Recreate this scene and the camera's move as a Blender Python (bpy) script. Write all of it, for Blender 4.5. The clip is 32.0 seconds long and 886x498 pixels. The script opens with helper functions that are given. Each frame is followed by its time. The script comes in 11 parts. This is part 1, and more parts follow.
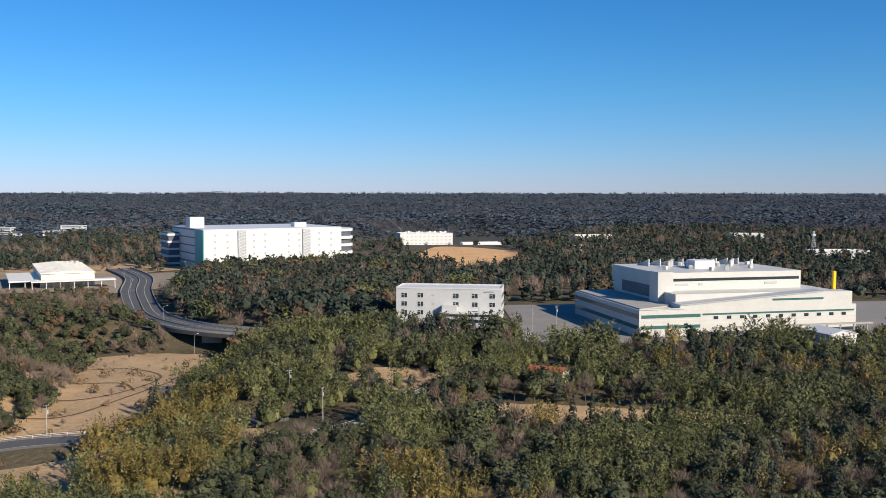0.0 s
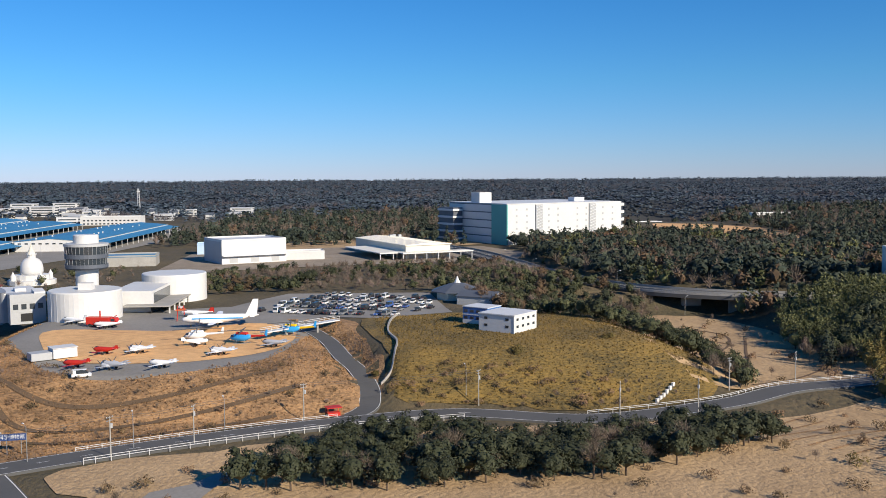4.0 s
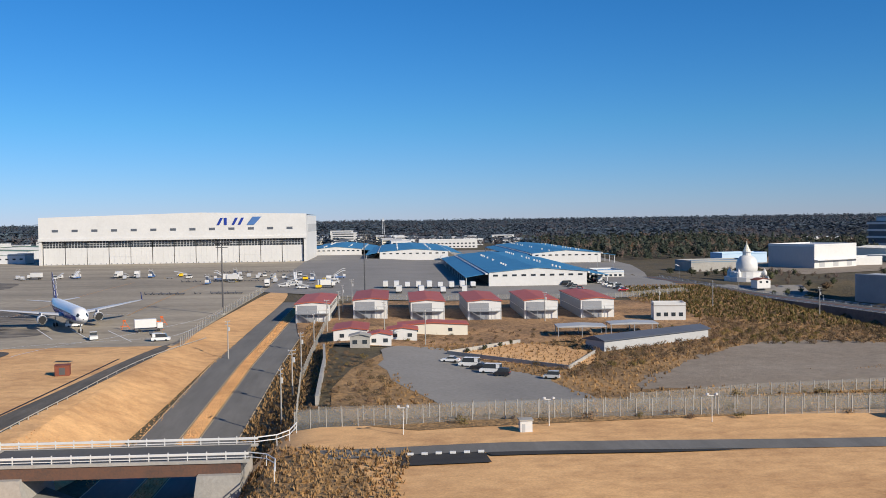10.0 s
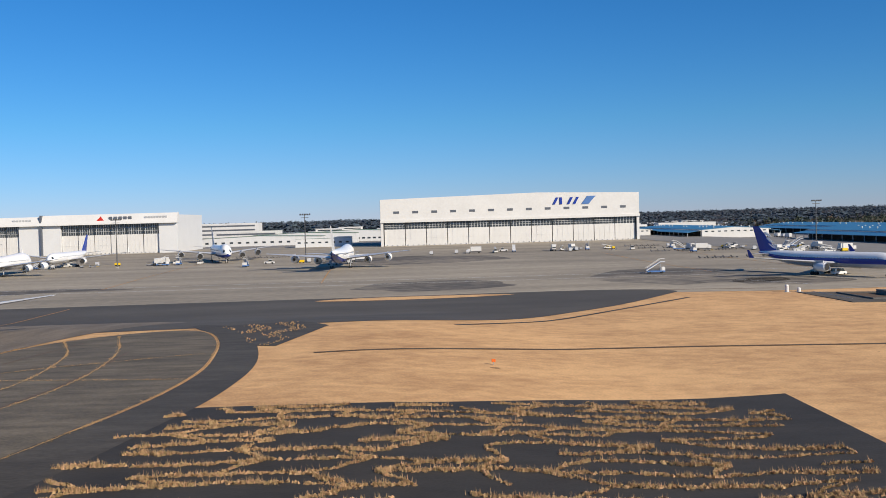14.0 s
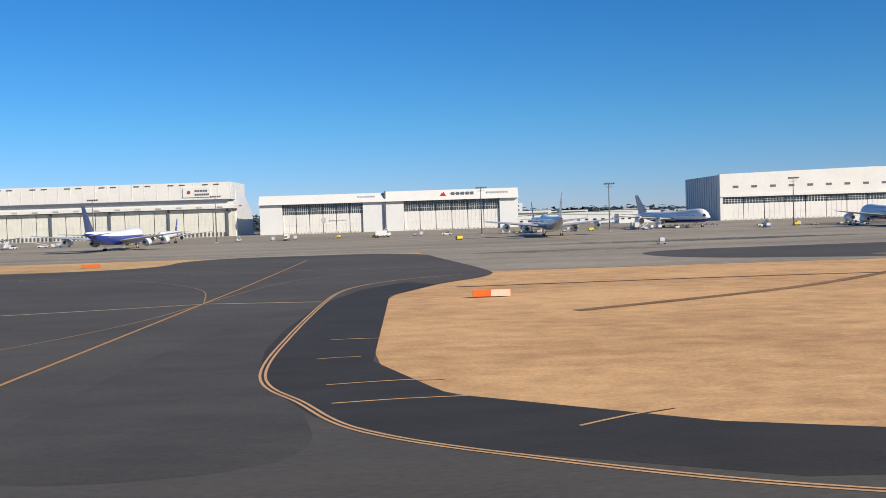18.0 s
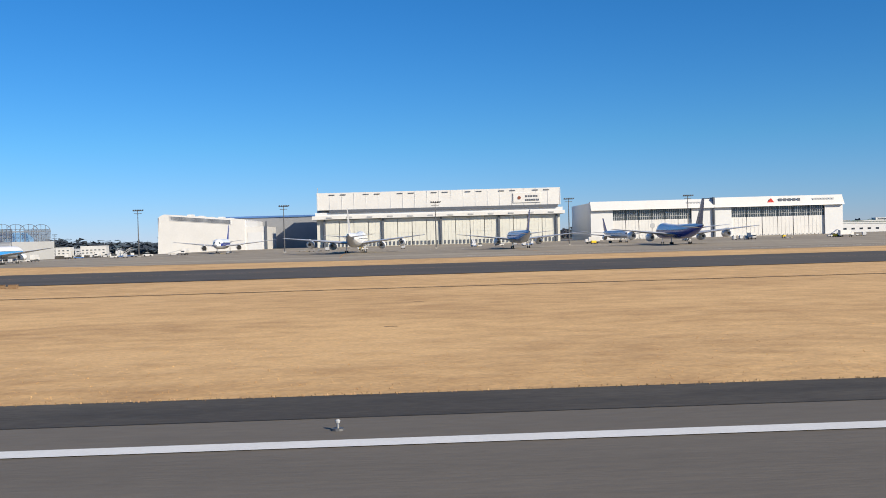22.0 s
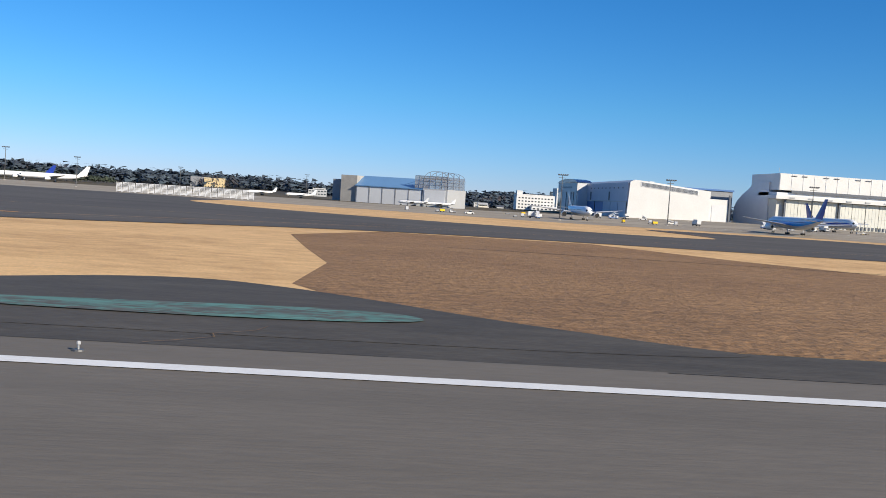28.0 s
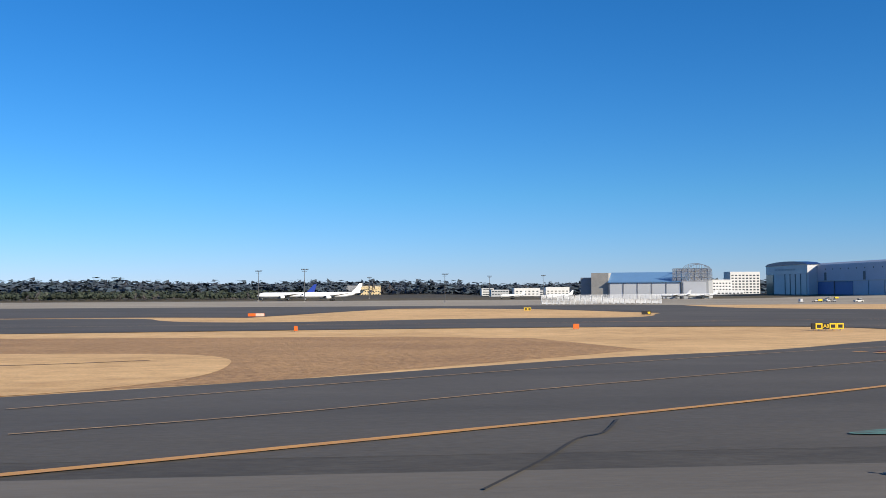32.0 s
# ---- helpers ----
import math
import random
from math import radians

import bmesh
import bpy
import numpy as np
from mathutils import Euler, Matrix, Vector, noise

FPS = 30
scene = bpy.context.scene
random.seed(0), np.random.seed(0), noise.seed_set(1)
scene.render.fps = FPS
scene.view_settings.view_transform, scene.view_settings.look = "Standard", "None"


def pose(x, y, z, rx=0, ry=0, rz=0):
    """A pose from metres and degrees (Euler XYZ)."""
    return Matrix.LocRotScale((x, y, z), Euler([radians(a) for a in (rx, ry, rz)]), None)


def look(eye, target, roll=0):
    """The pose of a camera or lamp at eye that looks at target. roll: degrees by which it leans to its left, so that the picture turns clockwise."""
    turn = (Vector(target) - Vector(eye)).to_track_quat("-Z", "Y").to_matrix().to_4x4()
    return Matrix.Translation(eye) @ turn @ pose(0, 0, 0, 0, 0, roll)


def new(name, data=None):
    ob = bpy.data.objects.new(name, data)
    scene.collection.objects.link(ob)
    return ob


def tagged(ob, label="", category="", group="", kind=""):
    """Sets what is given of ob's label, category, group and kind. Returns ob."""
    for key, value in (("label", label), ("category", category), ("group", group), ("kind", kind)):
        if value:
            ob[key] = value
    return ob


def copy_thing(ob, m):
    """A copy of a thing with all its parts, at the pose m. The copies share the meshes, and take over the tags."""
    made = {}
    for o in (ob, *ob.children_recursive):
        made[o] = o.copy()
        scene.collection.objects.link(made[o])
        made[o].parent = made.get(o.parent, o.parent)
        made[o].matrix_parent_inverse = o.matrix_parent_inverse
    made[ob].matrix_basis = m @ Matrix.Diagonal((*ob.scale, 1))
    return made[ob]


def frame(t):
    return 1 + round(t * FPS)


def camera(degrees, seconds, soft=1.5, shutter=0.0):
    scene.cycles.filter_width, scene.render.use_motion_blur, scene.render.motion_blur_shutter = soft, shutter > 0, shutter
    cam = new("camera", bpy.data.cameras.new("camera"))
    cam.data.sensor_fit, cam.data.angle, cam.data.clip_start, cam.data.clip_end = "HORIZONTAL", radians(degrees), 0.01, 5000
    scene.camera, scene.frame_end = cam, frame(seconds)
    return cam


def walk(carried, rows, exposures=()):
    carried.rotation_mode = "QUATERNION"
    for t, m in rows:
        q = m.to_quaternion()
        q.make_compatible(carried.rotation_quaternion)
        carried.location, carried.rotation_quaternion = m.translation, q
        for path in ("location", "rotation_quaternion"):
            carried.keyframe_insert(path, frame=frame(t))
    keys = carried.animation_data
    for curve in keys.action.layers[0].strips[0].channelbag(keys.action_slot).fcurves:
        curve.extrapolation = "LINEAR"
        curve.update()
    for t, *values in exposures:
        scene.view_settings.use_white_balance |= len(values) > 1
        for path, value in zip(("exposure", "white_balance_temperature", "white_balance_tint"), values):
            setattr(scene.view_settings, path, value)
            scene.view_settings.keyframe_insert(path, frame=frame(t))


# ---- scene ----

# ---------------- camera and its way ----------------
cam = camera(50.5, 32.0, soft=0.9)
PATH = [
    (0, pose(0.000, -3.072, 35.406, 86.341, -0.087, -3.601)),
    (0.5, pose(-15.876, -2.784, 34.608, 86.884, 0.432, -3.697)),
    (1, pose(-31.848, -2.490, 33.876, 87.058, 0.898, -3.672)),
    (1.5, pose(-48.012, -2.178, 33.234, 86.874, 1.141, -3.700)),
    (2, pose(-64.356, -1.860, 32.604, 85.835, 0.999, -3.551)),
    (2.5, pose(-80.772, -1.578, 31.932, 85.197, 0.883, -3.432)),
    (4.5, pose(-146.778, -0.792, 28.818, 85.766, 0.197, -3.112)),
    (5, pose(-163.626, -0.594, 27.972, 86.290, 0.251, -2.911)),
    (5.5, pose(-180.654, -0.396, 27.066, 87.825, 0.510, -2.879)),
    (6, pose(-197.934, -0.228, 26.046, 88.077, 0.692, -2.801)),
    (6.5, pose(-215.538, -0.084, 24.996, 88.255, 0.988, -2.887)),
    (7, pose(-233.520, 0.042, 23.874, 88.297, 1.126, -2.736)),
    (7.5, pose(-251.574, 0.186, 22.770, 88.493, 1.127, -2.865)),
    (8, pose(-269.586, 0.396, 21.840, 88.534, 1.179, -2.870)),
    (8.5, pose(-287.508, 0.660, 21.066, 88.531, 1.111, -2.923)),
    (9, pose(-305.286, 0.942, 20.394, 88.440, 1.003, -2.949)),
    (9.5, pose(-322.998, 1.170, 19.704, 88.352, 0.945, -2.966)),
    (10, pose(-340.788, 1.290, 18.912, 88.186, 0.820, -3.023)),
    (10.5, pose(-358.620, 1.308, 18.048, 88.039, 0.694, -2.975)),
    (11, pose(-376.326, 1.212, 17.220, 87.869, 0.949, -2.841)),
    (11.5, pose(-394.014, 1.020, 16.338, 87.829, 1.195, -2.722)),
    (12, pose(-411.774, 0.816, 15.522, 87.840, 1.452, -2.601)),
    (12.5, pose(-429.618, 0.636, 14.802, 87.802, 1.459, -2.432)),
    (13, pose(-447.510, 0.504, 14.142, 88.053, 1.533, -2.312)),
    (13.5, pose(-465.462, 0.408, 13.482, 88.138, 1.499, -2.118)),
    (14, pose(-483.558, 0.354, 12.768, 88.151, 1.599, -1.942)),
    (14.5, pose(-501.822, 0.318, 12.000, 88.147, 1.795, -1.727)),
    (15, pose(-520.278, 0.294, 11.178, 87.912, 2.247, -1.316)),
    (15.5, pose(-538.908, 0.282, 10.332, 87.838, 2.478, -1.095)),
    (17.5, pose(-615.174, 0.270, 6.858, 87.955, 1.829, -1.362)),
    (18, pose(-634.530, 0.252, 6.156, 88.109, 1.830, -1.456)),
    (18.5, pose(-653.976, 0.234, 5.538, 88.073, 1.879, -1.471)),
    (19, pose(-673.428, 0.216, 4.998, 87.876, 1.968, -1.515)),
    (19.5, pose(-692.724, 0.216, 4.518, 87.697, 1.687, -1.614)),
    (20, pose(-712.104, 0.234, 4.086, 87.468, 1.443, -1.748)),
    (20.5, pose(-731.586, 0.270, 3.762, 87.273, 1.290, -1.807)),
    (21, pose(-751.206, 0.318, 3.564, 87.321, 1.345, -1.925)),
    (21.5, pose(-770.892, 0.336, 3.462, 87.679, 1.225, -2.040)),
    (22, pose(-790.632, 0.390, 3.378, 89.391, 1.581, -2.095)),
    (22.5, pose(-810.444, 0.528, 3.480, 89.454, 1.658, -2.393)),
    (23, pose(-830.286, 0.660, 3.558, 89.146, 1.262, -2.363)),
    (23.5, pose(-850.008, 0.696, 3.504, 88.673, 1.069, -2.209)),
    (24, pose(-869.580, 0.642, 3.492, 88.424, 1.112, -2.139)),
    (24.5, pose(-888.990, 0.516, 3.486, 88.749, 0.894, -2.016)),
    (25, pose(-908.226, 0.324, 3.504, 91.193, 0.295, -2.148)),
    (25.5, pose(-927.300, 0.072, 3.480, 89.428, -0.544, -2.411)),
    (26, pose(-946.200, -0.204, 3.462, 89.055, -1.274, -2.877)),
    (26.5, pose(-964.932, -0.462, 3.480, 88.695, -1.331, -2.775)),
    (28.5, pose(-1038.654, -1.176, 3.384, 86.699, -4.251, -4.102)),
    (29, pose(-1056.798, -1.038, 3.492, 88.777, -2.576, -4.879)),
    (29.5, pose(-1074.816, -0.852, 3.492, 87.646, -2.045, -5.428)),
    (30, pose(-1092.714, -0.648, 3.492, 86.326, -1.593, -5.582)),
    (30.5, pose(-1110.330, -0.432, 3.486, 88.519, -0.955, -6.054)),
    (31, pose(-1127.598, -0.210, 3.480, 88.700, -0.739, -5.911)),
    (31.5, pose(-1144.698, 0.030, 3.480, 88.668, -1.056, -5.438)),
    (32, pose(-1161.774, 0.282, 3.486, 92.514, 0.291, -4.649)),
]
walk(cam, PATH, exposures=[(0, 0.24, 7450, 9), (6, 0.2, 7350, 9), (10, 0.04, 7300, 9), (14, 0.04, 7480, 9), (20, 0.16, 7520, 8), (26, 0.2, 7450, 8), (29, 0.3, 7380, 8), (32, 0.3, 7350, 8)])

# ---------------- world, sun ----------------
SUN_TO = Vector((0.70, -0.71, 0.0)).normalized()
SUN_EL = radians(27)
world = bpy.data.worlds.new("sky")
scene.world = world
world.use_nodes = True
wn = world.node_tree
sky = wn.nodes.new("ShaderNodeTexSky")
sky.sky_type = "NISHITA"
sky.sun_disc = False
sky.sun_elevation = SUN_EL
sky.sun_rotation = math.atan2(SUN_TO.x, SUN_TO.y)
sky.altitude = 40
sky.air_density, sky.dust_density, sky.ozone_density = 1.0, 0.0, 6.0
vivid = wn.nodes.new("ShaderNodeHueSaturation")
vivid.inputs["Saturation"].default_value = 1.1
tint = wn.nodes.new("ShaderNodeMix")
tint.data_type, tint.blend_type = "RGBA", "MULTIPLY"
tint.inputs[0].default_value = 1.0
# paler, warmer air low over the horizon
place = wn.nodes.new("ShaderNodeTexCoord")
up = wn.nodes.new("ShaderNodeSeparateXYZ")
low_air = wn.nodes.new("ShaderNodeMapRange")
low_air.inputs[1].default_value, low_air.inputs[2].default_value = 0.0, 0.10
air = wn.nodes.new("ShaderNodeMix")
air.data_type = "RGBA"
air.inputs[6].default_value, air.inputs[7].default_value = (0.685, 0.855, 1.48, 1), (0.62, 0.945, 1.32, 1)
wn.links.new(place.outputs["Generated"], up.inputs[0])
wn.links.new(up.outputs[2], low_air.inputs[0])
wn.links.new(low_air.outputs[0], air.inputs[0])
wn.links.new(air.outputs[2], tint.inputs[7])
wn.links.new(sky.outputs[0], tint.inputs[6])
wn.links.new(tint.outputs[2], vivid.inputs["Color"])
wn.links.new(vivid.outputs[0], wn.nodes["Background"].inputs[0])
wn.nodes["Background"].inputs[1].default_value = 0.086
sun = new("sun", bpy.data.lights.new("sun", "SUN"))
sun.data.energy, sun.data.angle, sun.data.color = 5.4, radians(0.53), (1.0, 0.945, 0.865)
sun.matrix_world = look((0, 0, 300), Vector((0, 0, 300)) - Vector((SUN_TO.x * math.cos(SUN_EL), SUN_TO.y * math.cos(SUN_EL), math.sin(SUN_EL))))

# ---------------- materials ----------------
def mat(name, col, col2=None, rough=0.7, metal=0.0, scale=1.0, fine=12.0, bump=0.0, stretch=(1, 1, 1), spread=0.0, islands=0.0, mix=(0.35, 0.65), spec=0.4, tone=0.0, grain=None):
    """A surface of two colours mixed by coarse and fine noise; scale is the coarse noise's frequency per metre."""
    m = bpy.data.materials.new(name)
    m.use_nodes = True
    nt = m.node_tree
    b = nt.nodes["Principled BSDF"]
    b.inputs["Roughness"].default_value, b.inputs["Metallic"].default_value = rough, metal
    b.inputs["Specular IOR Level"].default_value = spec
    col2 = col2 or tuple(c * 0.8 for c in col)
    geo = nt.nodes.new("ShaderNodeNewGeometry")
    mp = nt.nodes.new("ShaderNodeMapping")
    mp.inputs["Scale"].default_value = stretch
    nt.links.new(geo.outputs["Position"], mp.inputs["Vector"])
    n1, n2 = nt.nodes.new("ShaderNodeTexNoise"), nt.nodes.new("ShaderNodeTexNoise")
    for n, s in ((n1, scale / 0.6), (n2, scale * fine / 0.6)):
        n.inputs["Scale"].default_value, n.inputs["Detail"].default_value, n.inputs["Roughness"].default_value = s, 5, 0.6
        nt.links.new(mp.outputs[0], n.inputs["Vector"])
    add = nt.nodes.new("ShaderNodeMath")
    add.operation = "MULTIPLY_ADD"
    add.inputs[1].default_value = 0.5
    half = nt.nodes.new("ShaderNodeMath")
    half.operation = "MULTIPLY"
    half.inputs[1].default_value = 0.5
    nt.links.new(n2.outputs[0], half.inputs[0])
    nt.links.new(n1.outputs[0], add.inputs[0])
    nt.links.new(half.outputs[0], add.inputs[2])
    rng = nt.nodes.new("ShaderNodeMapRange")
    rng.inputs[1].default_value, rng.inputs[2].default_value = mix
    nt.links.new(add.outputs[0], rng.inputs[0])
    mx = nt.nodes.new("ShaderNodeMix")
    mx.data_type = "RGBA"
    mx.inputs[6].default_value, mx.inputs[7].default_value = (*col, 1), (*col2, 1)
    nt.links.new(rng.outputs[0], mx.inputs[0])
    out = mx.outputs[2]
    if spread or islands:
        hsv = nt.nodes.new("ShaderNodeHueSaturation")
        mr = nt.nodes.new("ShaderNodeMapRange")
        k = spread or islands
        mr.inputs[3].default_value, mr.inputs[4].default_value = 1 - k, 1 + k
        if spread:
            nt.links.new(nt.nodes.new("ShaderNodeObjectInfo").outputs["Random"], mr.inputs[0])
        else:
            nt.links.new(geo.outputs["Random Per Island"], mr.inputs[0])
            hr = nt.nodes.new("ShaderNodeMapRange")
            hr.inputs[3].default_value, hr.inputs[4].default_value = 0.5 + 0.06 * k, 0.5 - 0.08 * k
            nt.links.new(geo.outputs["Random Per Island"], hr.inputs[0])
            nt.links.new(hr.outputs[0], hsv.inputs["Hue"])
        nt.links.new(mr.outputs[0], hsv.inputs["Value"])
        nt.links.new(out, hsv.inputs["Color"])
        out = hsv.outputs[0]
    if grain:  # (per metre, depth, stretch): a third, finer or streaky noise that lightens and darkens
        gm, gn, gr, gh = (nt.nodes.new("ShaderNode" + k) for k in ("Mapping", "TexNoise", "MapRange", "HueSaturation"))
        gm.inputs["Scale"].default_value = grain[2]
        gn.inputs["Scale"].default_value, gn.inputs["Detail"].default_value, gn.inputs["Roughness"].default_value = grain[0] / 0.6, 4, 0.65
        gr.inputs[1].default_value, gr.inputs[2].default_value = 0.34, 0.66
        gr.inputs[3].default_value, gr.inputs[4].default_value = 1 - grain[1], 1 + grain[1]
        for a, b2 in ((geo.outputs["Position"], gm.inputs["Vector"]), (gm.outputs[0], gn.inputs["Vector"]), (gn.outputs[0], gr.inputs[0]), (gr.outputs[0], gh.inputs["Value"]), (out, gh.inputs["Color"])):
            nt.links.new(a, b2)
        out = gh.outputs[0]
    if tone:  # each tree its own shade of the colour
        own = nt.nodes.new("ShaderNodeAttribute")
        own.attribute_name = "tone"
        val, hue, hs = nt.nodes.new("ShaderNodeMapRange"), nt.nodes.new("ShaderNodeMapRange"), nt.nodes.new("ShaderNodeHueSaturation")
        val.inputs[3].default_value, val.inputs[4].default_value = 1 - tone, 1 + tone
        hue.inputs[3].default_value, hue.inputs[4].default_value = 0.512, 0.486
        for r in (val, hue):
            nt.links.new(own.outputs["Fac"], r.inputs[0])
        nt.links.new(val.outputs[0], hs.inputs["Value"])
        nt.links.new(hue.outputs[0], hs.inputs["Hue"])
        nt.links.new(out, hs.inputs["Color"])
        out = hs.outputs[0]
    nt.links.new(out, b.inputs["Base Color"])
    if bump:
        bp = nt.nodes.new("ShaderNodeBump")
        bp.inputs["Strength"].default_value, bp.inputs["Distance"].default_value = bump, 0.5 / (scale * fine)
        nt.links.new(n2.outputs[0], bp.inputs["Height"])
        nt.links.new(bp.outputs[0], b.inputs["Normal"])
    return m


M = {}
M["floor_wood"] = mat("woodland floor", (0.135, 0.10, 0.055), (0.055, 0.05, 0.03), 0.95, scale=0.05, bump=0.6)
nt = M["floor_wood"].node_tree  # beyond the town the floor turns dark and bluish, distance haze in its colour
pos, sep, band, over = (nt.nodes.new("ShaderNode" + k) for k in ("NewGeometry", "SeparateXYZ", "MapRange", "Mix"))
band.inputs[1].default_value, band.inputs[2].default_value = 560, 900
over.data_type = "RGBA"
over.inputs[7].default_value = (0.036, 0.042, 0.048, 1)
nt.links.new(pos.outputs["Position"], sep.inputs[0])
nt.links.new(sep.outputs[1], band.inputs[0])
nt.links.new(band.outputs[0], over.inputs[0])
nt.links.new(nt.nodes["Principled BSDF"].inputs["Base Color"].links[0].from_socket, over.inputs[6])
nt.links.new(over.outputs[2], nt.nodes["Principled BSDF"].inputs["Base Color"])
M["straw"] = mat("dry mown grass", (0.735, 0.432, 0.198), (0.44, 0.235, 0.104), 0.95, scale=0.045, fine=9, bump=0.08, stretch=(0.7, 1, 1), mix=(0.41, 0.68), grain=(3.0, 0.12, (1, 1, 1)))
M["straw_dark"] = mat("dark dry grass", (0.20, 0.108, 0.05), (0.30, 0.172, 0.08), 0.95, scale=0.05, fine=30, bump=0.5, grain=(1.2, 0.3, (0.5, 1.2, 1)))
M["straw_west"] = mat("yellower mown grass", (0.70, 0.442, 0.205), (0.43, 0.25, 0.108), 0.95, scale=0.045, fine=9, bump=0.08, stretch=(0.7, 1, 1), mix=(0.41, 0.68), grain=(3.0, 0.12, (1, 1, 1)))
M["straw_brown"] = mat("brown dry grass", (0.44, 0.255, 0.115), (0.30, 0.168, 0.078), 0.95, scale=0.06, fine=22, bump=0.4, mix=(0.38, 0.62), grain=(1.6, 0.26, (0.6, 1.2, 1)))
M["weeds"] = mat("tall dry weeds", (0.43, 0.255, 0.11), (0.19, 0.118, 0.056), 0.95, scale=0.07, fine=16, bump=0.9, mix=(0.40, 0.60))
M["bank"] = mat("dry grass bank", (0.47, 0.272, 0.13), (0.17, 0.10, 0.052), 0.95, scale=0.09, fine=14, bump=0.9, stretch=(0.7, 0.7, 2.5), mix=(0.40, 0.60))
M["olive"] = mat("olive bank grass", (0.27, 0.17, 0.045), (0.10, 0.075, 0.03), 0.95, scale=0.07, fine=16, bump=0.9, stretch=(0.7, 0.7, 3.0), mix=(0.40, 0.60))
M["soil"] = mat("bare fields", (0.50, 0.34, 0.19), (0.30, 0.20, 0.11), 0.95, scale=0.05, fine=14, bump=0.5)
M["soil_dark"] = mat("dark bare soil", (0.10, 0.065, 0.04), (0.16, 0.10, 0.06), 0.95, scale=0.8, fine=8)
M["brown_ledge"] = mat("shaded brown undergrowth", (0.15, 0.095, 0.055), (0.09, 0.06, 0.036), 0.95, scale=0.3, fine=8, bump=0.5)
M["crate_wood"] = mat("weathered crate boards", (0.26, 0.165, 0.09), (0.19, 0.12, 0.068), 0.85, scale=0.6, fine=10)
M["marking_cream"] = mat("faded cream paint", (0.68, 0.50, 0.27), (0.52, 0.38, 0.22), 0.7, scale=0.6)
M["gravel"] = mat("gravel yard", (0.30, 0.25, 0.195), (0.215, 0.17, 0.125), 0.95, scale=0.05, fine=25, bump=0.3, grain=(0.25, 0.12, (1, 1, 1)))
M["runway"] = mat("runway asphalt", (0.154, 0.136, 0.113), (0.121, 0.108, 0.091), 0.85, scale=0.03, fine=120, bump=0.15, stretch=(0.22, 1, 1), grain=(0.12, 0.12, (0.12, 1, 1)))
M["asphalt"] = mat("taxiway asphalt", (0.098, 0.087, 0.073), (0.068, 0.061, 0.052), 0.85, scale=0.03, fine=110, bump=0.15, stretch=(0.5, 1, 1), mix=(0.38, 0.62), grain=(0.07, 0.16, (0.35, 1, 1)))
M["asphalt_old"] = mat("weathered asphalt", (0.228, 0.184, 0.138), (0.138, 0.113, 0.087), 0.9, scale=0.05, fine=40, bump=0.2, grain=(0.35, 0.2, (1, 0.12, 1)))
M["hay"] = mat("weathered hay", (0.50, 0.33, 0.17), (0.31, 0.20, 0.10), 0.95, scale=0.3, fine=8, islands=0.25)
M["asphalt_moss"] = mat("mossy old asphalt", (0.168, 0.138, 0.098), (0.088, 0.075, 0.057), 0.9, scale=0.09, fine=30, bump=0.2, grain=(0.4, 0.3, (0.3, 1.2, 1)))
M["shoulder"] = mat("shoulder asphalt", (0.051, 0.045, 0.038), (0.080, 0.071, 0.058), 0.85, scale=0.09, fine=50, bump=0.15, stretch=(0.35, 1, 1), mix=(0.39, 0.61), grain=(0.5, 0.2, (0.3, 1, 1)))
M["apron"] = mat("apron concrete", (0.38, 0.325, 0.245), (0.25, 0.215, 0.165), 0.85, scale=0.012, fine=30, bump=0.05, grain=(0.05, 0.2, (0.1, 1, 1)))
M["apron_worn"] = mat("tyre-worn apron concrete", (0.30, 0.255, 0.195), (0.095, 0.084, 0.07), 0.85, scale=0.03, fine=14, stretch=(0.35, 1, 1), mix=(0.40, 0.55))
M["asphalt_blue"] = mat("blue-grey patched asphalt", (0.155, 0.155, 0.155), (0.125, 0.125, 0.126), 0.85, scale=0.1, fine=30, bump=0.1)
M["asphalt_dark"] = mat("tyre-darkened asphalt", (0.042, 0.038, 0.033), (0.031, 0.028, 0.025), 0.85, scale=0.05, fine=60, bump=0.15, grain=(0.3, 0.16, (0.4, 1, 1)))
M["asphalt_swept"] = mat("swept dark asphalt", (0.082, 0.073, 0.062), (0.060, 0.054, 0.046), 0.85, scale=0.05, fine=60, bump=0.15, mix=(0.38, 0.62), grain=(0.2, 0.16, (0.4, 1, 1)))
M["paint_double"] = mat("orange edge-line paint", (0.74, 0.43, 0.20), (0.58, 0.33, 0.16), 0.65, scale=0.5)
M["slab_dull"] = mat("dull worn concrete", (0.30, 0.275, 0.23), (0.225, 0.205, 0.17), 0.85, scale=0.08, fine=25, spread=0.1)
M["slab"] = mat("pale concrete slabs", (0.47, 0.44, 0.365), (0.34, 0.315, 0.26), 0.85, scale=0.08, fine=25, spread=0.12, grain=(0.4, 0.15, (1, 0.15, 1)))
M["yard"] = mat("pale worn asphalt", (0.27, 0.255, 0.235), (0.19, 0.18, 0.165), 0.9, scale=0.04, fine=30, bump=0.1)
M["road"] = mat("road asphalt", (0.10, 0.10, 0.10), (0.075, 0.075, 0.075), 0.85, scale=0.1, fine=40)
M["road_pale"] = mat("pale worn road asphalt", (0.175, 0.168, 0.155), (0.135, 0.13, 0.118), 0.9, scale=0.08, fine=40, grain=(0.3, 0.14, (1, 0.15, 1)))
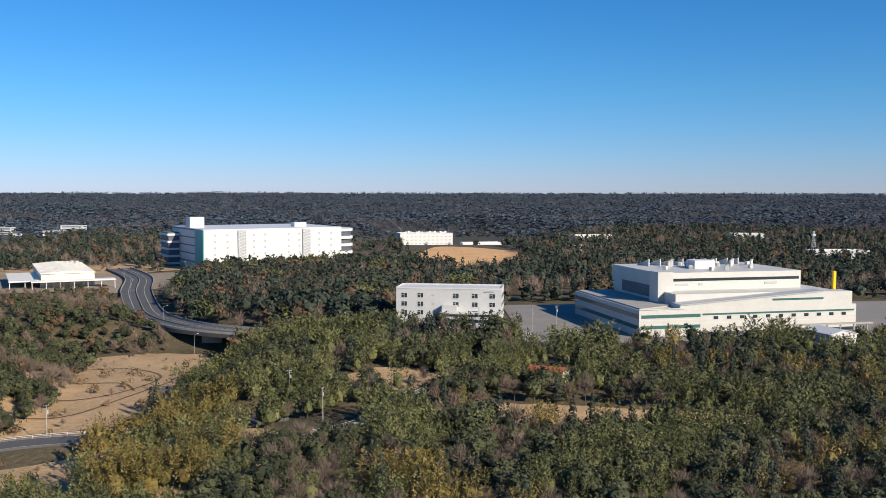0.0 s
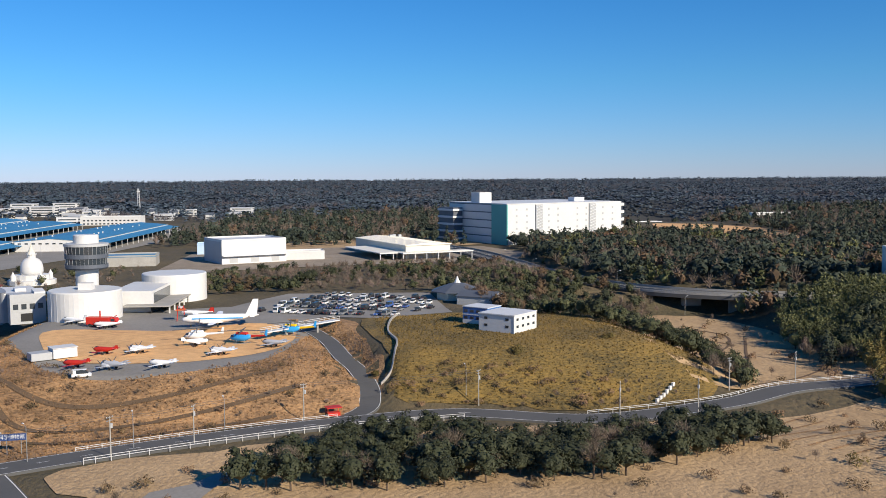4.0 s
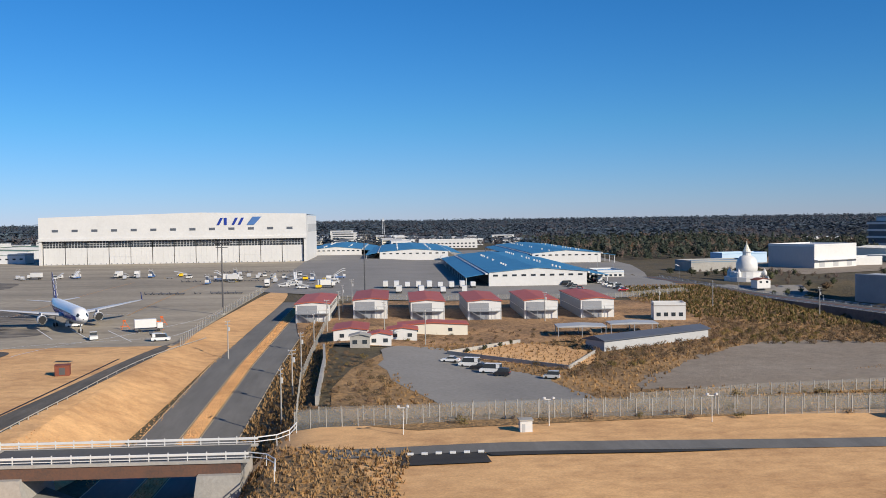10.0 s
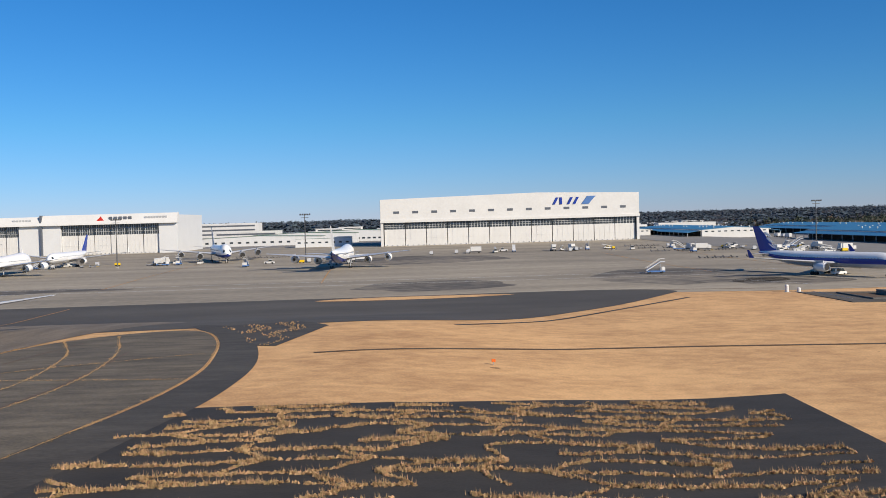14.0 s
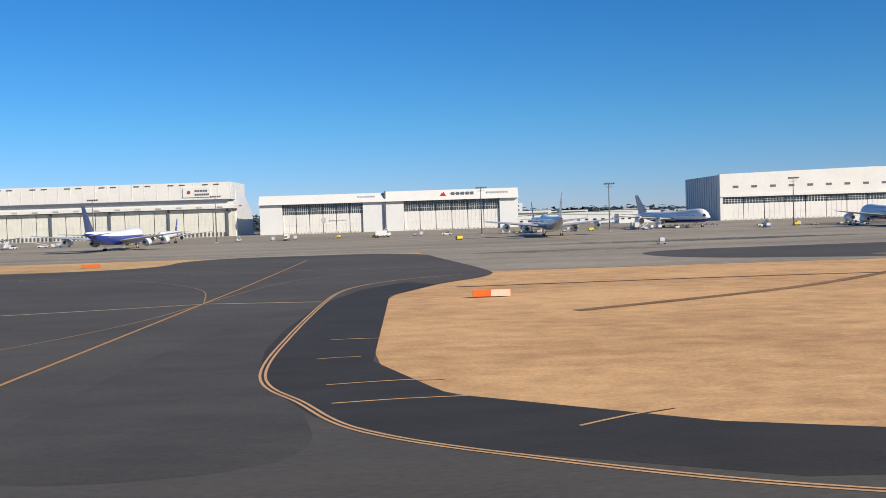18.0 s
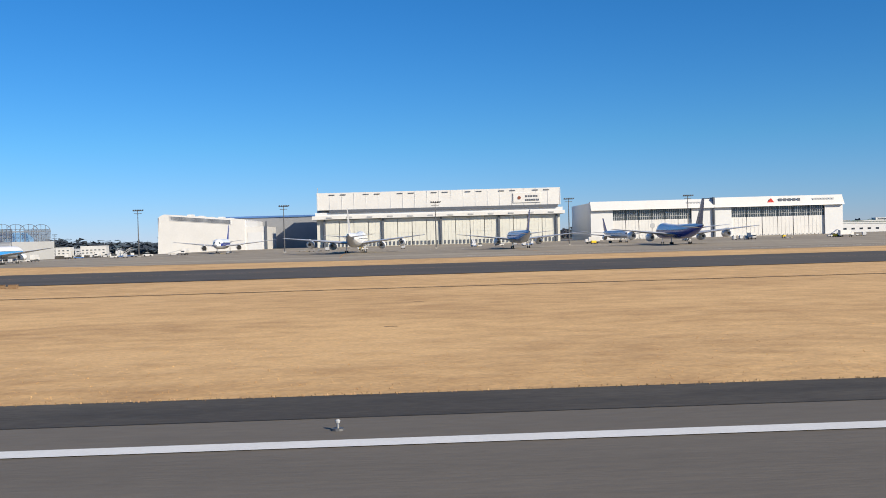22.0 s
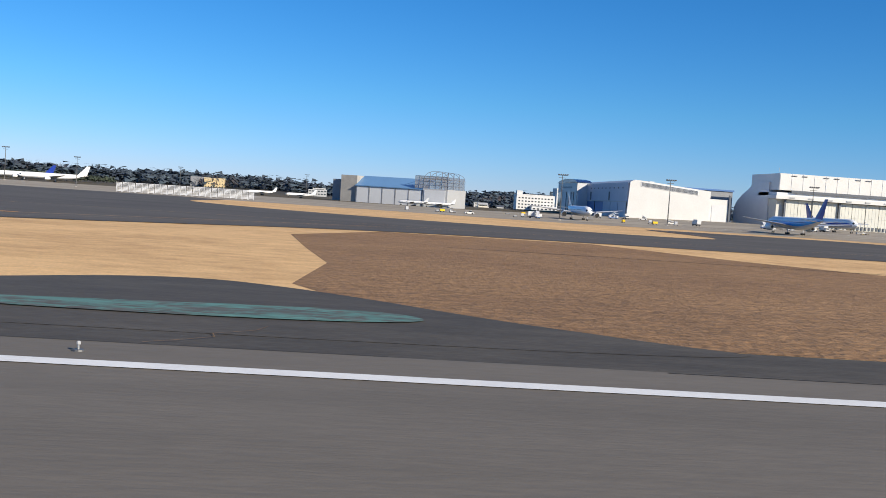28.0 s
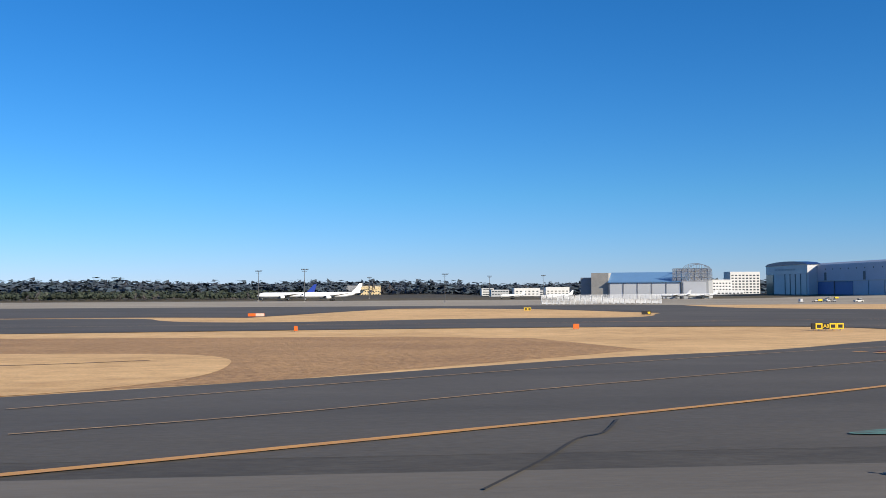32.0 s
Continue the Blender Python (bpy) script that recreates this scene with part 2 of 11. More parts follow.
M["asphalt_worn"] = mat("worn brownish asphalt", (0.135, 0.118, 0.096), (0.085, 0.076, 0.064), 0.9, scale=0.07, fine=40, bump=0.15, mix=(0.4, 0.6), grain=(0.5, 0.2, (1, 0.2, 1)))
M["girder_rust"] = mat("rust-stained steel girder", (0.15, 0.075, 0.05), (0.085, 0.055, 0.045), 0.8, scale=0.4, fine=8)
M["board_blue"] = mat("navy sign panel", (0.03, 0.065, 0.19), (0.025, 0.055, 0.16), 0.5, scale=0.5)
M["road_red"] = mat("red road dressing", (0.17, 0.075, 0.055), (0.11, 0.07, 0.055), 0.85, scale=0.3, fine=10)
M["paint_white"] = mat("white road paint", (0.78, 0.78, 0.76), (0.66, 0.66, 0.64), 0.6, scale=0.5)
M["paint_yellow"] = mat("yellow road paint", (0.62, 0.30, 0.07), (0.45, 0.23, 0.08), 0.6, scale=0.5)
M["paint_worn"] = mat("worn yellow road paint", (0.50, 0.30, 0.13), (0.26, 0.17, 0.09), 0.7, scale=0.6, mix=(0.4, 0.6))
M["paint_green"] = mat("worn green paint", (0.085, 0.20, 0.175), (0.088, 0.088, 0.078), 0.85, scale=0.4, fine=7, bump=0.15, stretch=(0.4, 1, 1), mix=(0.46, 0.55), grain=(1.2, 0.22, (0.4, 1, 1)))
M["red_worn"] = mat("worn red marking paint", (0.36, 0.075, 0.085), (0.16, 0.08, 0.075), 0.85, scale=0.5, fine=8)
M["white"] = mat("white cladding", (0.645, 0.64, 0.625), (0.575, 0.57, 0.555), 0.45, scale=0.08, fine=10)
M["office_white"] = mat("white office render", (0.56, 0.56, 0.55), (0.50, 0.50, 0.49), 0.5, scale=0.1, fine=10)
M["factory_white"] = mat("dulled white panels", (0.56, 0.55, 0.51), (0.49, 0.48, 0.45), 0.5, scale=0.1, fine=10)
M["roof_white"] = mat("bright cream roof sheets", (0.80, 0.76, 0.66), (0.72, 0.68, 0.59), 0.5, scale=0.1, fine=12)
M["cream"] = mat("cream cladding", (0.68, 0.64, 0.54), (0.62, 0.58, 0.49), 0.45, scale=0.1, fine=10)
M["door_grey"] = mat("pale greenish-grey door sheets", (0.60, 0.60, 0.55), (0.54, 0.54, 0.495), 0.5, scale=0.1, fine=10)
M["grey"] = mat("grey cladding", (0.42, 0.43, 0.44), (0.36, 0.37, 0.38), 0.5, scale=0.1, fine=10)
M["pale_grey"] = mat("pale grey cladding", (0.62, 0.63, 0.64), (0.56, 0.57, 0.58), 0.5, scale=0.1, fine=10)
M["dark_grey"] = mat("dark slate cladding", (0.10, 0.115, 0.14), (0.08, 0.09, 0.11), 0.5, scale=0.2)
M["slate"] = mat("slate-grey cladding", (0.27, 0.28, 0.30), (0.22, 0.23, 0.25), 0.5, scale=0.2, fine=10)
M["concrete"] = mat("weathered concrete", (0.40, 0.38, 0.35), (0.28, 0.27, 0.25), 0.85, scale=0.15, fine=12, bump=0.1)
M["concrete_dark"] = mat("mottled dark concrete", (0.17, 0.16, 0.15), (0.10, 0.095, 0.085), 0.9, scale=0.12, fine=10, bump=0.15)
M["teal"] = mat("teal panels", (0.075, 0.36, 0.33), (0.065, 0.32, 0.30), 0.45, scale=0.1)
M["blue_roof"] = mat("blue metal roof", (0.045, 0.22, 0.40), (0.035, 0.17, 0.32), 0.5, scale=0.08, fine=14)
M["pale_blue"] = mat("pale blue metal roof", (0.22, 0.40, 0.60), (0.18, 0.34, 0.52), 0.35, scale=0.08, fine=14)
M["blue_wall"] = mat("blue painted wall", (0.07, 0.18, 0.42), (0.06, 0.15, 0.36), 0.5, scale=0.2)
# cladding colour that includes the blue shade of a sunless wall
M["cladding_in_shade"] = mat("cladding with blue shade painted in", (0.40, 0.46, 0.56), (0.35, 0.40, 0.49), 0.5, scale=0.08, fine=10)
M["steel_blue"] = mat("steel blue metal roof", (0.13, 0.27, 0.46), (0.11, 0.23, 0.40), 0.4, scale=0.08, fine=14)
M["ochre"] = mat("pale ochre render", (0.66, 0.52, 0.30), (0.58, 0.45, 0.26), 0.6, scale=0.1, fine=10)
M["green_roof"] = mat("dull green roof sheets", (0.17, 0.25, 0.18), (0.13, 0.20, 0.145), 0.6, scale=0.1, fine=12)
M["sky_wall"] = mat("pale blue wall", (0.45, 0.60, 0.74), (0.40, 0.54, 0.68), 0.5, scale=0.2)
M["red_roof"] = mat("red metal roof", (0.44, 0.105, 0.055), (0.36, 0.085, 0.05), 0.5, scale=0.2, fine=14, spread=0.12)
M["glass"] = mat("dark window glass", (0.03, 0.04, 0.05), (0.04, 0.05, 0.06), 0.08, scale=0.5, spec=0.6)
M["glass_green"] = mat("greenish window glass", (0.05, 0.13, 0.12), (0.06, 0.15, 0.14), 0.1, scale=0.5, spec=0.6)
# near-black stands in for shade inside openings; also plain sign black
M["dark"] = mat("near-black for shaded openings and signs", (0.02, 0.02, 0.022), (0.03, 0.03, 0.03), 0.9)
M["steel"] = mat("galvanised steel", (0.42, 0.43, 0.44), (0.34, 0.35, 0.36), 0.45, 0.6, scale=0.8)
M["dark_steel"] = mat("dark steel", (0.09, 0.09, 0.095), (0.12, 0.12, 0.12), 0.5, 0.3, scale=0.8)
M["rubber"] = mat("black rubber", (0.02, 0.02, 0.02), (0.03, 0.03, 0.03), 0.8)
M["orange"] = mat("orange paint", (0.75, 0.14, 0.02), (0.6, 0.12, 0.02), 0.5, scale=0.8)
M["pink_white"] = mat("faded marker white", (0.75, 0.55, 0.45), (0.7, 0.45, 0.33), 0.6, scale=0.8)
M["red"] = mat("red paint", (0.55, 0.03, 0.02), (0.45, 0.03, 0.02), 0.4, scale=0.8)
M["rust"] = mat("rusty red paint", (0.22, 0.06, 0.035), (0.16, 0.05, 0.03), 0.7, scale=0.8)
M["yellow"] = mat("yellow paint", (0.80, 0.52, 0.02), (0.7, 0.45, 0.02), 0.5, scale=0.8)
M["air_white"] = mat("glossy white aircraft paint", (0.84, 0.84, 0.83), (0.80, 0.80, 0.79), 0.25, scale=0.2, spec=0.5)
M["air_grey"] = mat("aircraft grey", (0.50, 0.51, 0.53), (0.45, 0.46, 0.48), 0.35, scale=0.3)
M["air_blue"] = mat("deep blue aircraft paint", (0.015, 0.045, 0.30), (0.015, 0.04, 0.26), 0.25, scale=0.2)
M["air_sky"] = mat("bright sky blue aircraft paint", (0.02, 0.33, 0.72), (0.02, 0.30, 0.68), 0.25, scale=0.2)
M["air_navy"] = mat("navy aircraft paint", (0.02, 0.04, 0.14), (0.02, 0.035, 0.12), 0.25, scale=0.2)
M["air_metal"] = mat("bare engine metal", (0.55, 0.55, 0.56), (0.5, 0.5, 0.5), 0.3, 0.9, scale=0.5)
M["bark"] = mat("bark", (0.12, 0.085, 0.06), (0.07, 0.05, 0.035), 0.95, scale=0.6)
M["twig"] = mat("bare twigs", (0.215, 0.165, 0.125), (0.145, 0.11, 0.09), 0.95, scale=0.2, tone=0.3)
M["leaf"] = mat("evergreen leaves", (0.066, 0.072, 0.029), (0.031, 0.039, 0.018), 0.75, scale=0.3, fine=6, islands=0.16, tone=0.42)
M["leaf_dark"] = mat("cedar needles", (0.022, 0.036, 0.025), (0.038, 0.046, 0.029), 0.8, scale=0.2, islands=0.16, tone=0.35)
# far woods carry the blue of distance haze in their base colour
M["leaf_far"] = mat("far needles tinted blue for haze", (0.040, 0.058, 0.080), (0.056, 0.076, 0.100), 0.85, scale=0.012, fine=8, islands=0.12, tone=0.26)
M["twig_far"] = mat("far twigs greyed for haze", (0.125, 0.105, 0.108), (0.080, 0.073, 0.080), 0.95, scale=0.02, islands=0.2, tone=0.3)
M["bamboo"] = mat("bamboo leaves", (0.140, 0.145, 0.052), (0.070, 0.082, 0.032), 0.7, scale=0.25, fine=6, islands=0.2, tone=0.35)
M["bamboo_gold"] = mat("yellowing bamboo leaves", (0.235, 0.175, 0.042), (0.115, 0.10, 0.034), 0.7, scale=0.25, fine=6, islands=0.2, tone=0.35)
M["olive_shrub"] = mat("olive shrub leaves", (0.20, 0.140, 0.036), (0.105, 0.08, 0.026), 0.8, scale=0.3, fine=6, islands=0.16, tone=0.35)
M["brown_shrub"] = mat("brown winter brush", (0.205, 0.135, 0.070), (0.12, 0.08, 0.045), 0.95, scale=0.3, fine=6, islands=0.16, tone=0.4)
M["rusty_leaf"] = mat("russet leaves", (0.120, 0.072, 0.036), (0.075, 0.052, 0.030), 0.8, scale=0.25, islands=0.16, tone=0.3)


def veil(name, col, solid):
    """Wire mesh too fine to see through singly: partly open."""
    m = bpy.data.materials.new(name)
    m.use_nodes = True
    nt = m.node_tree
    b, out = nt.nodes["Principled BSDF"], nt.nodes["Material Output"]
    b.inputs["Base Color"].default_value = (*col, 1)
    b.inputs["Roughness"].default_value = 0.6
    clear, mx = nt.nodes.new("ShaderNodeBsdfTransparent"), nt.nodes.new("ShaderNodeMixShader")
    mx.inputs[0].default_value = solid
    nt.links.new(clear.outputs[0], mx.inputs[1])
    nt.links.new(b.outputs[0], mx.inputs[2])
    nt.links.new(mx.outputs[0], out.inputs[0])
    return m


M["net"] = veil("grey canopy netting", (0.33, 0.34, 0.36), 0.45)
M["wire"] = veil("galvanised wire mesh", (0.30, 0.29, 0.27), 0.20)

# ---------------- building blocks ----------------
def group_of(name, x=0, y=0, z=0, turn=0, label="", category="", group="", kind=""):
    """An empty at the base of a thing."""
    e = new(name)
    e.matrix_basis = pose(x, y, z, 0, 0, turn)
    return tagged(e, label, category, group, kind)


def part(name, bm, material, parent=None, label="", smooth=False):
    me = bpy.data.meshes.new(name)
    if smooth:
        for f in bm.faces:
            f.smooth = True
    bm.to_mesh(me)
    bm.free()
    me.materials.append(material)
    ob = new(name, me)
    if parent:
        ob.parent = parent
    if label:
        ob["label"] = label
    return ob


def again(name, ob, parent, m):
    """Another object on the mesh of ob."""
    o = new(name, ob.data)
    o.parent = parent
    o.matrix_basis = m
    return o


def box(x0, y0, z0, x1, y1, z1, bm=None, bevel=0.0):
    bm = bm or bmesh.new()
    v = [bm.verts.new((x, y, z)) for z in (z0, z1) for x, y in ((x0, y0), (x1, y0), (x1, y1), (x0, y1))]
    fs = [bm.faces.new([v[i] for i in q]) for q in ((3, 2, 1, 0), (4, 5, 6, 7), (0, 1, 5, 4), (1, 2, 6, 5), (2, 3, 7, 6), (3, 0, 4, 7))]
    if bevel:
        bmesh.ops.bevel(bm, geom=list({e for f in fs for e in f.edges}), offset=bevel, segments=1, affect="EDGES")
    return bm


def prism(pts, z0, z1, bm=None):
    """A polygon (anticlockwise from above) drawn up from z0 to z1."""
    bm = bm or bmesh.new()
    lo, hi = [bm.verts.new((x, y, z0)) for x, y in pts], [bm.verts.new((x, y, z1)) for x, y in pts]
    bm.faces.new(hi)
    bm.faces.new(lo[::-1])
    for i in range(len(pts)):
        j = (i + 1) % len(pts)
        bm.faces.new((lo[i], lo[j], hi[j], hi[i]))
    return bm


def profile(pts, y0, y1, bm=None):
    """A polygon in x, z drawn along y."""
    bm = bm or bmesh.new()
    a, b = [bm.verts.new((x, y0, z)) for x, z in pts], [bm.verts.new((x, y1, z)) for x, z in pts]
    bm.faces.new(a)
    bm.faces.new(b[::-1])
    for i in range(len(pts)):
        j = (i + 1) % len(pts)
        bm.faces.new((a[j], a[i], b[i], b[j]))
    bmesh.ops.recalc_face_normals(bm, faces=bm.faces)
    return bm


def profile_x(pts, x0, x1, bm=None):
    """A polygon in y, z drawn along x."""
    bm = bm or bmesh.new()
    a, b = [bm.verts.new((x0, y, z)) for y, z in pts], [bm.verts.new((x1, y, z)) for y, z in pts]
    bm.faces.new(a)
    bm.faces.new(b[::-1])
    for i in range(len(pts)):
        j = (i + 1) % len(pts)
        bm.faces.new((a[j], a[i], b[i], b[j]))
    bmesh.ops.recalc_face_normals(bm, faces=bm.faces)
    return bm


def tube(rings, n=16, bm=None, caps=True):
    """A skin over rings (centre, radius, axis 1, axis 2)."""
    bm = bm or bmesh.new()
    rows = []
    for c, a, b in rings:
        rows.append([bm.verts.new(Vector(c) + Vector(a) * math.cos(t) + Vector(b) * math.sin(t)) for t in [2 * math.pi * i / n for i in range(n)]])
    for p, q in zip(rows, rows[1:]):
        for i in range(n):
            j = (i + 1) % n
            bm.faces.new((p[i], p[j], q[j], q[i]))
    if caps:
        bm.faces.new(rows[0][::-1])
        bm.faces.new(rows[-1])
    bmesh.ops.recalc_face_normals(bm, faces=bm.faces)
    return bm


def pipe(p0, p1, r0, r1=None, n=8, bm=None):
    p0, p1 = Vector(p0), Vector(p1)
    d = (p1 - p0).normalized()
    a = d.orthogonal().normalized()
    b = d.cross(a)
    r1 = r0 if r1 is None else r1
    return tube([(p0, a * r0, b * r0), (p1, a * r1, b * r1)], n, bm)


def lathe(prof, n=24, bm=None):
    """A turned body about z from (radius, z) pairs."""
    return tube([((0, 0, z), (r, 0, 0), (0, r, 0)) for r, z in prof], n, bm)


def smoothstep(a, b, v):
    t = np.clip((v - a) / (b - a), 0, 1)
    return t * t * (3 - 2 * t)


def slab_mask(x, y, cx, cy, hx, hy, soft, turn=0.0):
    """1 inside a turned rectangle, falling to 0 over soft metres outside it."""
    c, s = math.cos(radians(turn)), math.sin(radians(turn))
    u, v = (x - cx) * c + (y - cy) * s, -(x - cx) * s + (y - cy) * c
    d = np.hypot(np.maximum(np.abs(u) - hx, 0), np.maximum(np.abs(v) - hy, 0))
    return 1 - smoothstep(0, soft, d)


def pieces(name, bm, material, parent, label=""):
    """Each loose piece of bm becomes a part of its own."""
    left = set(bm.verts)
    while left:
        todo, isle = [left.pop()], set()
        while todo:
            v = todo.pop()
            isle.add(v)
            for ed in v.link_edges:
                w = ed.other_vert(v)
                if w in left:
                    left.discard(w)
                    todo.append(w)
        out = bmesh.new()
        at = {v: out.verts.new(v.co) for v in sorted(isle, key=lambda q: (q.co.x, q.co.y, q.co.z))}
        for f in {f for v in isle for f in v.link_faces}:
            out.faces.new([at[v] for v in f.verts])
        part(name, out, material, parent, label)
    bm.free()

from mathutils.geometry import tessellate_polygon

# ---------------- the lie of the land ----------------
FIELD_Y = (-2000, 40, 60, 160, 260, 340, 500, 700, 6000)
FIELD_Z = (-0.12, -0.14, -0.6, -0.9, -0.8, -0.2, 0.6, 1.5, 1.5)
FIELD_WEST = (-0.12, -0.14, -0.6, -2.05, -2.25, -2.35, -2.45, -2.5, -2.5)  # the field falls away to the west
ROAD_MAIN = ((-290, 172, -11.4), (-304, 192, -11), (-328, 222, -9), (-352, 258, -7), (-378, 306, -5.2), (-397, 350, -3.6), (-412, 395, -2.6), (-425, 450, -1.6), (-432, 500, -1.0))
ROAD_PARK = ((-231, 230, -11.5), (-224, 240, -11), (-222.8, 249, -9.5), (-224, 258, -7.8), (-227, 269, -6.3), (-231.6, 281, -5), (-238, 306, -4), (-248, 330, -3))
ROAD_EAST = ((-304, 192, -11), (-285, 203, -11), (-257, 217, -11), (-229, 228, -11), (-200, 236, -11.4), (-165, 230, -12), (-127, 243, -12), (-102, 259, -12), (-72, 267, -12), (-30, 280, -10))

VIA = ((-200, 715, -1.6), (-166, 640, -1.6), (-148, 565, -2.2), (-136, 525, -4), (-119, 475, -4.8), (-99, 443, -5), (-78, 424, -5), (-50, 408, -4.8), (-20, 396, -4.4))


def along(points, x, y):
    """Distance from a broken line and its height there."""
    best, height = np.full(np.shape(x), 1e9), np.zeros(np.shape(x))
    for (ax, ay, az), (bx, by, bz) in zip(points, points[1:]):
        dx, dy = bx - ax, by - ay
        t = np.clip(((x - ax) * dx + (y - ay) * dy) / (dx * dx + dy * dy), 0, 1)
        d = np.hypot(x - ax - t * dx, y - ay - t * dy)
        height = np.where(d < best, az + t * (bz - az), height)
        best = np.minimum(best, d)
    return best, height


def relief(x, y):
    x, y = np.asarray(x, float), np.asarray(y, float)
    west = 1 - smoothstep(-1640, -1420, x)
    field = np.interp(y, FIELD_Y, FIELD_Z) * (1 - west) + np.interp(y, FIELD_Y, FIELD_WEST) * west + 2.6 * slab_mask(x, y, -866, 137, 48, 42, 50)
    # south of the airfield
    north = smoothstep(395, 450, y)
    h = -11.5 * (1 - north) - 1.5 * north
    east = smoothstep(-75, -30, x)
    h = h * (1 - east) + (-9 + 8.5 * smoothstep(250, 372, y)) * east
    west = 1 - smoothstep(-430, -396, x)
    h = h * (1 - west) + np.interp(y, (150, 172, 260, 310, 400, 460), (0, -3, -2.6, -1.6, -0.6, 0)) * west
    m = slab_mask(x, y, -100, 320, 30, 92, 26)
    h = h * (1 - m) - 14 * m
    for cx, cy, hx, hy, z, soft, turn in ((-296, 340, 44, 88, -3, 28, 4), (-226, 378, 42, 45, -2, 30, 0), (-182, 303, 34, 24, -0.6, 44, 10)):
        m = slab_mask(x, y, cx, cy, hx, hy, soft, turn)
        h = h * (1 - m) + z * m
    for line, half, soft in ((ROAD_MAIN, 6, 4), (ROAD_PARK, 3.4, 5), (ROAD_EAST, 6, 9)):
        d, z = along(line, x, y)
        m = 1 - smoothstep(half, half + soft, d)
        h = h * (1 - m) + (z - 0.45) * m
    d, z = along(VIA, x, y)
    m = 1 - smoothstep(12, 26, d)
    h = h * (1 - m) + np.minimum(h, z - 0.8) * m
    near = smoothstep(118, 150, y)
    h = h * near + np.minimum(0, -9 * smoothstep(-420, -330, x)) * (1 - near)
    south = smoothstep(-580, -548, x)
    z = field * (1 - south) + h * south
    # the sunken road
    floor = np.interp(y, (150, 230, 300, 420), (-7, -3, -1.6, 0.3))
    m = (1 - smoothstep(11, 21, np.abs(x + 604))) * (1 - smoothstep(380, 420, y)) * smoothstep(-60, -20, y)
    z = z * (1 - m) + np.minimum(floor, z) * m
    # far country
    far = smoothstep(900, 1500, y)
    roll = np.sin(x * 0.0041 + 1.3) * np.sin(y * 0.0053 + x * 0.0013) * 9 + np.sin(x * 0.0113 + y * 0.0071) * 5
    z = z + far * roll * 0.8 + 16 * smoothstep(2500, 7500, y)
    m = slab_mask(x, y, 70, 1240, 90, 110, 140)
    return z * (1 - m) - 22 * m


XS = np.concatenate([np.arange(-8000, -4600, 400), np.arange(-4600, -2200, 120), np.arange(-2200, -980, 22), np.arange(-976, -760, 6), np.arange(-756, -660, 22), np.arange(-660, 160, 5), np.arange(160, 500, 20), np.arange(500, 3300, 80), np.arange(3300, 6200, 400)]).astype(float)
YS = np.concatenate([np.arange(-420, 40, 20), np.arange(40, 500, 5), np.arange(500, 760, 20), np.arange(760, 4960, 60), np.arange(4960, 8200, 240)])
YS = np.unique(np.concatenate([YS, FIELD_Y[1:-1]])).astype(float)
GX, GY = np.meshgrid(XS, YS)
GZ = relief(GX, GY)


def land(x, y):
    """Height of the ground sheet, on its own triangles."""
    x, y = np.asarray(x, float), np.asarray(y, float)
    i = np.clip(np.searchsorted(XS, x, "right") - 1, 0, len(XS) - 2)
    j = np.clip(np.searchsorted(YS, y, "right") - 1, 0, len(YS) - 2)
    u, v = (x - XS[i]) / (XS[i + 1] - XS[i]), (y - YS[j]) / (YS[j + 1] - YS[j])
    a, b, c, d = GZ[j, i], GZ[j, i + 1], GZ[j + 1, i + 1], GZ[j + 1, i]
    return np.where(u > v, a + u * (b - a) + v * (c - b), a + v * (d - a) + u * (c - d))


def sheet(name, material):
    """The land as one mesh."""
    n, k = len(XS), len(YS)
    a = (np.arange(k - 1)[:, None] * n + np.arange(n - 1)[None]).ravel()
    tris = np.concatenate([np.stack([a, a + 1, a + n + 1], 1), np.stack([a, a + n + 1, a + n], 1)])
    return raw_mesh(name, np.stack([GX, GY, GZ], -1).reshape(-1, 3), tris, material)


def raw_mesh(name, co, faces, material, smooth=True, tone=None):
    me = bpy.data.meshes.new(name)
    k = faces.shape[1]
    me.vertices.add(len(co))
    me.vertices.foreach_set("co", np.ascontiguousarray(co, dtype=np.float32).ravel())
    me.loops.add(faces.size)
    me.loops.foreach_set("vertex_index", faces.ravel().astype(np.int32))
    me.polygons.add(len(faces))
    me.polygons.foreach_set("loop_start", np.arange(0, faces.size, k, dtype=np.int32))
    me.polygons.foreach_set("use_smooth", np.full(len(faces), smooth))
    me.update(calc_edges=True)
    if tone is not None:
        me.attributes.new("tone", "FLOAT", "POINT").data.foreach_set("value", np.ascontiguousarray(tone, dtype=np.float32))
    me.materials.append(material)
    return new(name, me)


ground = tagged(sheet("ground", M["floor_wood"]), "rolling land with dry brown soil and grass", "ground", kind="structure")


def curve_pts(pts, n=8, closed=False):
    """A smooth line through points."""
    P = [Vector(p) for p in pts]
    out = []
    m = len(P)
    for i in range(m if closed else m - 1):
        a, b, c, d = (P[(i - 1) % m], P[i], P[(i + 1) % m], P[(i + 2) % m]) if closed else (P[max(i - 1, 0)], P[i], P[i + 1], P[min(i + 2, m - 1)])
        for k in range(n):
            t = k / n
            out.append(0.5 * ((2 * b) + (c - a) * t + (2 * a - 5 * b + 4 * c - d) * t * t + (3 * b - a - 3 * c + d) * t ** 3))
    if not closed:
        out.append(P[-1])
    return out


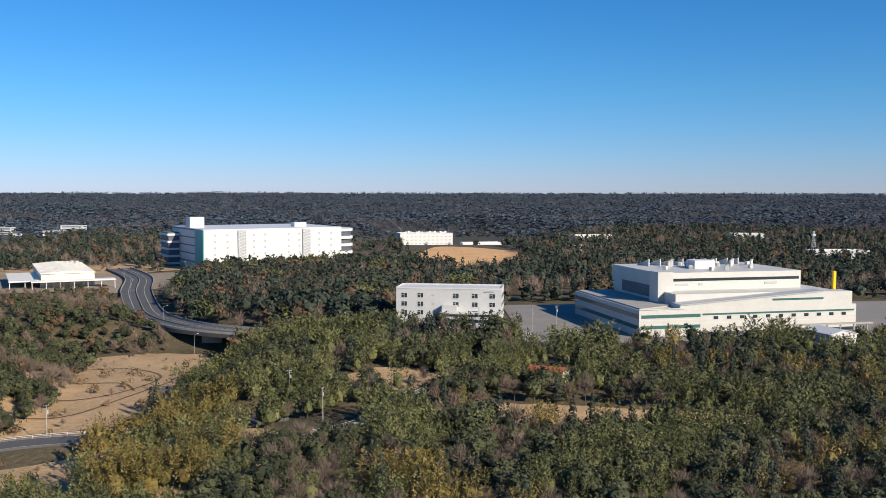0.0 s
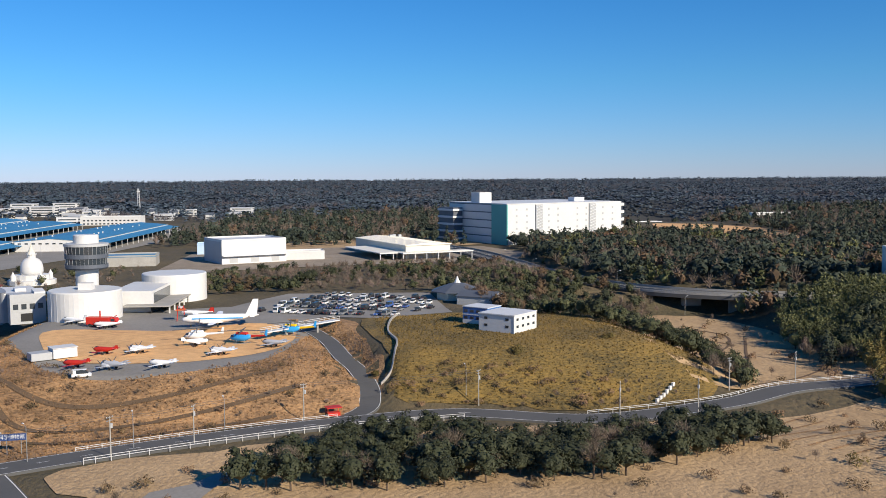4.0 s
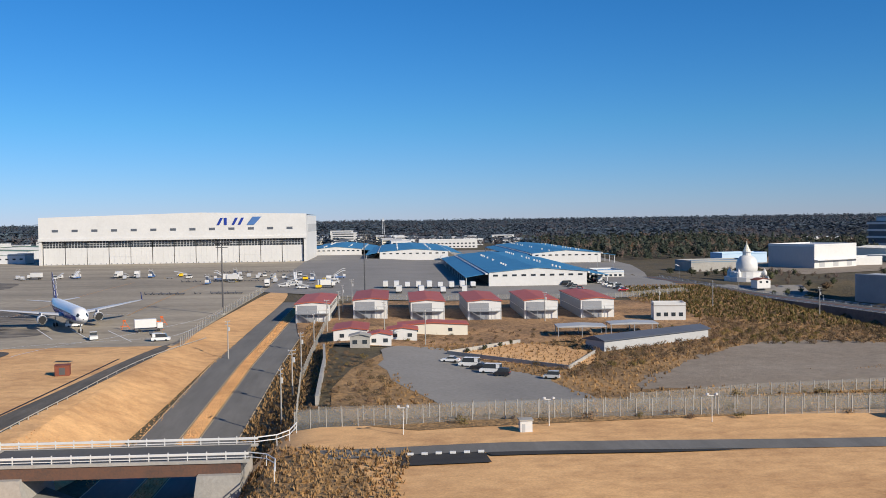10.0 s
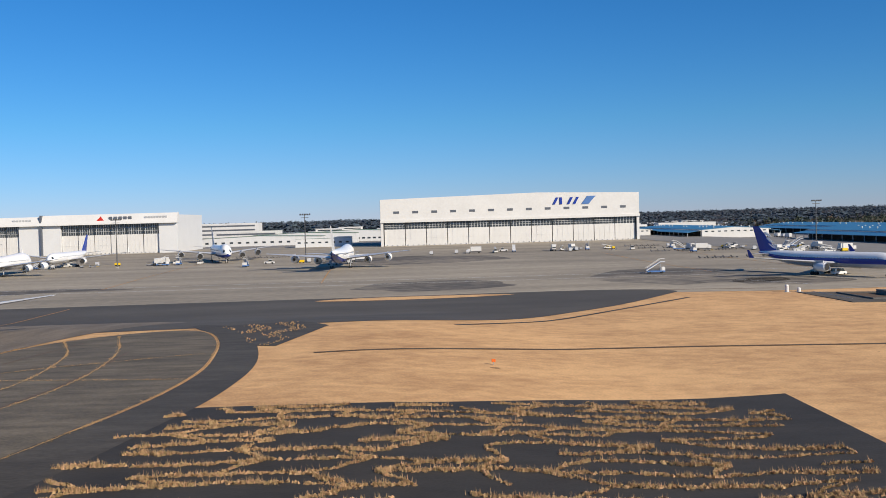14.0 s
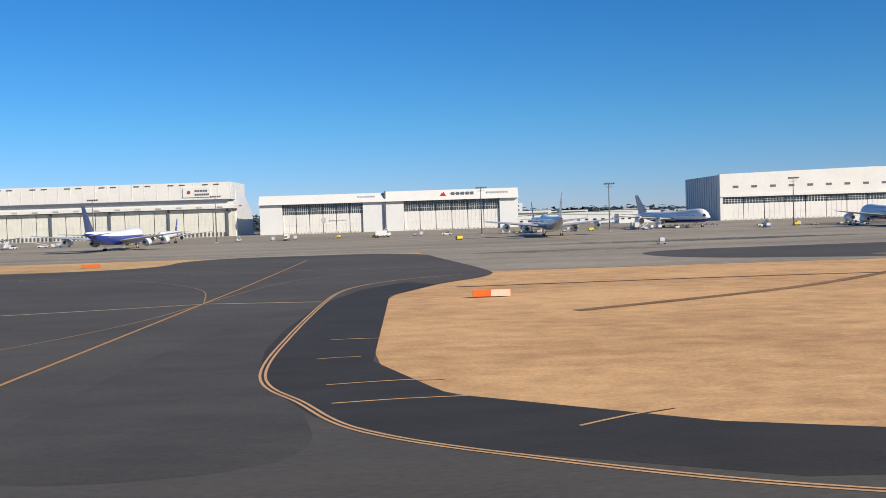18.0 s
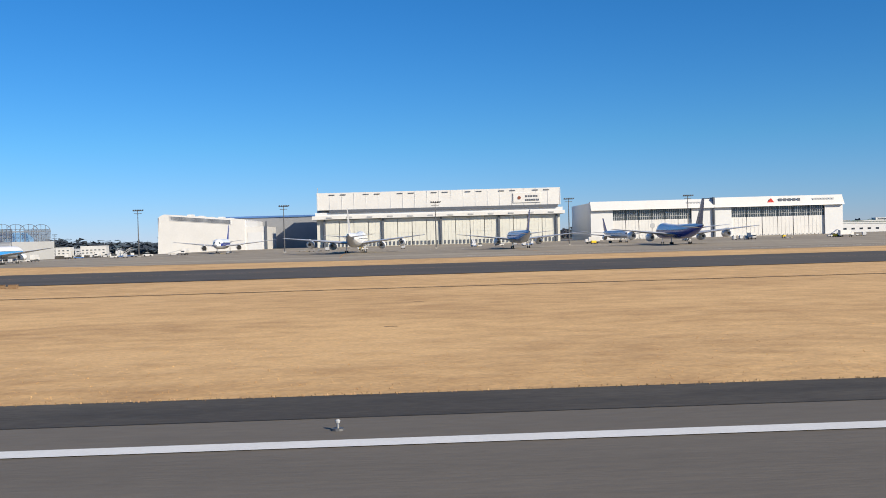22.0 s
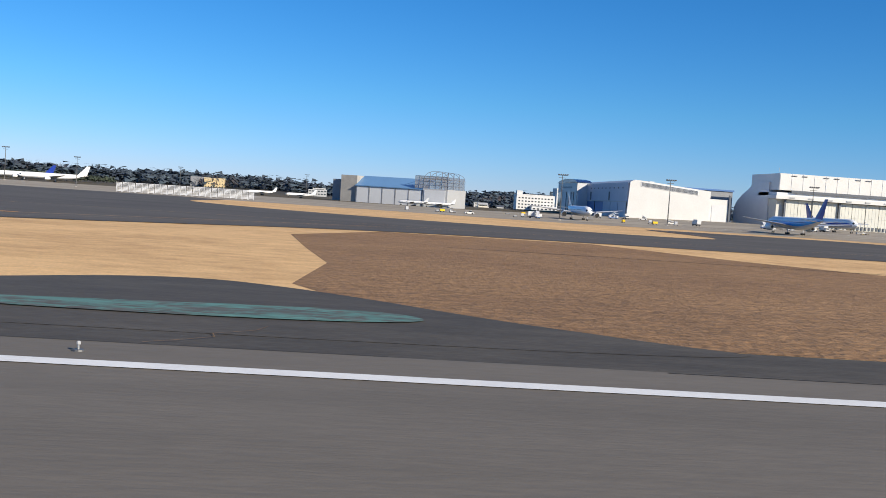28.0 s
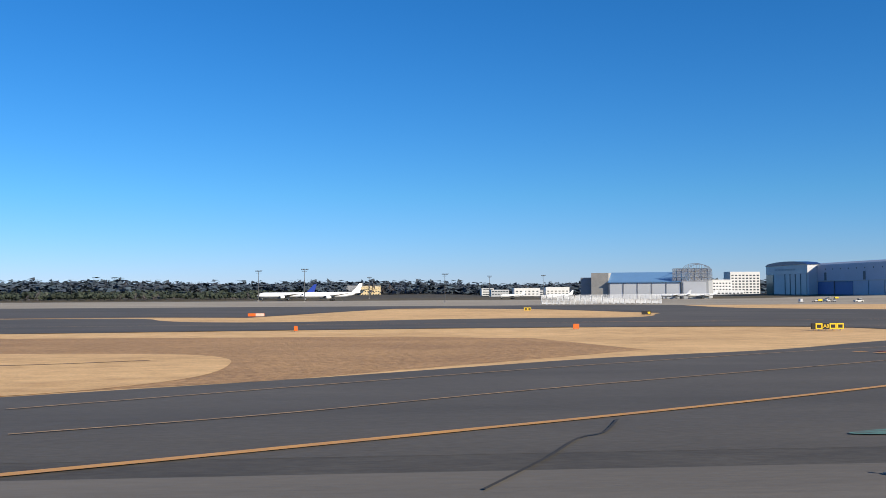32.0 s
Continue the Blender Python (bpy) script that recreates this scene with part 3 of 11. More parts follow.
def area(name, pts, material, off=0.03, label="", category="", cut=None, kind="structure", smooth_n=0, parent=None):
    """A flat area laid on the land: a polygon, cut where the land folds. pts in x, y."""
    if smooth_n:
        pts = [(p.x, p.y) for p in curve_pts([(x, y, 0) for x, y in pts], smooth_n, True)]
    bm = bmesh.new()
    vs = [bm.verts.new((x, y, 0)) for x, y in pts]
    for tri in tessellate_polygon([[Vector((x, y, 0)) for x, y in pts]]):
        bm.faces.new([vs[i] for i in tri])
    xs, ys = [p[0] for p in pts], [p[1] for p in pts]
    cuts = [((0, y, 0), (0, 1, 0)) for y in (FIELD_Y if cut is None else YS) if min(ys) < y < max(ys)]
    if cut:
        cuts += [((x, 0, 0), (1, 0, 0)) for x in XS if min(xs) < x < max(xs)]
    for co, no in cuts:
        bmesh.ops.bisect_plane(bm, geom=bm.verts[:] + bm.edges[:] + bm.faces[:], plane_co=co, plane_no=no)
    for v in bm.verts:
        v.co.z = float(land(v.co.x, v.co.y)) + off
    bmesh.ops.recalc_face_normals(bm, faces=bm.faces)
    for f in bm.faces:
        if f.normal.z < 0:
            f.normal_flip()
    ob = part(name, bm, material, parent, smooth=True)
    return tagged(ob, label, category, kind=kind) if not parent else ob


def ribbon(name, line, half, material, off=0.03, skirt=0.0, level=None, n=6, parent=None, side=0.0):
    """A band along a line of x, y (or x, y, z), laid on the land; side shifts it to its left."""
    P = curve_pts([(p[0], p[1], p[2] if len(p) > 2 else 0) for p in line], n)
    bm = bmesh.new()
    rows = []
    for i, p in enumerate(P):
        d = (P[min(i + 1, len(P) - 1)] - P[max(i - 1, 0)])
        d.z = 0
        d.normalize()
        s = Vector((-d.y, d.x, 0))
        row = []
        for k in ((-half, -1), (-half, 0), (half, 0), (half, -1)) if skirt else ((-half, 0), (half, 0)):
            q = p + s * (k[0] + side)
            z = (p.z if len(line[0]) > 2 else float(land(q.x, q.y))) + off + k[1] * skirt
            row.append(bm.verts.new((q.x, q.y, z)))
        rows.append(row)
    for a, b in zip(rows, rows[1:]):
        for i in range(len(a) - 1):
            bm.faces.new((a[i], b[i], b[i + 1], a[i + 1]))
    bmesh.ops.recalc_face_normals(bm, faces=bm.faces)
    return part(name, bm, material, parent, smooth=False)



# ---------------- airfield surfaces ----------------
def eased(pts, most=14.0, rounds=3):
    """A polygon with its corners rounded off."""
    for r in range(rounds):
        out = []
        for (ax, ay), (bx, by) in zip(pts, pts[1:] + pts[:1]):
            d = math.hypot(bx - ax, by - ay) + 1e-9
            f = min(0.25, most / 2 ** r / d)
            out += [(ax + (bx - ax) * f, ay + (by - ay) * f), (bx - (bx - ax) * f, by - (by - ay) * f)]
        pts = out
    return pts


area("airfield_grass", [(-4600, 30), (-1100, 30), (-1100, 500), (-4600, 500)], M["straw_west"], 0.04, "mown dry straw-coloured airfield grass", "grass", cut=True)
area("airfield_grass_east", [(-1100, 30), (-640, 30), (-640, 420), (-1100, 420)], M["straw"], 0.04, "mown dry straw-coloured airfield grass", "grass", cut=True)
area("airfield_grass_south", [(-641, 30), (-617, 30), (-617, 110), (-624, 140), (-620, 200), (-622, 262), (-641, 262)], M["straw"], 0.06, "mown dry straw-coloured airfield grass", "grass", cut=True)
area("verge_grass", [(-592, 60), (-380, 60), (-380, 114), (-430, 138), (-480, 148), (-560, 149), (-590, 149)], M["straw"], 0.12, "mown dry grass verge inside the airport fence", "grass", cut=True)
area("dark_grass", [(-1568, 37), (-1584, 64), (-1610, 107), (-1636, 160), (-1655, 198), (-1700, 192), (-1715, 156), (-1709, 111), (-1705, 84), (-1706, 60), (-1700, 45), (-1692, 37)], M["straw_dark"], 0.055, "unmown dark brown grass patch", "grass", cut=True)
area("dark_grass_far", [(-1943, 70), (-1913, 99), (-1903.7, 109), (-1910, 147), (-1930, 160), (-2000, 165), (-2400, 160), (-2400, 55), (-1975, 52)], M["straw_brown"], 0.055, "unmown dark brown grass patch", "grass", cut=True)
area("pale_grass", eased([(-2080, 70), (-2060, 118), (-1975, 113), (-1951, 108), (-1947.6, 77), (-1953.7, 63.5), (-1962, 58), (-1985, 51)]), M["straw_west"], 0.075, "pale mown patch in the dark grass", "grass", cut=True)
area("airfield_grass_near", [(-4600, -400), (-640, -400), (-640, -44), (-4600, -44)], M["straw"], 0.05, "mown dry straw-coloured airfield grass", "grass")
area("airfield_grass_end", [(-574, -400), (-60, -400), (-60, 56), (-574, 56)], M["straw"], 0.1, "mown dry grass before the runway threshold", "grass", cut=True)
tagged(ribbon("runway", [(-2900, -7), (-560, -7)], 35.0, M["runway"], 0.12), "grey asphalt runway with white edge stripes", "runway", kind="structure")
area("runway_shoulder", [(-2900, 27.5), (-640, 27.5), (-640, 36.4), (-1290, 35.4), (-1690, 36.6), (-2900, 36.6)], M["shoulder"], 0.10, "dark asphalt shoulder beside the runway", "shoulder")
area("taxiway_exit", eased([(-1985, 34), (-1975, 48), (-1955, 61.5), (-1941.7, 70), (-1911, 94.5), (-1891, 103), (-1866, 125), (-1857, 130), (-1844, 144), (-1838.2, 159.5), (-1837, 174.7), (-1845, 186), (-1845, 196), (-1690, 206), (-1704, 195), (-1751, 157), (-1782, 123), (-1811, 97), (-1832.7, 84.2), (-1848.7, 76.1), (-1867.7, 66.3), (-1879.7, 58.4), (-1889, 51), (-1876, 51), (-1870, 52), (-1864, 57.6), (-1858, 61.4), (-1850.6, 57), (-1848.7, 50.4), (-1839, 51), (-1832, 43.5), (-1820, 37), (-1800, 34)], 6, 2), M["asphalt"], 0.105, "dark asphalt exit taxiway", "taxiway", cut=True)
area("closed_stub", eased([(-1750, 34), (-1738, 40), (-1726, 47), (-1714, 61), (-1704, 55), (-1692, 40), (-1680, 34)]), M["shoulder"], 0.115, "closed asphalt stub with worn green paint", "taxiway")
area("taxiway_parallel", eased([(-3200, 176), (-2005, 183), (-1964, 189), (-1921, 194), (-1873, 193), (-1851, 189.5), (-1840, 182), (-1834, 172), (-1800, 150), (-1768, 142), (-1751, 157), (-1704, 195), (-1640, 204), (-1560, 196), (-1480, 180), (-1420, 173), (-1190, 173), (-1160, 166), (-1135, 150), (-1123, 128), (-1121, 106), (-1131, 82), (-1145, 65), (-1159.6, 55), (-1176, 44.5), (-1192, 38), (-1212, 34), (-1192, 27.7), (-1032, 27.7), (-1020, 34), (-1043, 45), (-1057, 57), (-1062, 72), (-1063, 136), (-1056, 157), (-1044, 176), (-1043, 192), (-1058, 300), (-1130, 300), (-1128, 246), (-1420, 246), (-1480, 257), (-1506, 264), (-1514, 290), (-1506, 345), (-1592, 400), (-1582, 315), (-1594, 294), (-1640, 304), (-1691, 314), (-1736, 337), (-1770, 372), (-1782, 401), (-1776, 472), (-1838, 485), (-1836, 311), (-1843.5, 299), (-1849, 279), (-1861, 261), (-1882, 264), (-1915, 259), (-1943, 246), (-1971, 241), (-1992, 258), (-2001, 290), (-2060, 290), (-2100, 240), (-3200, 230)]), M["asphalt"], 0.125, "dark asphalt taxiway parallel to the runway", "taxiway", cut=True)
area("taxiway_second", [(-3200, 240), (-2003, 300), (-1972, 289), (-1947, 360), (-1924, 419), (-1902, 421), (-1884, 408), (-1859, 379), (-1846, 339), (-1836, 311), (-1782, 401), (-1776, 470), (-1800, 490), (-3200, 490)], M["asphalt"], 0.10, "dark asphalt taxiway beyond a grass island", "taxiway", cut=True)
area("apron", [(-2300, 486), (-1800, 486), (-1774, 475), (-1689, 464), (-1560, 424), (-1480, 350), (-1420, 312), (-1330, 300), (-1058, 300), (-1046, 190), (-960, 190), (-942, 194), (-900, 262), (-735, 257), (-705, 252), (-626, 252), (-626, 770), (-2300, 770)], M["apron"], 0.08, "stained concrete hangar apron", "apron", cut=True)
area("taxiway_curve", eased([(-1000, 262), (-900, 268), (-800, 270), (-745, 272), (-730, 262), (-737, 252), (-755, 226), (-776, 206), (-797, 188), (-842, 180), (-915, 172), (-938, 189), (-1000, 214)]), M["asphalt"], 0.10, "dark curving asphalt taxiway edge", "taxiway", cut=True)
area("grass_island", eased([(-838, 260), (-800, 258), (-770, 266), (-800, 268.5), (-825, 267)]), M["straw"], 0.13, "narrow island of dry grass", "grass")
area("taxiway_entry", eased([(-1000, 34), (-960, 44), (-936, 54), (-926, 72), (-924, 98), (-921.8, 112), (-926, 141), (-932.7, 165), (-942, 185), (-965, 214), (-850, 212), (-862, 186), (-870, 165), (-877, 120), (-877, 56), (-862, 34)]), M["asphalt_old"], 0.115, "weathered asphalt taxiway crossing to the runway", "taxiway", cut=True)
area("old_pavement", eased([(-875, 40), (-875, 59), (-875.6, 69), (-876.1, 84), (-876.3, 104), (-874.6, 126), (-873.4, 140), (-870, 160), (-862.5, 170), (-855, 175.5), (-847, 177), (-842.5, 170), (-838.5, 157), (-836, 141), (-834.5, 125), (-835.7, 107), (-839, 90), (-844.5, 76.5), (-850.5, 67), (-857.8, 57.7), (-866, 44)], 6), M["asphalt_moss"], 0.125, "old cracked pavement with weeds in its joints", "pavement", cut=True)
area("old_margin", eased([(-877, 36), (-866, 46), (-858, 57), (-850.6, 67), (-844, 77), (-838.5, 90), (-835.2, 107), (-834, 125), (-835.5, 141), (-838, 157), (-842, 170), (-846.5, 177.5), (-850, 186), (-843.5, 186.5), (-834, 165), (-829, 141), (-827.5, 125.6), (-828.3, 108), (-829.7, 98), (-834, 80), (-842, 64), (-850, 51), (-858, 36)], 6), M["shoulder"], 0.11, "dark asphalt margin of the old pavement", "pavement", cut=True)
area("broken_pavement", [(-872, 34), (-850, 66), (-835, 100), (-828, 100.5), (-815, 100.4), (-803, 102), (-789, 106), (-762, 110.5), (-764, 34)], M["asphalt_dark"], 0.1, "broken dark asphalt overgrown with dry tufts", "pavement", cut=True)
area("service_road", eased([(-676.9, 247), (-676.8, 230.5), (-676.1, 179.6), (-678, 155), (-675, 144.4), (-666.2, 133.7), (-657.9, 130.5), (-646.9, 129.2), (-633, 129.2), (-633, 141), (-639, 139.8), (-648.8, 141.8), (-659.9, 148.3), (-663.5, 157), (-664.4, 181.9), (-664.6, 247)], 4), M["asphalt"], 0.09, "dark asphalt service road curving through the grass", "road")
tagged(ribbon("perimeter_road", [(-624, 262), (-628.2, 240), (-631.2, 186), (-633.2, 150), (-634, 130), (-634.6, 100), (-636, 40)], 2.5, M["asphalt_worn"], 0.10), "worn brownish asphalt airport perimeter road", "road", kind="structure")
# flat near-black strip paints the shade inside the open drain
tagged(ribbon("road_drain", [(-634, 229.7), (-635.2, 173.7), (-636.3, 146), (-637.2, 134.6), (-638, 113.9), (-638.6, 98)], 0.28, M["dark"], 0.11), "flat dark strip painted for the open drain beside the perimeter road", "drain", kind="structure")
tagged(ribbon("drain_kerb", [(-636.4, 141.5), (-636.9, 128), (-637.4, 111.4), (-638, 98)], 0.22, M["concrete"], 0.12), "pale concrete kerb of the drain", "kerb", kind="structure")
area("old_service_strip", [(-677.8, 147), (-675.2, 132.6), (-673.7, 118.9), (-672.4, 108), (-668.7, 108), (-671, 118.6), (-673.1, 132.4), (-675.6, 146)], M["asphalt_moss"], 0.085, "abandoned overgrown asphalt strip", "road")
for pts in ([(-676.4, 141), (-675.4, 134), (-673.6, 134), (-674.6, 141)], [(-674.6, 129), (-673.9, 122), (-671.8, 122), (-672.6, 129)], [(-673.2, 116), (-672.6, 111), (-669.6, 111), (-670.6, 116)]):
    area("dark_patch", pts, M["asphalt_dark"], 0.1, "dark broken patch of the abandoned strip", "pavement")
area("side_road", eased([(-674, 107), (-667.6, 108.4), (-655.4, 106.2), (-646.5, 105.2), (-640.4, 106.9), (-636, 109), (-636, 96), (-646, 99.5), (-655, 100.5), (-668, 101.5)], 2), M["asphalt_worn"], 0.095, "worn asphalt side road in the grass", "road")
tagged(ribbon("fence_road", [(-638, 131), (-580, 131), (-540, 129), (-509, 127), (-471, 126), (-444, 124), (-410, 118), (-380, 104)], 2.6, M["road_pale"], 0.2), "grey asphalt road inside the airport fence", "road", kind="structure")
tagged(ribbon("drain_far", [(-821, 141), (-800, 146), (-784, 150), (-766, 153), (-721, 148), (-674, 146)], 0.6, M["brown_ledge"], 0.10), "dark grass-lined drainage channel", "drain", kind="structure")
tagged(ribbon("drain_apron", [(-735, 240), (-752, 222), (-775, 198), (-786, 189), (-798, 180)], 0.6, M["shoulder"], 0.10), "dark drainage channel beside the taxiway", "drain", kind="structure")
tagged(ribbon("drain_mid", [(-1690, 139), (-1640, 139), (-1560, 134.5), (-1480, 127), (-1420, 124), (-1318, 126), (-1200, 128), (-1160, 131), (-1124, 132)], 0.45, M["brown_ledge"], 0.1, n=16), "dark drainage channel across the grass", "drain", kind="structure")
tagged(ribbon("drain_east", [(-1052, 150), (-1000, 152), (-955, 148)], 0.5, M["shoulder"], 0.085), "dark drainage channel across the grass", "drain", kind="structure")
tagged(ribbon("old_track", [(-1040, 106), (-1006, 128), (-975, 158)], 1.0, M["straw_dark"], 0.085), "worn dark track across the grass", "track", kind="structure")
tagged(ribbon("ditch", [(-2000, 84), (-1985, 88), (-1968, 91.5), (-1958, 97)], 0.35, M["soil_dark"], 0.095), "narrow dark groove in the pale grass", "drain", kind="structure")
tagged(ribbon("ditch", [(-1758, 95), (-1756.4, 92.5), (-1750, 86), (-1743, 82)], 0.5, M["shoulder"], 0.085), "dark open ditch across the grass", "drain", kind="structure")
tagged(ribbon("ditch", [(-1831, 86), (-1826, 83.5), (-1814, 64), (-1806.5, 48.4), (-1800.8, 40.3), (-1798.7, 36.4)], 0.9, M["shoulder"], 0.085), "dark open ditch across the grass", "drain", kind="structure")

# painted lines
def line(name, pts, half, m, label, off=0.15, n=8, side=0.0):
    return tagged(ribbon(name, pts, half, m, off, n=n, side=side), label, "marking", kind="structure")


line("edge_stripe", [(-1914, 26.93), (-1190, 26.93)], 0.45, M["paint_white"], "white runway edge stripe", n=40)
line("stripe_end", [(-1914, 26.93), (-1916.4, 26.5), (-1917.2, 25.2), (-1916.6, 23)], 0.45, M["paint_white"], "white stripe curving in at the runway turn-off", 0.152)
for s in (0.0, 0.38):
    line("double_line", [(-1050, 181), (-1057, 176), (-1062, 171), (-1067, 162), (-1070, 149.5), (-1070.9, 131), (-1070.5, 92), (-1069.2, 67), (-1065, 55.6), (-1060.7, 46.5), (-1052, 39), (-1040, 32.8), (-1020, 28)], 0.1, M["paint_double"], "double yellow taxiway edge line", side=s)
    line("double_line", [(-1190.6, 27.0), (-1176, 31.5), (-1165, 40), (-1156.5, 47.7), (-1148, 54.6), (-1137, 67.4), (-1127.3, 82.7), (-1117.8, 101), (-1114.7, 113), (-1116, 125), (-1125.4, 140), (-1150, 157)], 0.1, M["paint_double"], "double yellow taxiway edge line", side=s)
line("centre_line", [(-1076, 22), (-1079.6, 31.4), (-1081.6, 36.1), (-1084.4, 43.9), (-1086.4, 54.3), (-1087.2, 62.4), (-1087.5, 87.3), (-1088.1, 132.5), (-1089, 200), (-1090, 270)], 0.2, M["paint_yellow"], "orange taxiway centre line")
line("centre_line", [(-1180, 12), (-1160, 23.5), (-1148.4, 29.3), (-1138.5, 35.8), (-1128.8, 42.6), (-1115.8, 57), (-1104.3, 73), (-1096, 88), (-1090.5, 108), (-1088.1, 131)], 0.13, M["paint_worn"], "orange taxiway centre line")
line("centre_line", [(-1088.1, 132.5), (-1093, 155), (-1098, 168), (-1108, 185), (-1124, 200), (-1150, 210)], 0.11, M["paint_worn"], "thin orange taxiway turning line")
line("centre_line", [(-1088.1, 132.5), (-1084, 170), (-1077, 188), (-1062, 203)], 0.11, M["paint_worn"], "thin orange taxiway turning line")
line("hold_line", [(-1113.5, 123.5), (-1100, 127.5), (-1088, 131.8)], 0.3, M["marking_cream"], "pale holding line across the taxiway", n=10)
line("hold_line", [(-1088, 131.8), (-1071.2, 129)], 0.3, M["marking_cream"], "pale holding line across the taxiway", n=10)
area("swept_asphalt", eased([(-1076, 114), (-1080, 85), (-1080.5, 55), (-1079, 41.6), (-1074, 37.5), (-1062, 40), (-1064.5, 54), (-1069, 67), (-1070.2, 92), (-1070.8, 122)], 4), M["asphalt_swept"], 0.13, "tyre-darkened asphalt inside the taxiway bend", "pavement")
area("swept_asphalt", eased([(-1154, 39), (-1144, 42), (-1136, 51), (-1126, 61), (-1115.6, 71.6), (-1104, 90), (-1101.4, 106), (-1112, 114), (-1117.2, 101), (-1127, 83), (-1136.6, 67.6), (-1147.6, 54.8), (-1156, 48)], 4), M["asphalt_swept"], 0.13, "tyre-darkened asphalt inside the taxiway bend", "pavement")
line("centre_line", [(-3200, 205), (-1960, 222), (-1880, 226), (-1760, 234), (-1640, 236), (-1520, 226), (-1420, 213), (-1200, 212), (-1100, 214), (-1050, 216)], 0.16, M["paint_yellow"], "yellow taxiway centre line", n=40)
line("centre_line", [(-899.5, 36), (-899.5, 62), (-899, 78), (-899.2, 98.8), (-900.9, 123.5), (-901.5, 150), (-901.5, 180), (-901, 220), (-900, 260)], 0.2, M["paint_yellow"], "orange taxiway centre line", n=20)
for s in (0.0, 0.38):
    line("edge_line", [(-884, 40), (-884.3, 60), (-884.2, 69), (-884.3, 85.6), (-884.7, 115.6), (-885, 130)], 0.1, M["paint_double"], "double yellow taxiway edge line", side=s)
line("edge_line", [(-950, 40), (-926, 58), (-916.4, 81), (-914, 94), (-917.3, 129), (-922, 156), (-935, 184), (-944, 200)], 0.2, M["paint_yellow"], "yellow taxiway edge line", n=12)
line("hold_line", [(-915.5, 123), (-905.5, 120.7), (-895, 120.7), (-884.5, 120.8)], 0.3, M["red_worn"], "faded reddish holding line across the taxiway", n=10)
line("centre_line", [(-1960, 26), (-1948, 31.7), (-1939.4, 36), (-1927, 42.7), (-1903, 58.4), (-1870, 83), (-1820, 122), (-1760, 178), (-1700, 222)], 0.3, M["paint_yellow"], "yellow exit taxiway centre line")
for pts in (((-1951, 40.7), (-1940, 47.6), (-1923.5, 60.7), (-1891.6, 81.5), (-1862, 102), (-1846, 118)), ((-1955, 51.4), (-1941.7, 63), (-1920, 79.5), (-1894, 97), (-1872, 110), (-1850, 128), (-1836, 145), (-1827, 158), (-1825, 169), (-1831, 189), (-1843, 195.5)), ((-1900, 58.3), (-1881.4, 70.5), (-1859.5, 83.5), (-1852.6, 87), (-1834.4, 97), (-1810, 114), (-1772, 154), (-1727, 197), (-1677, 232))):
    line("edge_line", pts, 0.12, M["paint_worn"], "thin yellow exit taxiway edge line", n=10)
for pts in (((-1831.9, 120.2), (-1826.6, 121.3)), ((-1863.6, 121), (-1859.9, 116)), ((-1852, 126), (-1847.9, 120.6)), ((-1842.7, 137.4), (-1838.5, 132.8)), ((-1776.2, 176.5), (-1765.6, 173))):
    line("turn_pad", pts, 0.8, M["paint_yellow"], "orange taxiway mandatory marking", 0.17)

# green paint on the closed margins
area("green_paint", eased([(-1919, 36.6), (-1905, 41), (-1895.6, 46), (-1888, 50.3), (-1876, 50.1), (-1870, 51.4), (-1864, 56.7), (-1858, 60.6), (-1851.4, 56), (-1849.7, 49), (-1839.4, 50), (-1833.5, 44), (-1828.7, 39.3), (-1821.5, 36.4), (-1830, 36.2), (-1900, 36.2)], 2), M["paint_green"], 0.16, "worn green painted margin", "marking")
area("green_paint", eased([(-1728, 40), (-1716, 42), (-1700, 45), (-1697, 39.5), (-1712, 38)]), M["paint_green"], 0.165, "worn green painted margin", "marking")
tagged(ribbon("closed_chevron", [(-1881.5, 42.1), (-1876.0, 49.7)], 0.6, M["marking_cream"], 0.2), "pale chevron on the green margin", "marking", kind="structure")
tagged(ribbon("closed_chevron", [(-1875.6, 49.7), (-1869.8, 42.2)], 0.6, M["marking_cream"], 0.205), "pale chevron on the green margin", "marking", kind="structure")
area("red_marking", [(-1881.6, 98.5), (-1877.7, 98.7), (-1869.2, 78.5), (-1874.4, 76.3)], M["red_worn"], 0.16, "red mandatory marking with white bars", "marking")
for k in range(7):
    a, b = (-1880.6 + k * 1.02, 96.3 - k * 2.85), (-1877.9 + k * 1.14, 96.7 - k * 2.7)
    line("marking_bar", [a, b], 0.45, M["paint_white"], "white bar in the red marking", 0.18, n=2)
for k in range(9):
    a, b = (-1884.3 + k * 0.9, 97.6 - k * 2.7), (-1882.8 + k * 0.9, 97.8 - k * 2.7)
    line("marking_bar", [a, b], 0.5, M["paint_yellow"], "orange bar beside the red marking", 0.18, n=2)

# pale slabs on the entry taxiway, a duller lane between them
def draped(bm):
    """Lowers or lifts a mesh to the lie of the land."""
    for v in bm.verts:
        v.co.z += float(land(v.co.x, v.co.y))
    return bm


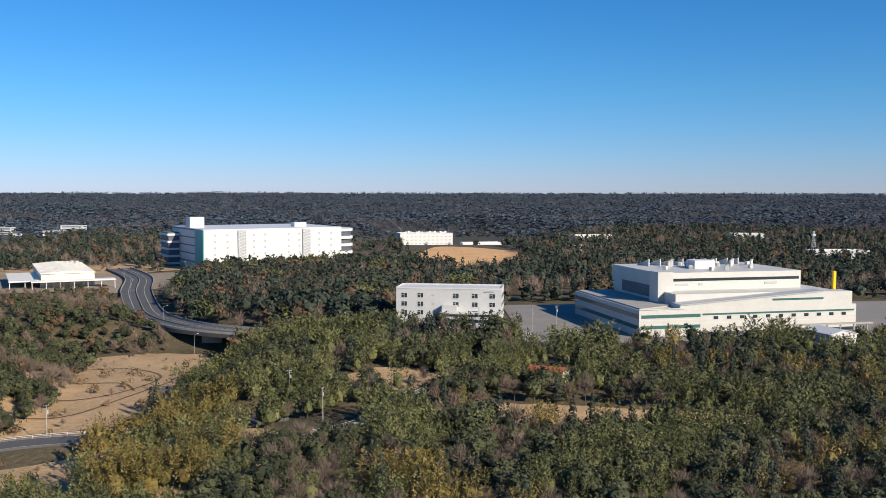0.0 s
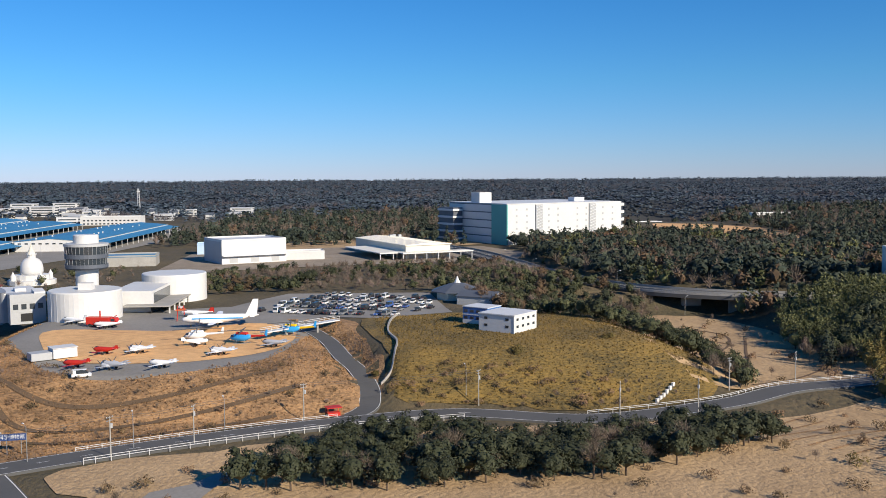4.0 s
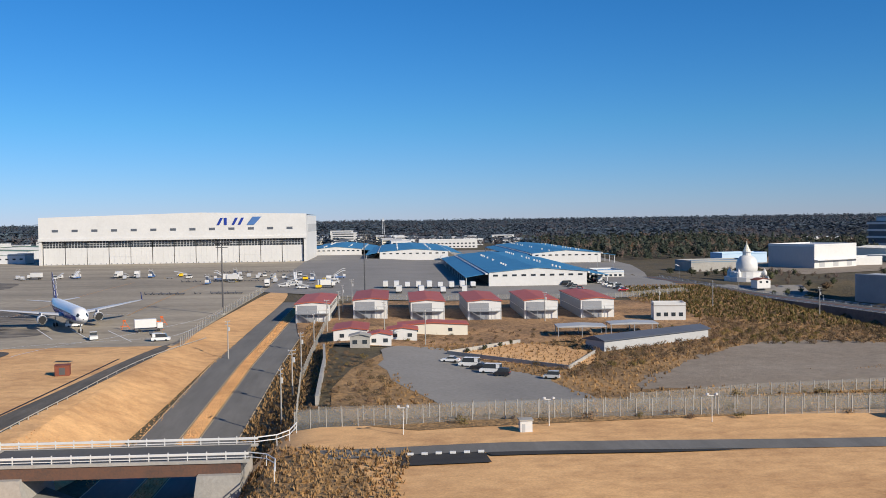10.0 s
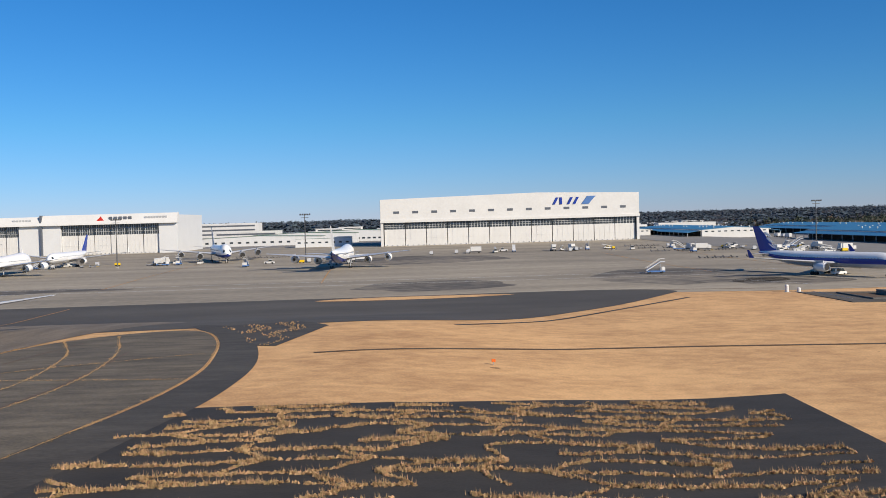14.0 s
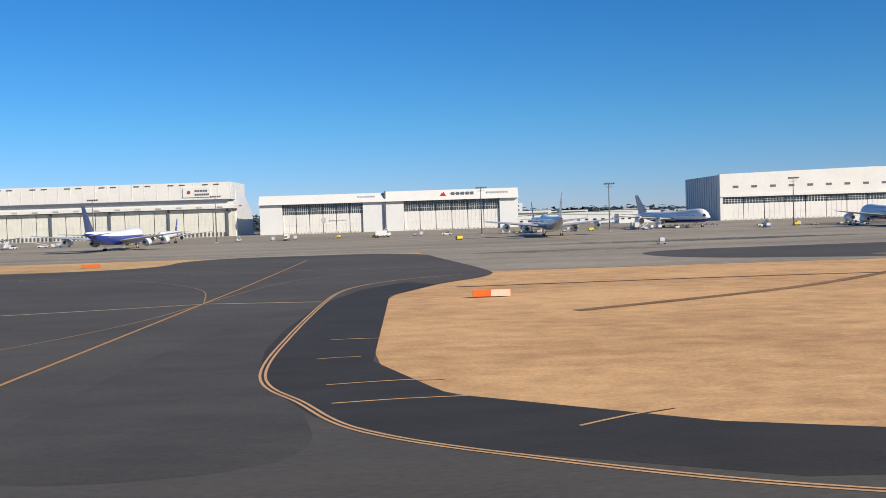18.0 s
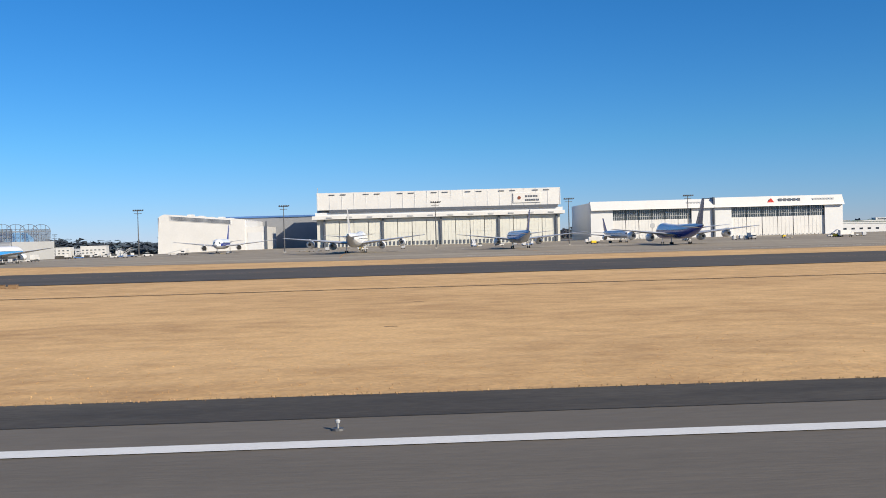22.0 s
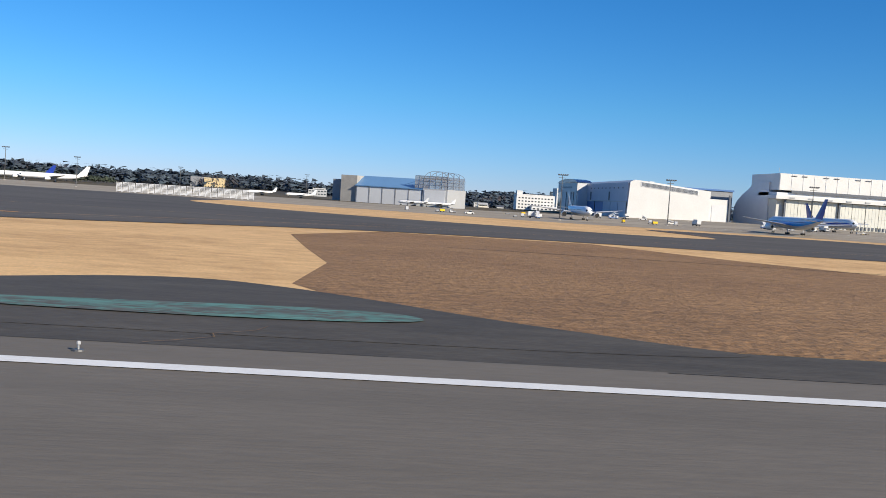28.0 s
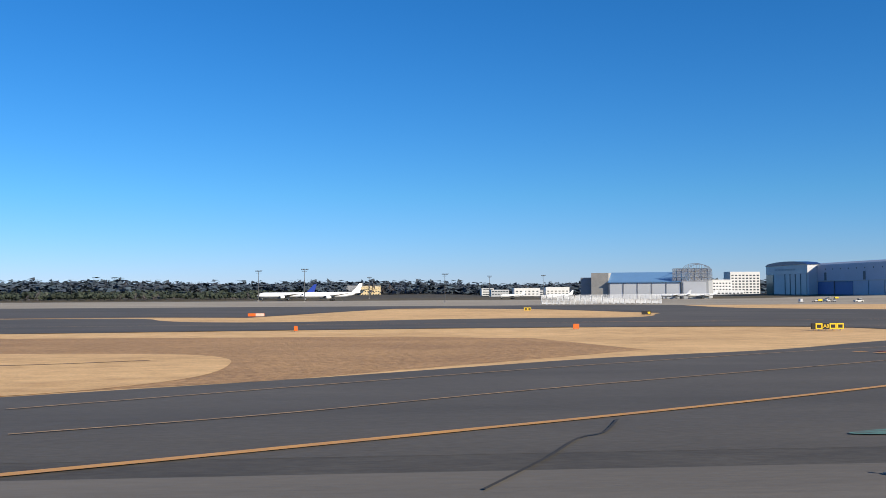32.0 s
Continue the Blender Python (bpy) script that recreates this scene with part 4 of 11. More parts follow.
for row in range(34):
    for x0, x1, m, dy in ((-906.4, -900.45, "slab", 0.0), (-900.4, -896.55, "slab_dull", 1.6), (-896.5, -890.4, "slab", 2.4)):
        y0 = 38 + row * 4.1 + dy
        tagged(part("concrete_slab", draped(box(x0, y0, 0.05, x1, y0 + 4.07, 0.15)), M[m]), "pale concrete slab in the taxiway" if m == "slab" else "dull worn concrete slab in the taxiway", "slab", "taxiway slabs", kind="structure")
for x0, x1, y in ((-906.4, -900.5, 114), (-906.4, -900.5, 82.6), (-900.4, -896.6, 98.6), (-900.4, -896.6, 84), (-896.5, -890.4, 114.5), (-896.5, -890.4, 101.4), (-896.5, -890.4, 88.9), (-896.5, -890.4, 84), (-906.4, -900.5, 140), (-896.5, -890.4, 132), (-906.4, -900.5, 64), (-896.5, -890.4, 68)):
    line("slab_joint", [(x0, y), (x1, y)], 0.4, M["shoulder"], "dark sealed joint in the slabs", 0.175, n=6)
area("patched_asphalt", [(-883.9, 104), (-883.9, 82), (-881.9, 81.6), (-881.3, 40), (-875.2, 40), (-875.6, 62), (-876.2, 80), (-876.6, 103.6)], M["asphalt_blue"], 0.13, "blue-grey relaid strip of taxiway asphalt", "pavement", cut=True)
area("patched_asphalt", [(-883.9, 82), (-883.8, 40), (-881.4, 40), (-881.9, 81.6)], M["shoulder"], 0.135, "narrow dark relaid strip of taxiway asphalt", "pavement", cut=True)
for pts in ([(-883.8, 93), (-880, 92.6), (-876.8, 93.2)], [(-879, 52), (-879.3, 78), (-879.6, 103)], [(-877.4, 76), (-881.4, 73)]):
    line("asphalt_seam", pts, 0.09, M["asphalt_dark"], "dark sealed seam in the relaid asphalt", 0.15, n=8)

# tyre-dark stains on the apron, sealed cracks on the shoulder
for x, y, a, b in ((-713, 318, 34, 46), (-800, 306, 30, 24), (-805, 485, 52, 50), (-960, 330, 60, 12), (-1010, 280, 40, 8), (-690, 285, 22, 18)):
    pts = [(x + a * math.cos(t) * random.uniform(0.7, 1), y + b * math.sin(t) * random.uniform(0.7, 1)) for t in [i * math.pi / 8 for i in range(16)]]
    area("oil_stain", pts, M["apron_worn"], 0.10, "dark worn patch on the apron concrete", "stain", smooth_n=3)
for i in range(26):
    x = -1200 - i * 26.5 + random.uniform(-8, 8)
    y, pts = 36.3, []
    while y > 30.5:
        pts.append((x, y))
        x, y = x + random.uniform(-1.6, 1.0), y - random.uniform(0.5, 1.3)
    line("shoulder_crack", pts, random.choice((0.02, 0.03, 0.035)), M["straw_dark"], "grass-filled crack across the shoulder", 0.165, n=1)
for i in range(9):
    x = -1210 - i * 9 + random.uniform(-3, 3)
    line("shoulder_crack", [(x, 36.4), (x - 0.8, 35.6), (x - 1.2, 34.6), (x - 2.6, 34.0)], 0.06, M["straw"], "grass-filled crack across the shoulder", 0.165, n=2)
for x0, x1 in ((-1690, -1192), (-1830, -1700)):
    line("shoulder_seam", [(x1, 30.9), (x0, 30.7)], 0.05, M["asphalt_dark"], "dark seam along the runway shoulder", 0.135, n=20)
area("inner_shoulder", [(-2900, 27.6), (-1192, 27.6), (-1192, 30.95), (-2900, 30.7)], M["runway"], 0.118, "greyer inner band of the runway shoulder", "shoulder")
area("relaid_patch", [(-1759, 33.2), (-1758.2, 33), (-1757.4, 28.1), (-1758.2, 28)], M["asphalt_old"], 0.14, "small pale relaid patch in the shoulder", "pavement")
# overgrown cracks where the exit joins the runway
CRACKS = ([(-1208.3, 36), (-1208.2, 33), (-1208.4, 30.4)], [(-1201.1, 36.4), (-1201, 33), (-1201.2, 29.8)], [(-1200.6, 36.4), (-1200.7, 34), (-1200.8, 31.4)], [(-1191.2, 36.4), (-1190.9, 34), (-1190.7, 32.4), (-1190.8, 30.3)], [(-1190.7, 32.4), (-1190.2, 31.2), (-1189.4, 30.6)], [(-1187.4, 36.7), (-1186.3, 34.4), (-1184.9, 32.3)], [(-1186, 36.9), (-1184.2, 35.6), (-1182.3, 34.6)], [(-1174, 41), (-1172, 37)], [(-1772.3, 29.7), (-1772.1, 32), (-1771.8, 35)], [(-1771.3, 29.9), (-1771, 32.4), (-1770.6, 35.2)], [(-1756.2, 35.5), (-1755.5, 33), (-1755, 30.6)])
line("shoulder_crack", [(-1925, 42.4), (-1926.6, 38.4), (-1928, 37), (-1930, 33), (-1932.9, 27.9)], 0.07, M["asphalt_dark"], "dark open crack across the exit taxiway", 0.167, n=3)
for pts in CRACKS:
    line("shoulder_crack", pts, 0.1 if pts[0][0] > -1700 else 0.06, M["hay"], "grass-filled crack across the shoulder", 0.167, n=3)
for x0, y0, x1, y1 in ((-1064, 62, -1056, 63), (-1066, 74, -1062.5, 74.5), (-1063, 55, -1055, 56), (-1050, 46, -1044, 50), (-1066, 86, -1061, 86), (-1036, 38, -1030, 43)):
    line("shoulder_crack", [(x0, y0), ((x0 + x1) / 2, (y0 + y1) / 2 + 0.3), (x1, y1)], 0.12, M["straw"], "grass-filled crack across the taxiway margin", 0.165, n=2)
# bare patches and mower scars in the grass
for i in range(90):
    x, y = -700 - 1250 * random.random(), 39 + 110 * random.random() ** 1.6
    if -1130 < x < -1040 or -960 < x < -760 or -1720 < x < -1560 or (x < -1740 and y > 36):
        continue
    a, b = random.uniform(0.2, 0.8), random.uniform(0.1, 0.25)
    pts = [(x + a * math.cos(t) * random.uniform(0.6, 1), y + b * math.sin(t) * random.uniform(0.6, 1)) for t in [k * math.pi / 5 for k in range(10)]]
    area("bare_patch", pts, M["brown_ledge"], 0.07, "small dark bare patch in the dry grass", "ground")
for x, y, a, b in ((-1208.7, 38, 0.5, 0.35), (-1200.9, 38, 0.6, 0.35), (-1183.6, 62.5, 1.1, 0.9), (-1187.4, 39.2, 1.0, 0.5), (-1174.9, 52.6, 0.9, 0.7), (-733, 118, 1.4, 0.8), (-795, 128, 0.8, 0.5), (-700, 106, 1.2, 0.8)):
    pts = [(x + a * math.cos(t) * random.uniform(0.6, 1), y + b * math.sin(t) * random.uniform(0.6, 1)) for t in [k * math.pi / 5 for k in range(10)]]
    area("bare_patch", pts, M["brown_ledge"], 0.075, "small dark bare patch in the dry grass", "ground")
# overgrown joints of the old pavement
WEEDY = []
for pts in ([(-866, 44), (-857.8, 57.7), (-850.5, 67), (-844.5, 76.5), (-839, 90), (-835.7, 107), (-834.5, 125), (-836, 141), (-838.5, 157), (-842.5, 170), (-847, 177)], [(-875, 44), (-875, 59), (-875.6, 69), (-876.1, 84), (-876.3, 104), (-874.6, 126), (-873.4, 140), (-870, 160), (-862.5, 170), (-855, 175.5), (-847, 177)], [(-867, 165.6), (-860, 148), (-857, 132), (-856.2, 120), (-857.5, 108), (-860.5, 95), (-865, 84), (-875, 72.7)], [(-858.8, 170), (-852.5, 149), (-849.6, 130), (-849.5, 114), (-852, 99), (-856, 87), (-862.4, 75.3), (-870, 68), (-874.8, 64)], [(-875.7, 82.3), (-863, 80.1), (-845, 76.3)], [(-873.8, 121.6), (-864, 128), (-857, 133.5), (-838, 143.5)], [(-873.4, 124), (-859.6, 123), (-848.5, 121.5), (-834.6, 119.5)]):
    WEEDY.append(pts)
    line("weedy_joint", pts, 0.07, M["hay"], "weed-filled joint in the old pavement", 0.16, n=8)
for pts in ([(-872, 50), (-870, 92), (-867, 130), (-862, 162)], [(-866, 48), (-856, 82), (-850, 115), (-850.5, 148)]):
    line("faded_line", pts, 0.07, M["road_red"], "faded reddish line on the old pavement", 0.162, n=16)
# dark margins between edge lines and grass
area("taxiway_margin", [(-1060, 166), (-1067, 150), (-1071, 125), (-1071.5, 95), (-1071, 80), (-1069, 65), (-1063.5, 51), (-1056, 42), (-1043, 35.5), (-1015, 34.5), (-1043, 46), (-1056, 57), (-1061.4, 72), (-1062.2, 136), (-1055, 157)], M["asphalt_dark"], 0.135, "dark asphalt taxiway margin", "shoulder")
area("taxiway_margin", [(-1190, 30), (-1175, 32), (-1160, 38), (-1146, 50), (-1136, 66), (-1127, 84), (-1119, 106), (-1121, 128), (-1133, 150), (-1157, 165), (-1166, 168), (-1140, 152), (-1125, 128), (-1123, 106), (-1131.6, 83), (-1145.6, 66), (-1160, 56), (-1176.6, 45.5), (-1192.6, 39), (-1212, 35.4)], M["asphalt_dark"], 0.135, "dark asphalt taxiway margin", "shoulder")
# painted lines on the apron
for pts in ([(-672.2, 236), (-671.6, 243.4), (-668, 255), (-655, 262)], [(-662, 236), (-661.3, 242), (-657, 256), (-648.7, 270), (-640, 290), (-631, 320), (-629.4, 342)], [(-655, 262), (-641.7, 266), (-631.2, 272), (-628, 300)]):
    line("apron_line", pts, 0.16, M["paint_white"], "white road edge line curving onto the apron", n=8)
for y, x0, x1 in ((318, -1300, -700), (336, -1040, -660), (470, -1560, -1140)):
    line("apron_line", [(x0, y), (x1, y)], 0.22, M["paint_white"], "white taxi lane line across the apron", n=60)
for x in (-660, -700, -838, -914, -996, -1194, -1266, -1342, -1426, -1504, -1581):
    line("stand_line", [(x, 330), (x - 4, 420), (x - 4, 500)], 0.2, M["paint_yellow"], "yellow stand lead-in line on the apron", n=6)
for x, y in ((-640, 262), (-652, 266), (-664, 270), (-690, 268)):
    line("stand_box", [(x, y), (x - 14, y + 26)], 0.16, M["paint_white"], "thin white stand marking on the apron", n=3)


# ---------------- hangars ----------------
def door_row(e, x0, x1, y, z0, z1, n, m, glass_z=None, glass_m=None, gap=0.5, foot=True, name="hangar_door"):
    """Sliding hangar doors side by side in the plane y, each with a glazed band under its top."""
    w = (x1 - x0) / n
    first = band = bars = None
    for i in range(n):
        yy = y - (0.25 if i % 2 else 0.5)
        top = glass_z if glass_z else z1
        o = first and again(name, first, e, pose(x0 + w * i, yy, 0))
        if not o:
            bm = box(gap / 2, 0, z0 + 0.3, w - gap / 2, 0.3, top)
            for k in range(1, 4):
                box(w * k / 4 - 0.08, -0.12, z0 + 0.5, w * k / 4 + 0.08, 0, top - 0.2, bm)
            box(gap / 2, -0.14, z0 + (top - z0) * 0.5, w - gap / 2, 0, z0 + (top - z0) * 0.5 + 0.25, bm)
            o = first = part(name, bm, m, e)
            o.matrix_basis = pose(x0 + w * i, yy, 0)
        if glass_z:
            if not band:
                band = part("glazing", box(gap / 2, 0.02, glass_z, w - gap / 2, 0.2, z1), glass_m or M["glass"], o)
                bm = bmesh.new()
                for k in range(1, 7):
                    box(w * k / 7 - 0.1, -0.1, glass_z, w * k / 7 + 0.1, 0.02, z1, bm)
                for k in (0.33, 0.66):
                    box(gap / 2, -0.1, glass_z + (z1 - glass_z) * k - 0.08, w - gap / 2, 0.02, glass_z + (z1 - glass_z) * k + 0.08, bm)
                bars = part("glazing_lattice", bm, M["pale_grey"], o)
            else:
                again("glazing", band, o, Matrix.Identity(4))
                again("glazing_lattice", bars, o, Matrix.Identity(4))
    if foot:
        bm = bmesh.new()
        for k in range(n * 4):
            xx = x0 + (x1 - x0) * (k + 0.5) / (n * 4)
            box(xx - 0.3, y - 0.75, z0 + 1.4, xx + 0.3, y - 0.6, z0 + 1.9, bm)
        pieces("door_vent", bm, M["dark_grey"], e)


def ribs(e, x0, x1, y, z0, z1, n, m, d=0.3, name="wall_rib"):
    bm = bmesh.new()
    for k in range(n + 1):
        x = x0 + (x1 - x0) * k / n
        box(x - 0.15, y - d, z0, x + 0.15, y, z1, bm)
    part(name, bm, m, e)


def bars_sign(e, x, y, z, w, h, m, n=6, name="sign_bar"):
    """A sign whose letters cannot be drawn: a row of plain bars."""
    bm = bmesh.new()
    for k in range(n):
        x0 = x + w * k / n
        box(x0 + w / n * 0.12, y - 0.25, z, x0 + w / n * 0.82, y, z + h, bm)
    pieces(name, bm, m, e)


# the broad white hangar with a low gable
h1 = group_of("aircraft_hangar", -731, 708, 0.5, label="broad white aircraft hangar with closed sliding doors", category="hangar", group="maintenance hangars")
part("wall", profile([(-98, -2), (-96, -2), (-96, 18.6), (96, 18.6), (96, -2), (98, -2), (98, 36.8), (20, 38.6), (-98, 36.2)], 0, 4), M["white"], h1)
part("side_wall", box(-98, 4.01, -2, -97, 92, 35.5), M["pale_grey"], h1)
part("side_wall", box(97, 4.01, -2, 98, 92, 35.5), M["white"], h1)
part("roof", profile([(-98.4, 35.6), (98.4, 36.2), (20, 38.0)], 4, 92.5), M["pale_grey"], h1, "pale low-pitched roof")
part("back_wall", box(-97, 90, -2, 97, 91, 35.4), M["pale_grey"], h1)
door_row(h1, -95.5, 95.5, 2.2, 0, 18.5, 12, M["white"], 13.6)
part("eaves_band", box(-98.3, -0.9, 18.7, 98.3, 0.0, 20.6), M["white"], h1)
bm = bmesh.new()
for k in range(13):
    x = -86 + k * 14.3
    box(x - 2.2, -0.12, 25.4, x + 2.2, 0.0, 27.2, bm)
pieces("high_vent", bm, M["dark_grey"], h1)
bm = bmesh.new()
for k in range(14):
    box(-98.4, 8 + k * 6, 0, -98.0, 8.6 + k * 6, 35.4, bm)
pieces("side_rib", bm, M["grey"], h1)
bm = bmesh.new()
for k in range(9):
    box(98.0, 10 + k * 9, 23, 98.25, 16.5 + k * 9, 29, bm)
pieces("side_window", bm, M["grey"], h1)
bm = bmesh.new()
for k, (a, s) in enumerate(((32, 1.4), (37.5, -1.4), (43, 1.4), (47.5, 1.4))):
    v = [(a, 29.2), (a + 1.9, 29.2), (a + 1.9 + s + 1.4, 34.4), (a + s + 1.4, 34.4)]
    profile(v, -0.5, -0.02, bm)
pieces("logo_stroke", bm, M["air_blue"], h1, "row of dark blue slanted strokes")
part("logo_flash", profile([(54, 29.0), (59.5, 29.0), (65, 35.0), (58.5, 35.0)], -0.5, -0.02), M["blue_wall"], h1, "blue slanted flash")

# the twin hangar with glazed door tops
h2 = group_of("aircraft_hangar", -1080, 712, 0.5, label="long white twin hangar with dark glazed door tops", category="hangar", group="maintenance hangars")
for s, x0, x1 in ((0, -98, -3), (1, -3, 98)):
    part("wall", box(x0, 6, -2, x1, 86, 26.5), M["pale_grey"], h2)
    part("parapet", profile_x([(0, 23.5), (0.3, 24.6), (4.5, 30.4 + 0.8 * s), (8, 30.4 + 0.8 * s), (8, 23.5)], x0 - 0.2, x1 + 0.2), M["white"], h2)
    part("end_pier", box(x0, 3, -2, x0 + (17 if s == 0 else 14), 6, 23.4), M["pale_grey"], h2)
    part("end_pier", box(x1 - (17 if s == 0 else 14), 3, -2, x1, 6, 23.4), M["pale_grey"], h2)
    door_row(h2, x0 + (17 if s == 0 else 14), x1 - (17 if s == 0 else 14), 5.0, 0, 23.3, 6, M["white"], 15.6)
    part("roof", box(x0, 8, 26.5, x1, 86.3, 29.6), M["pale_grey"], h2)
part("party_wall", box(-3.6, 1.0, -2, -2.4, 90, 31.4), M["dark_grey"], h2)
bars_sign(h2, 47, 2.0, 26.2, 18, 3.0, M["dark_grey"], 5)
part("sign_wedge", profile([(38, 26.0), (44, 26.0), (41.5, 29.6)], 1.4, 2.0), M["red"], h2, "red wedge-shaped sign")
bars_sign(h2, 74, 2.2, 26.6, 17, 2.4, M["grey"], 8)
bars_sign(h2, -24, 2.2, 26.4, 14, 2.0, M["grey"], 6)
part("roundel", lathe([(2.0, 0), (2.0, 0.12)], 20), M["grey"], h2).matrix_basis = pose(-50, 4.5, 11, 90, 0, 0)
bars_sign(h2, -46, 4.5, 10.2, 13, 0.8, M["grey"], 9)

# the tall stepped hangar
h3 = group_of("aircraft_hangar", -1293.5, 717, 0.5, label="tall cream stepped hangar with a row of closed doors", category="hangar", group="maintenance hangars")
part("upper_wall", box(-93.5, 4, 29.5, 93.5, 60, 42.6), M["white"], h3)
part("dark_joint", box(-84, 2, 27.6, 91, 4, 29.6), M["dark_grey"], h3)
part("ledge", box(-97, 0, 22.4, 96, 20, 25.0), M["white"], h3)
part("ledge_roof", box(-95, 4, 25.0, 95, 40, 27.6), M["pale_grey"], h3)
part("wall", box(-94, 6, -2, 93, 60, 22.4), M["door_grey"], h3)
part("rear_shell", profile_x([(20, -2), (92, -2), (92, 14), (86, 20), (74, 26), (62, 30), (50, 36), (20, 36)], -95, 94), M["pale_grey"], h3)
door_row(h3, -88, 90, 4.8, 0, 21.8, 16, M["door_grey"], foot=False)
for k in range(-1, 5):
    part("door_post", box(-88 + k * 44.5 - 0.7, 2.9, -1, -88 + k * 44.5 + 0.7, 4.2, 22.3), M["dark_grey"], h3)
part("floor_track", box(-92, 2.0, -0.5, 92, 4, 0.4), M["concrete"], h3)
bm = bmesh.new()
for k in range(60):
    box(-90 + k * 3, 3.9, 1.6, -88.6 + k * 3, 4.2, 4.4, bm)
pieces("low_window", bm, M["dark_grey"], h3)
bm = bmesh.new()
for k in range(12):
    box(-86 + k * 15.4, -0.5, 23.2, -82 + k * 15.4, 0, 24.2, bm)
pieces("ledge_vent", bm, M["grey"], h3)
bm = bmesh.new()
for k in range(7):
    for d in (0, 8.5):
        box(-84 + k * 26 + d, 3.4, 40.7, -79.8 + k * 26 + d, 4, 41.3, bm)
part("roof_hooks", bm, M["dark_grey"], h3)
ribs(h3, -93, 93, 4, 29.6, 42.4, 20, M["pale_grey"], 0.2)
part("sign_board", box(57, 3.2, 31.5, 78, 4, 39), M["white"], h3)
part("sign_roundel", lathe([(1.3, 0), (1.3, 0.2)], 20), M["rust"], h3, "dull red roundel").matrix_basis = pose(61.5, 3.18, 35.2, 90, 0, 0)
bars_sign(h3, 66, 3.18, 35.6, 10, 1.4, M["dark_grey"], 5)
bars_sign(h3, 66, 3.18, 32.8, 11, 1.4, M["dark_grey"], 8)
part("antenna", pipe((-93, 8, 42), (-93, 8, 47), 0.15), M["steel"], h3)

# the white hangar with a sloping top and a louvred strip, open on its north side
h4 = group_of("aircraft_hangar", -1508, 720, -0.4, label="white hangar with sloping louvred front and open side", category="hangar", group="maintenance hangars")
part("front_wall", profile([(0, -2), (66, -2), (66, 25.2), (12, 30.0), (5, 30.4), (1.5, 28.6)], 0, 2), M["white"], h4)
part("annex", box(66.02, 1, -2, 81, 60, 19.4), M["white"], h4)
part("annex_panel", box(68, 0.8, 1, 79, 1, 15), M["pale_grey"], h4)
part("roof", profile([(0.2, 27.5), (66, 24.8), (66, 25.1), (12, 29.9), (5, 30.2), (1.5, 28.4)], 2, 176), M["pale_grey"], h4)
part("louvre_frame", profile([(10, 25.6), (56, 21.6), (56, 25.2), (10, 29.2)], -0.35, 0), M["pale_grey"], h4)
bm = bmesh.new()
for k in range(4):
    profile([(10.6, 26.1 + k * 0.75), (55.4, 22.1 + k * 0.75), (55.4, 22.5 + k * 0.75), (10.6, 26.5 + k * 0.75)], -0.6, -0.35, bm)
part("louvres", bm, M["dark_grey"], h4)
# wall and doors carry the sky-blue shade of this side in their colour
part("north_wall", box(0.3, 2.01, 12.6, 1.3, 175, 28.2), M["cladding_in_shade"], h4)
part("far_wall", box(66, 2.01, -2, 66.6, 175, 24.6), M["pale_grey"], h4)
part("back_wall", box(0.3, 174, -2, 66, 175, 26), M["grey"], h4)
for y0, y1 in ((3, 27), (28, 52), (53, 78)):
    part("hangar_door", box(-0.2, y0, -2, 0.2, y1, 12.6), M["cladding_in_shade"], h4)
# blue panel stands in for the shade inside the open doorway
part("opening_shade", box(0.7, 78, -2, 1.1, 146, 12.5), M["blue_wall"], h4)
for y in (78, 112):
    part("column", box(0.2, y, -2, 1.4, y + 1.6, 12.6), M["dark_grey"], h4)
part("door_rail", box(-0.4, 2.5, 12.6, 0.3, 146, 13.4), M["grey"], h4)
bm = bmesh.new()
for y in (58, 127):
    box(-0.1, y, 13.6, 0.3, y + 3.4, 21, bm)
for k in range(9):
    box(-0.1, 16 + k * 14, 23.4, 0.3, 17 + k * 14, 24.6, bm)
pieces("side_window", bm, M["dark_grey"], h4)
bm = bmesh.new()
for k in range(8):
    box(20 + (k % 2) * 20, 12 + k * 19, 26, 24 + (k % 2) * 20, 22 + k * 19, 30.3 - (k % 2) * 1.8, bm)
pieces("roof_vent", bm, M["white"], h4)
h5 = group_of("corner_hangar", -1517, 912, -2, label="white corner hangar with glazed doors and a dark blue curved roof", category="hangar")
part("wall", box(0.5, -47, -1, 12, 46, 31), M["pale_grey"], h5)
part("fascia", box(-0.4, -47, 22, 0.5, 46, 31), M["white"], h5)
part("roof", profile_x([(-48, 31), (47, 31), (40, 33), (20, 34.4), (0, 34.8), (-20, 34.4), (-40, 33)], -1.2, 13), M["air_navy"], h5)
bars_y = bmesh.new()
for k in range(14):
    box(-0.6, -22 + k * 3.4, 25.6, -0.4, -19.8 + k * 3.4, 27.4, bars_y)
pieces("sign_bar", bars_y, M["grey"], h5)
for k in range(4):
    part("hangar_door", box(-0.3, -44 + k * 11.4, -1, 0.5, -33.4 + k * 11.4, 21.8), M["white"], h5)
    part("door_post", box(-0.8, -33.4 + k * 11.4, -1, 0.5, -32.6 + k * 11.4, 22), M["dark_grey"], h5)
part("side_stair", box(-0.2, 30, -1, 0.5, 46, 21.8), M["glass_green"], h5)
h6 = group_of("dark_hangar", -1440, 830, 0, label="dark grey flat hangar behind the white one", category="hangar")
part("wall", box(-38, -25, -2, 48, 30, 28), M["slate"], h6)
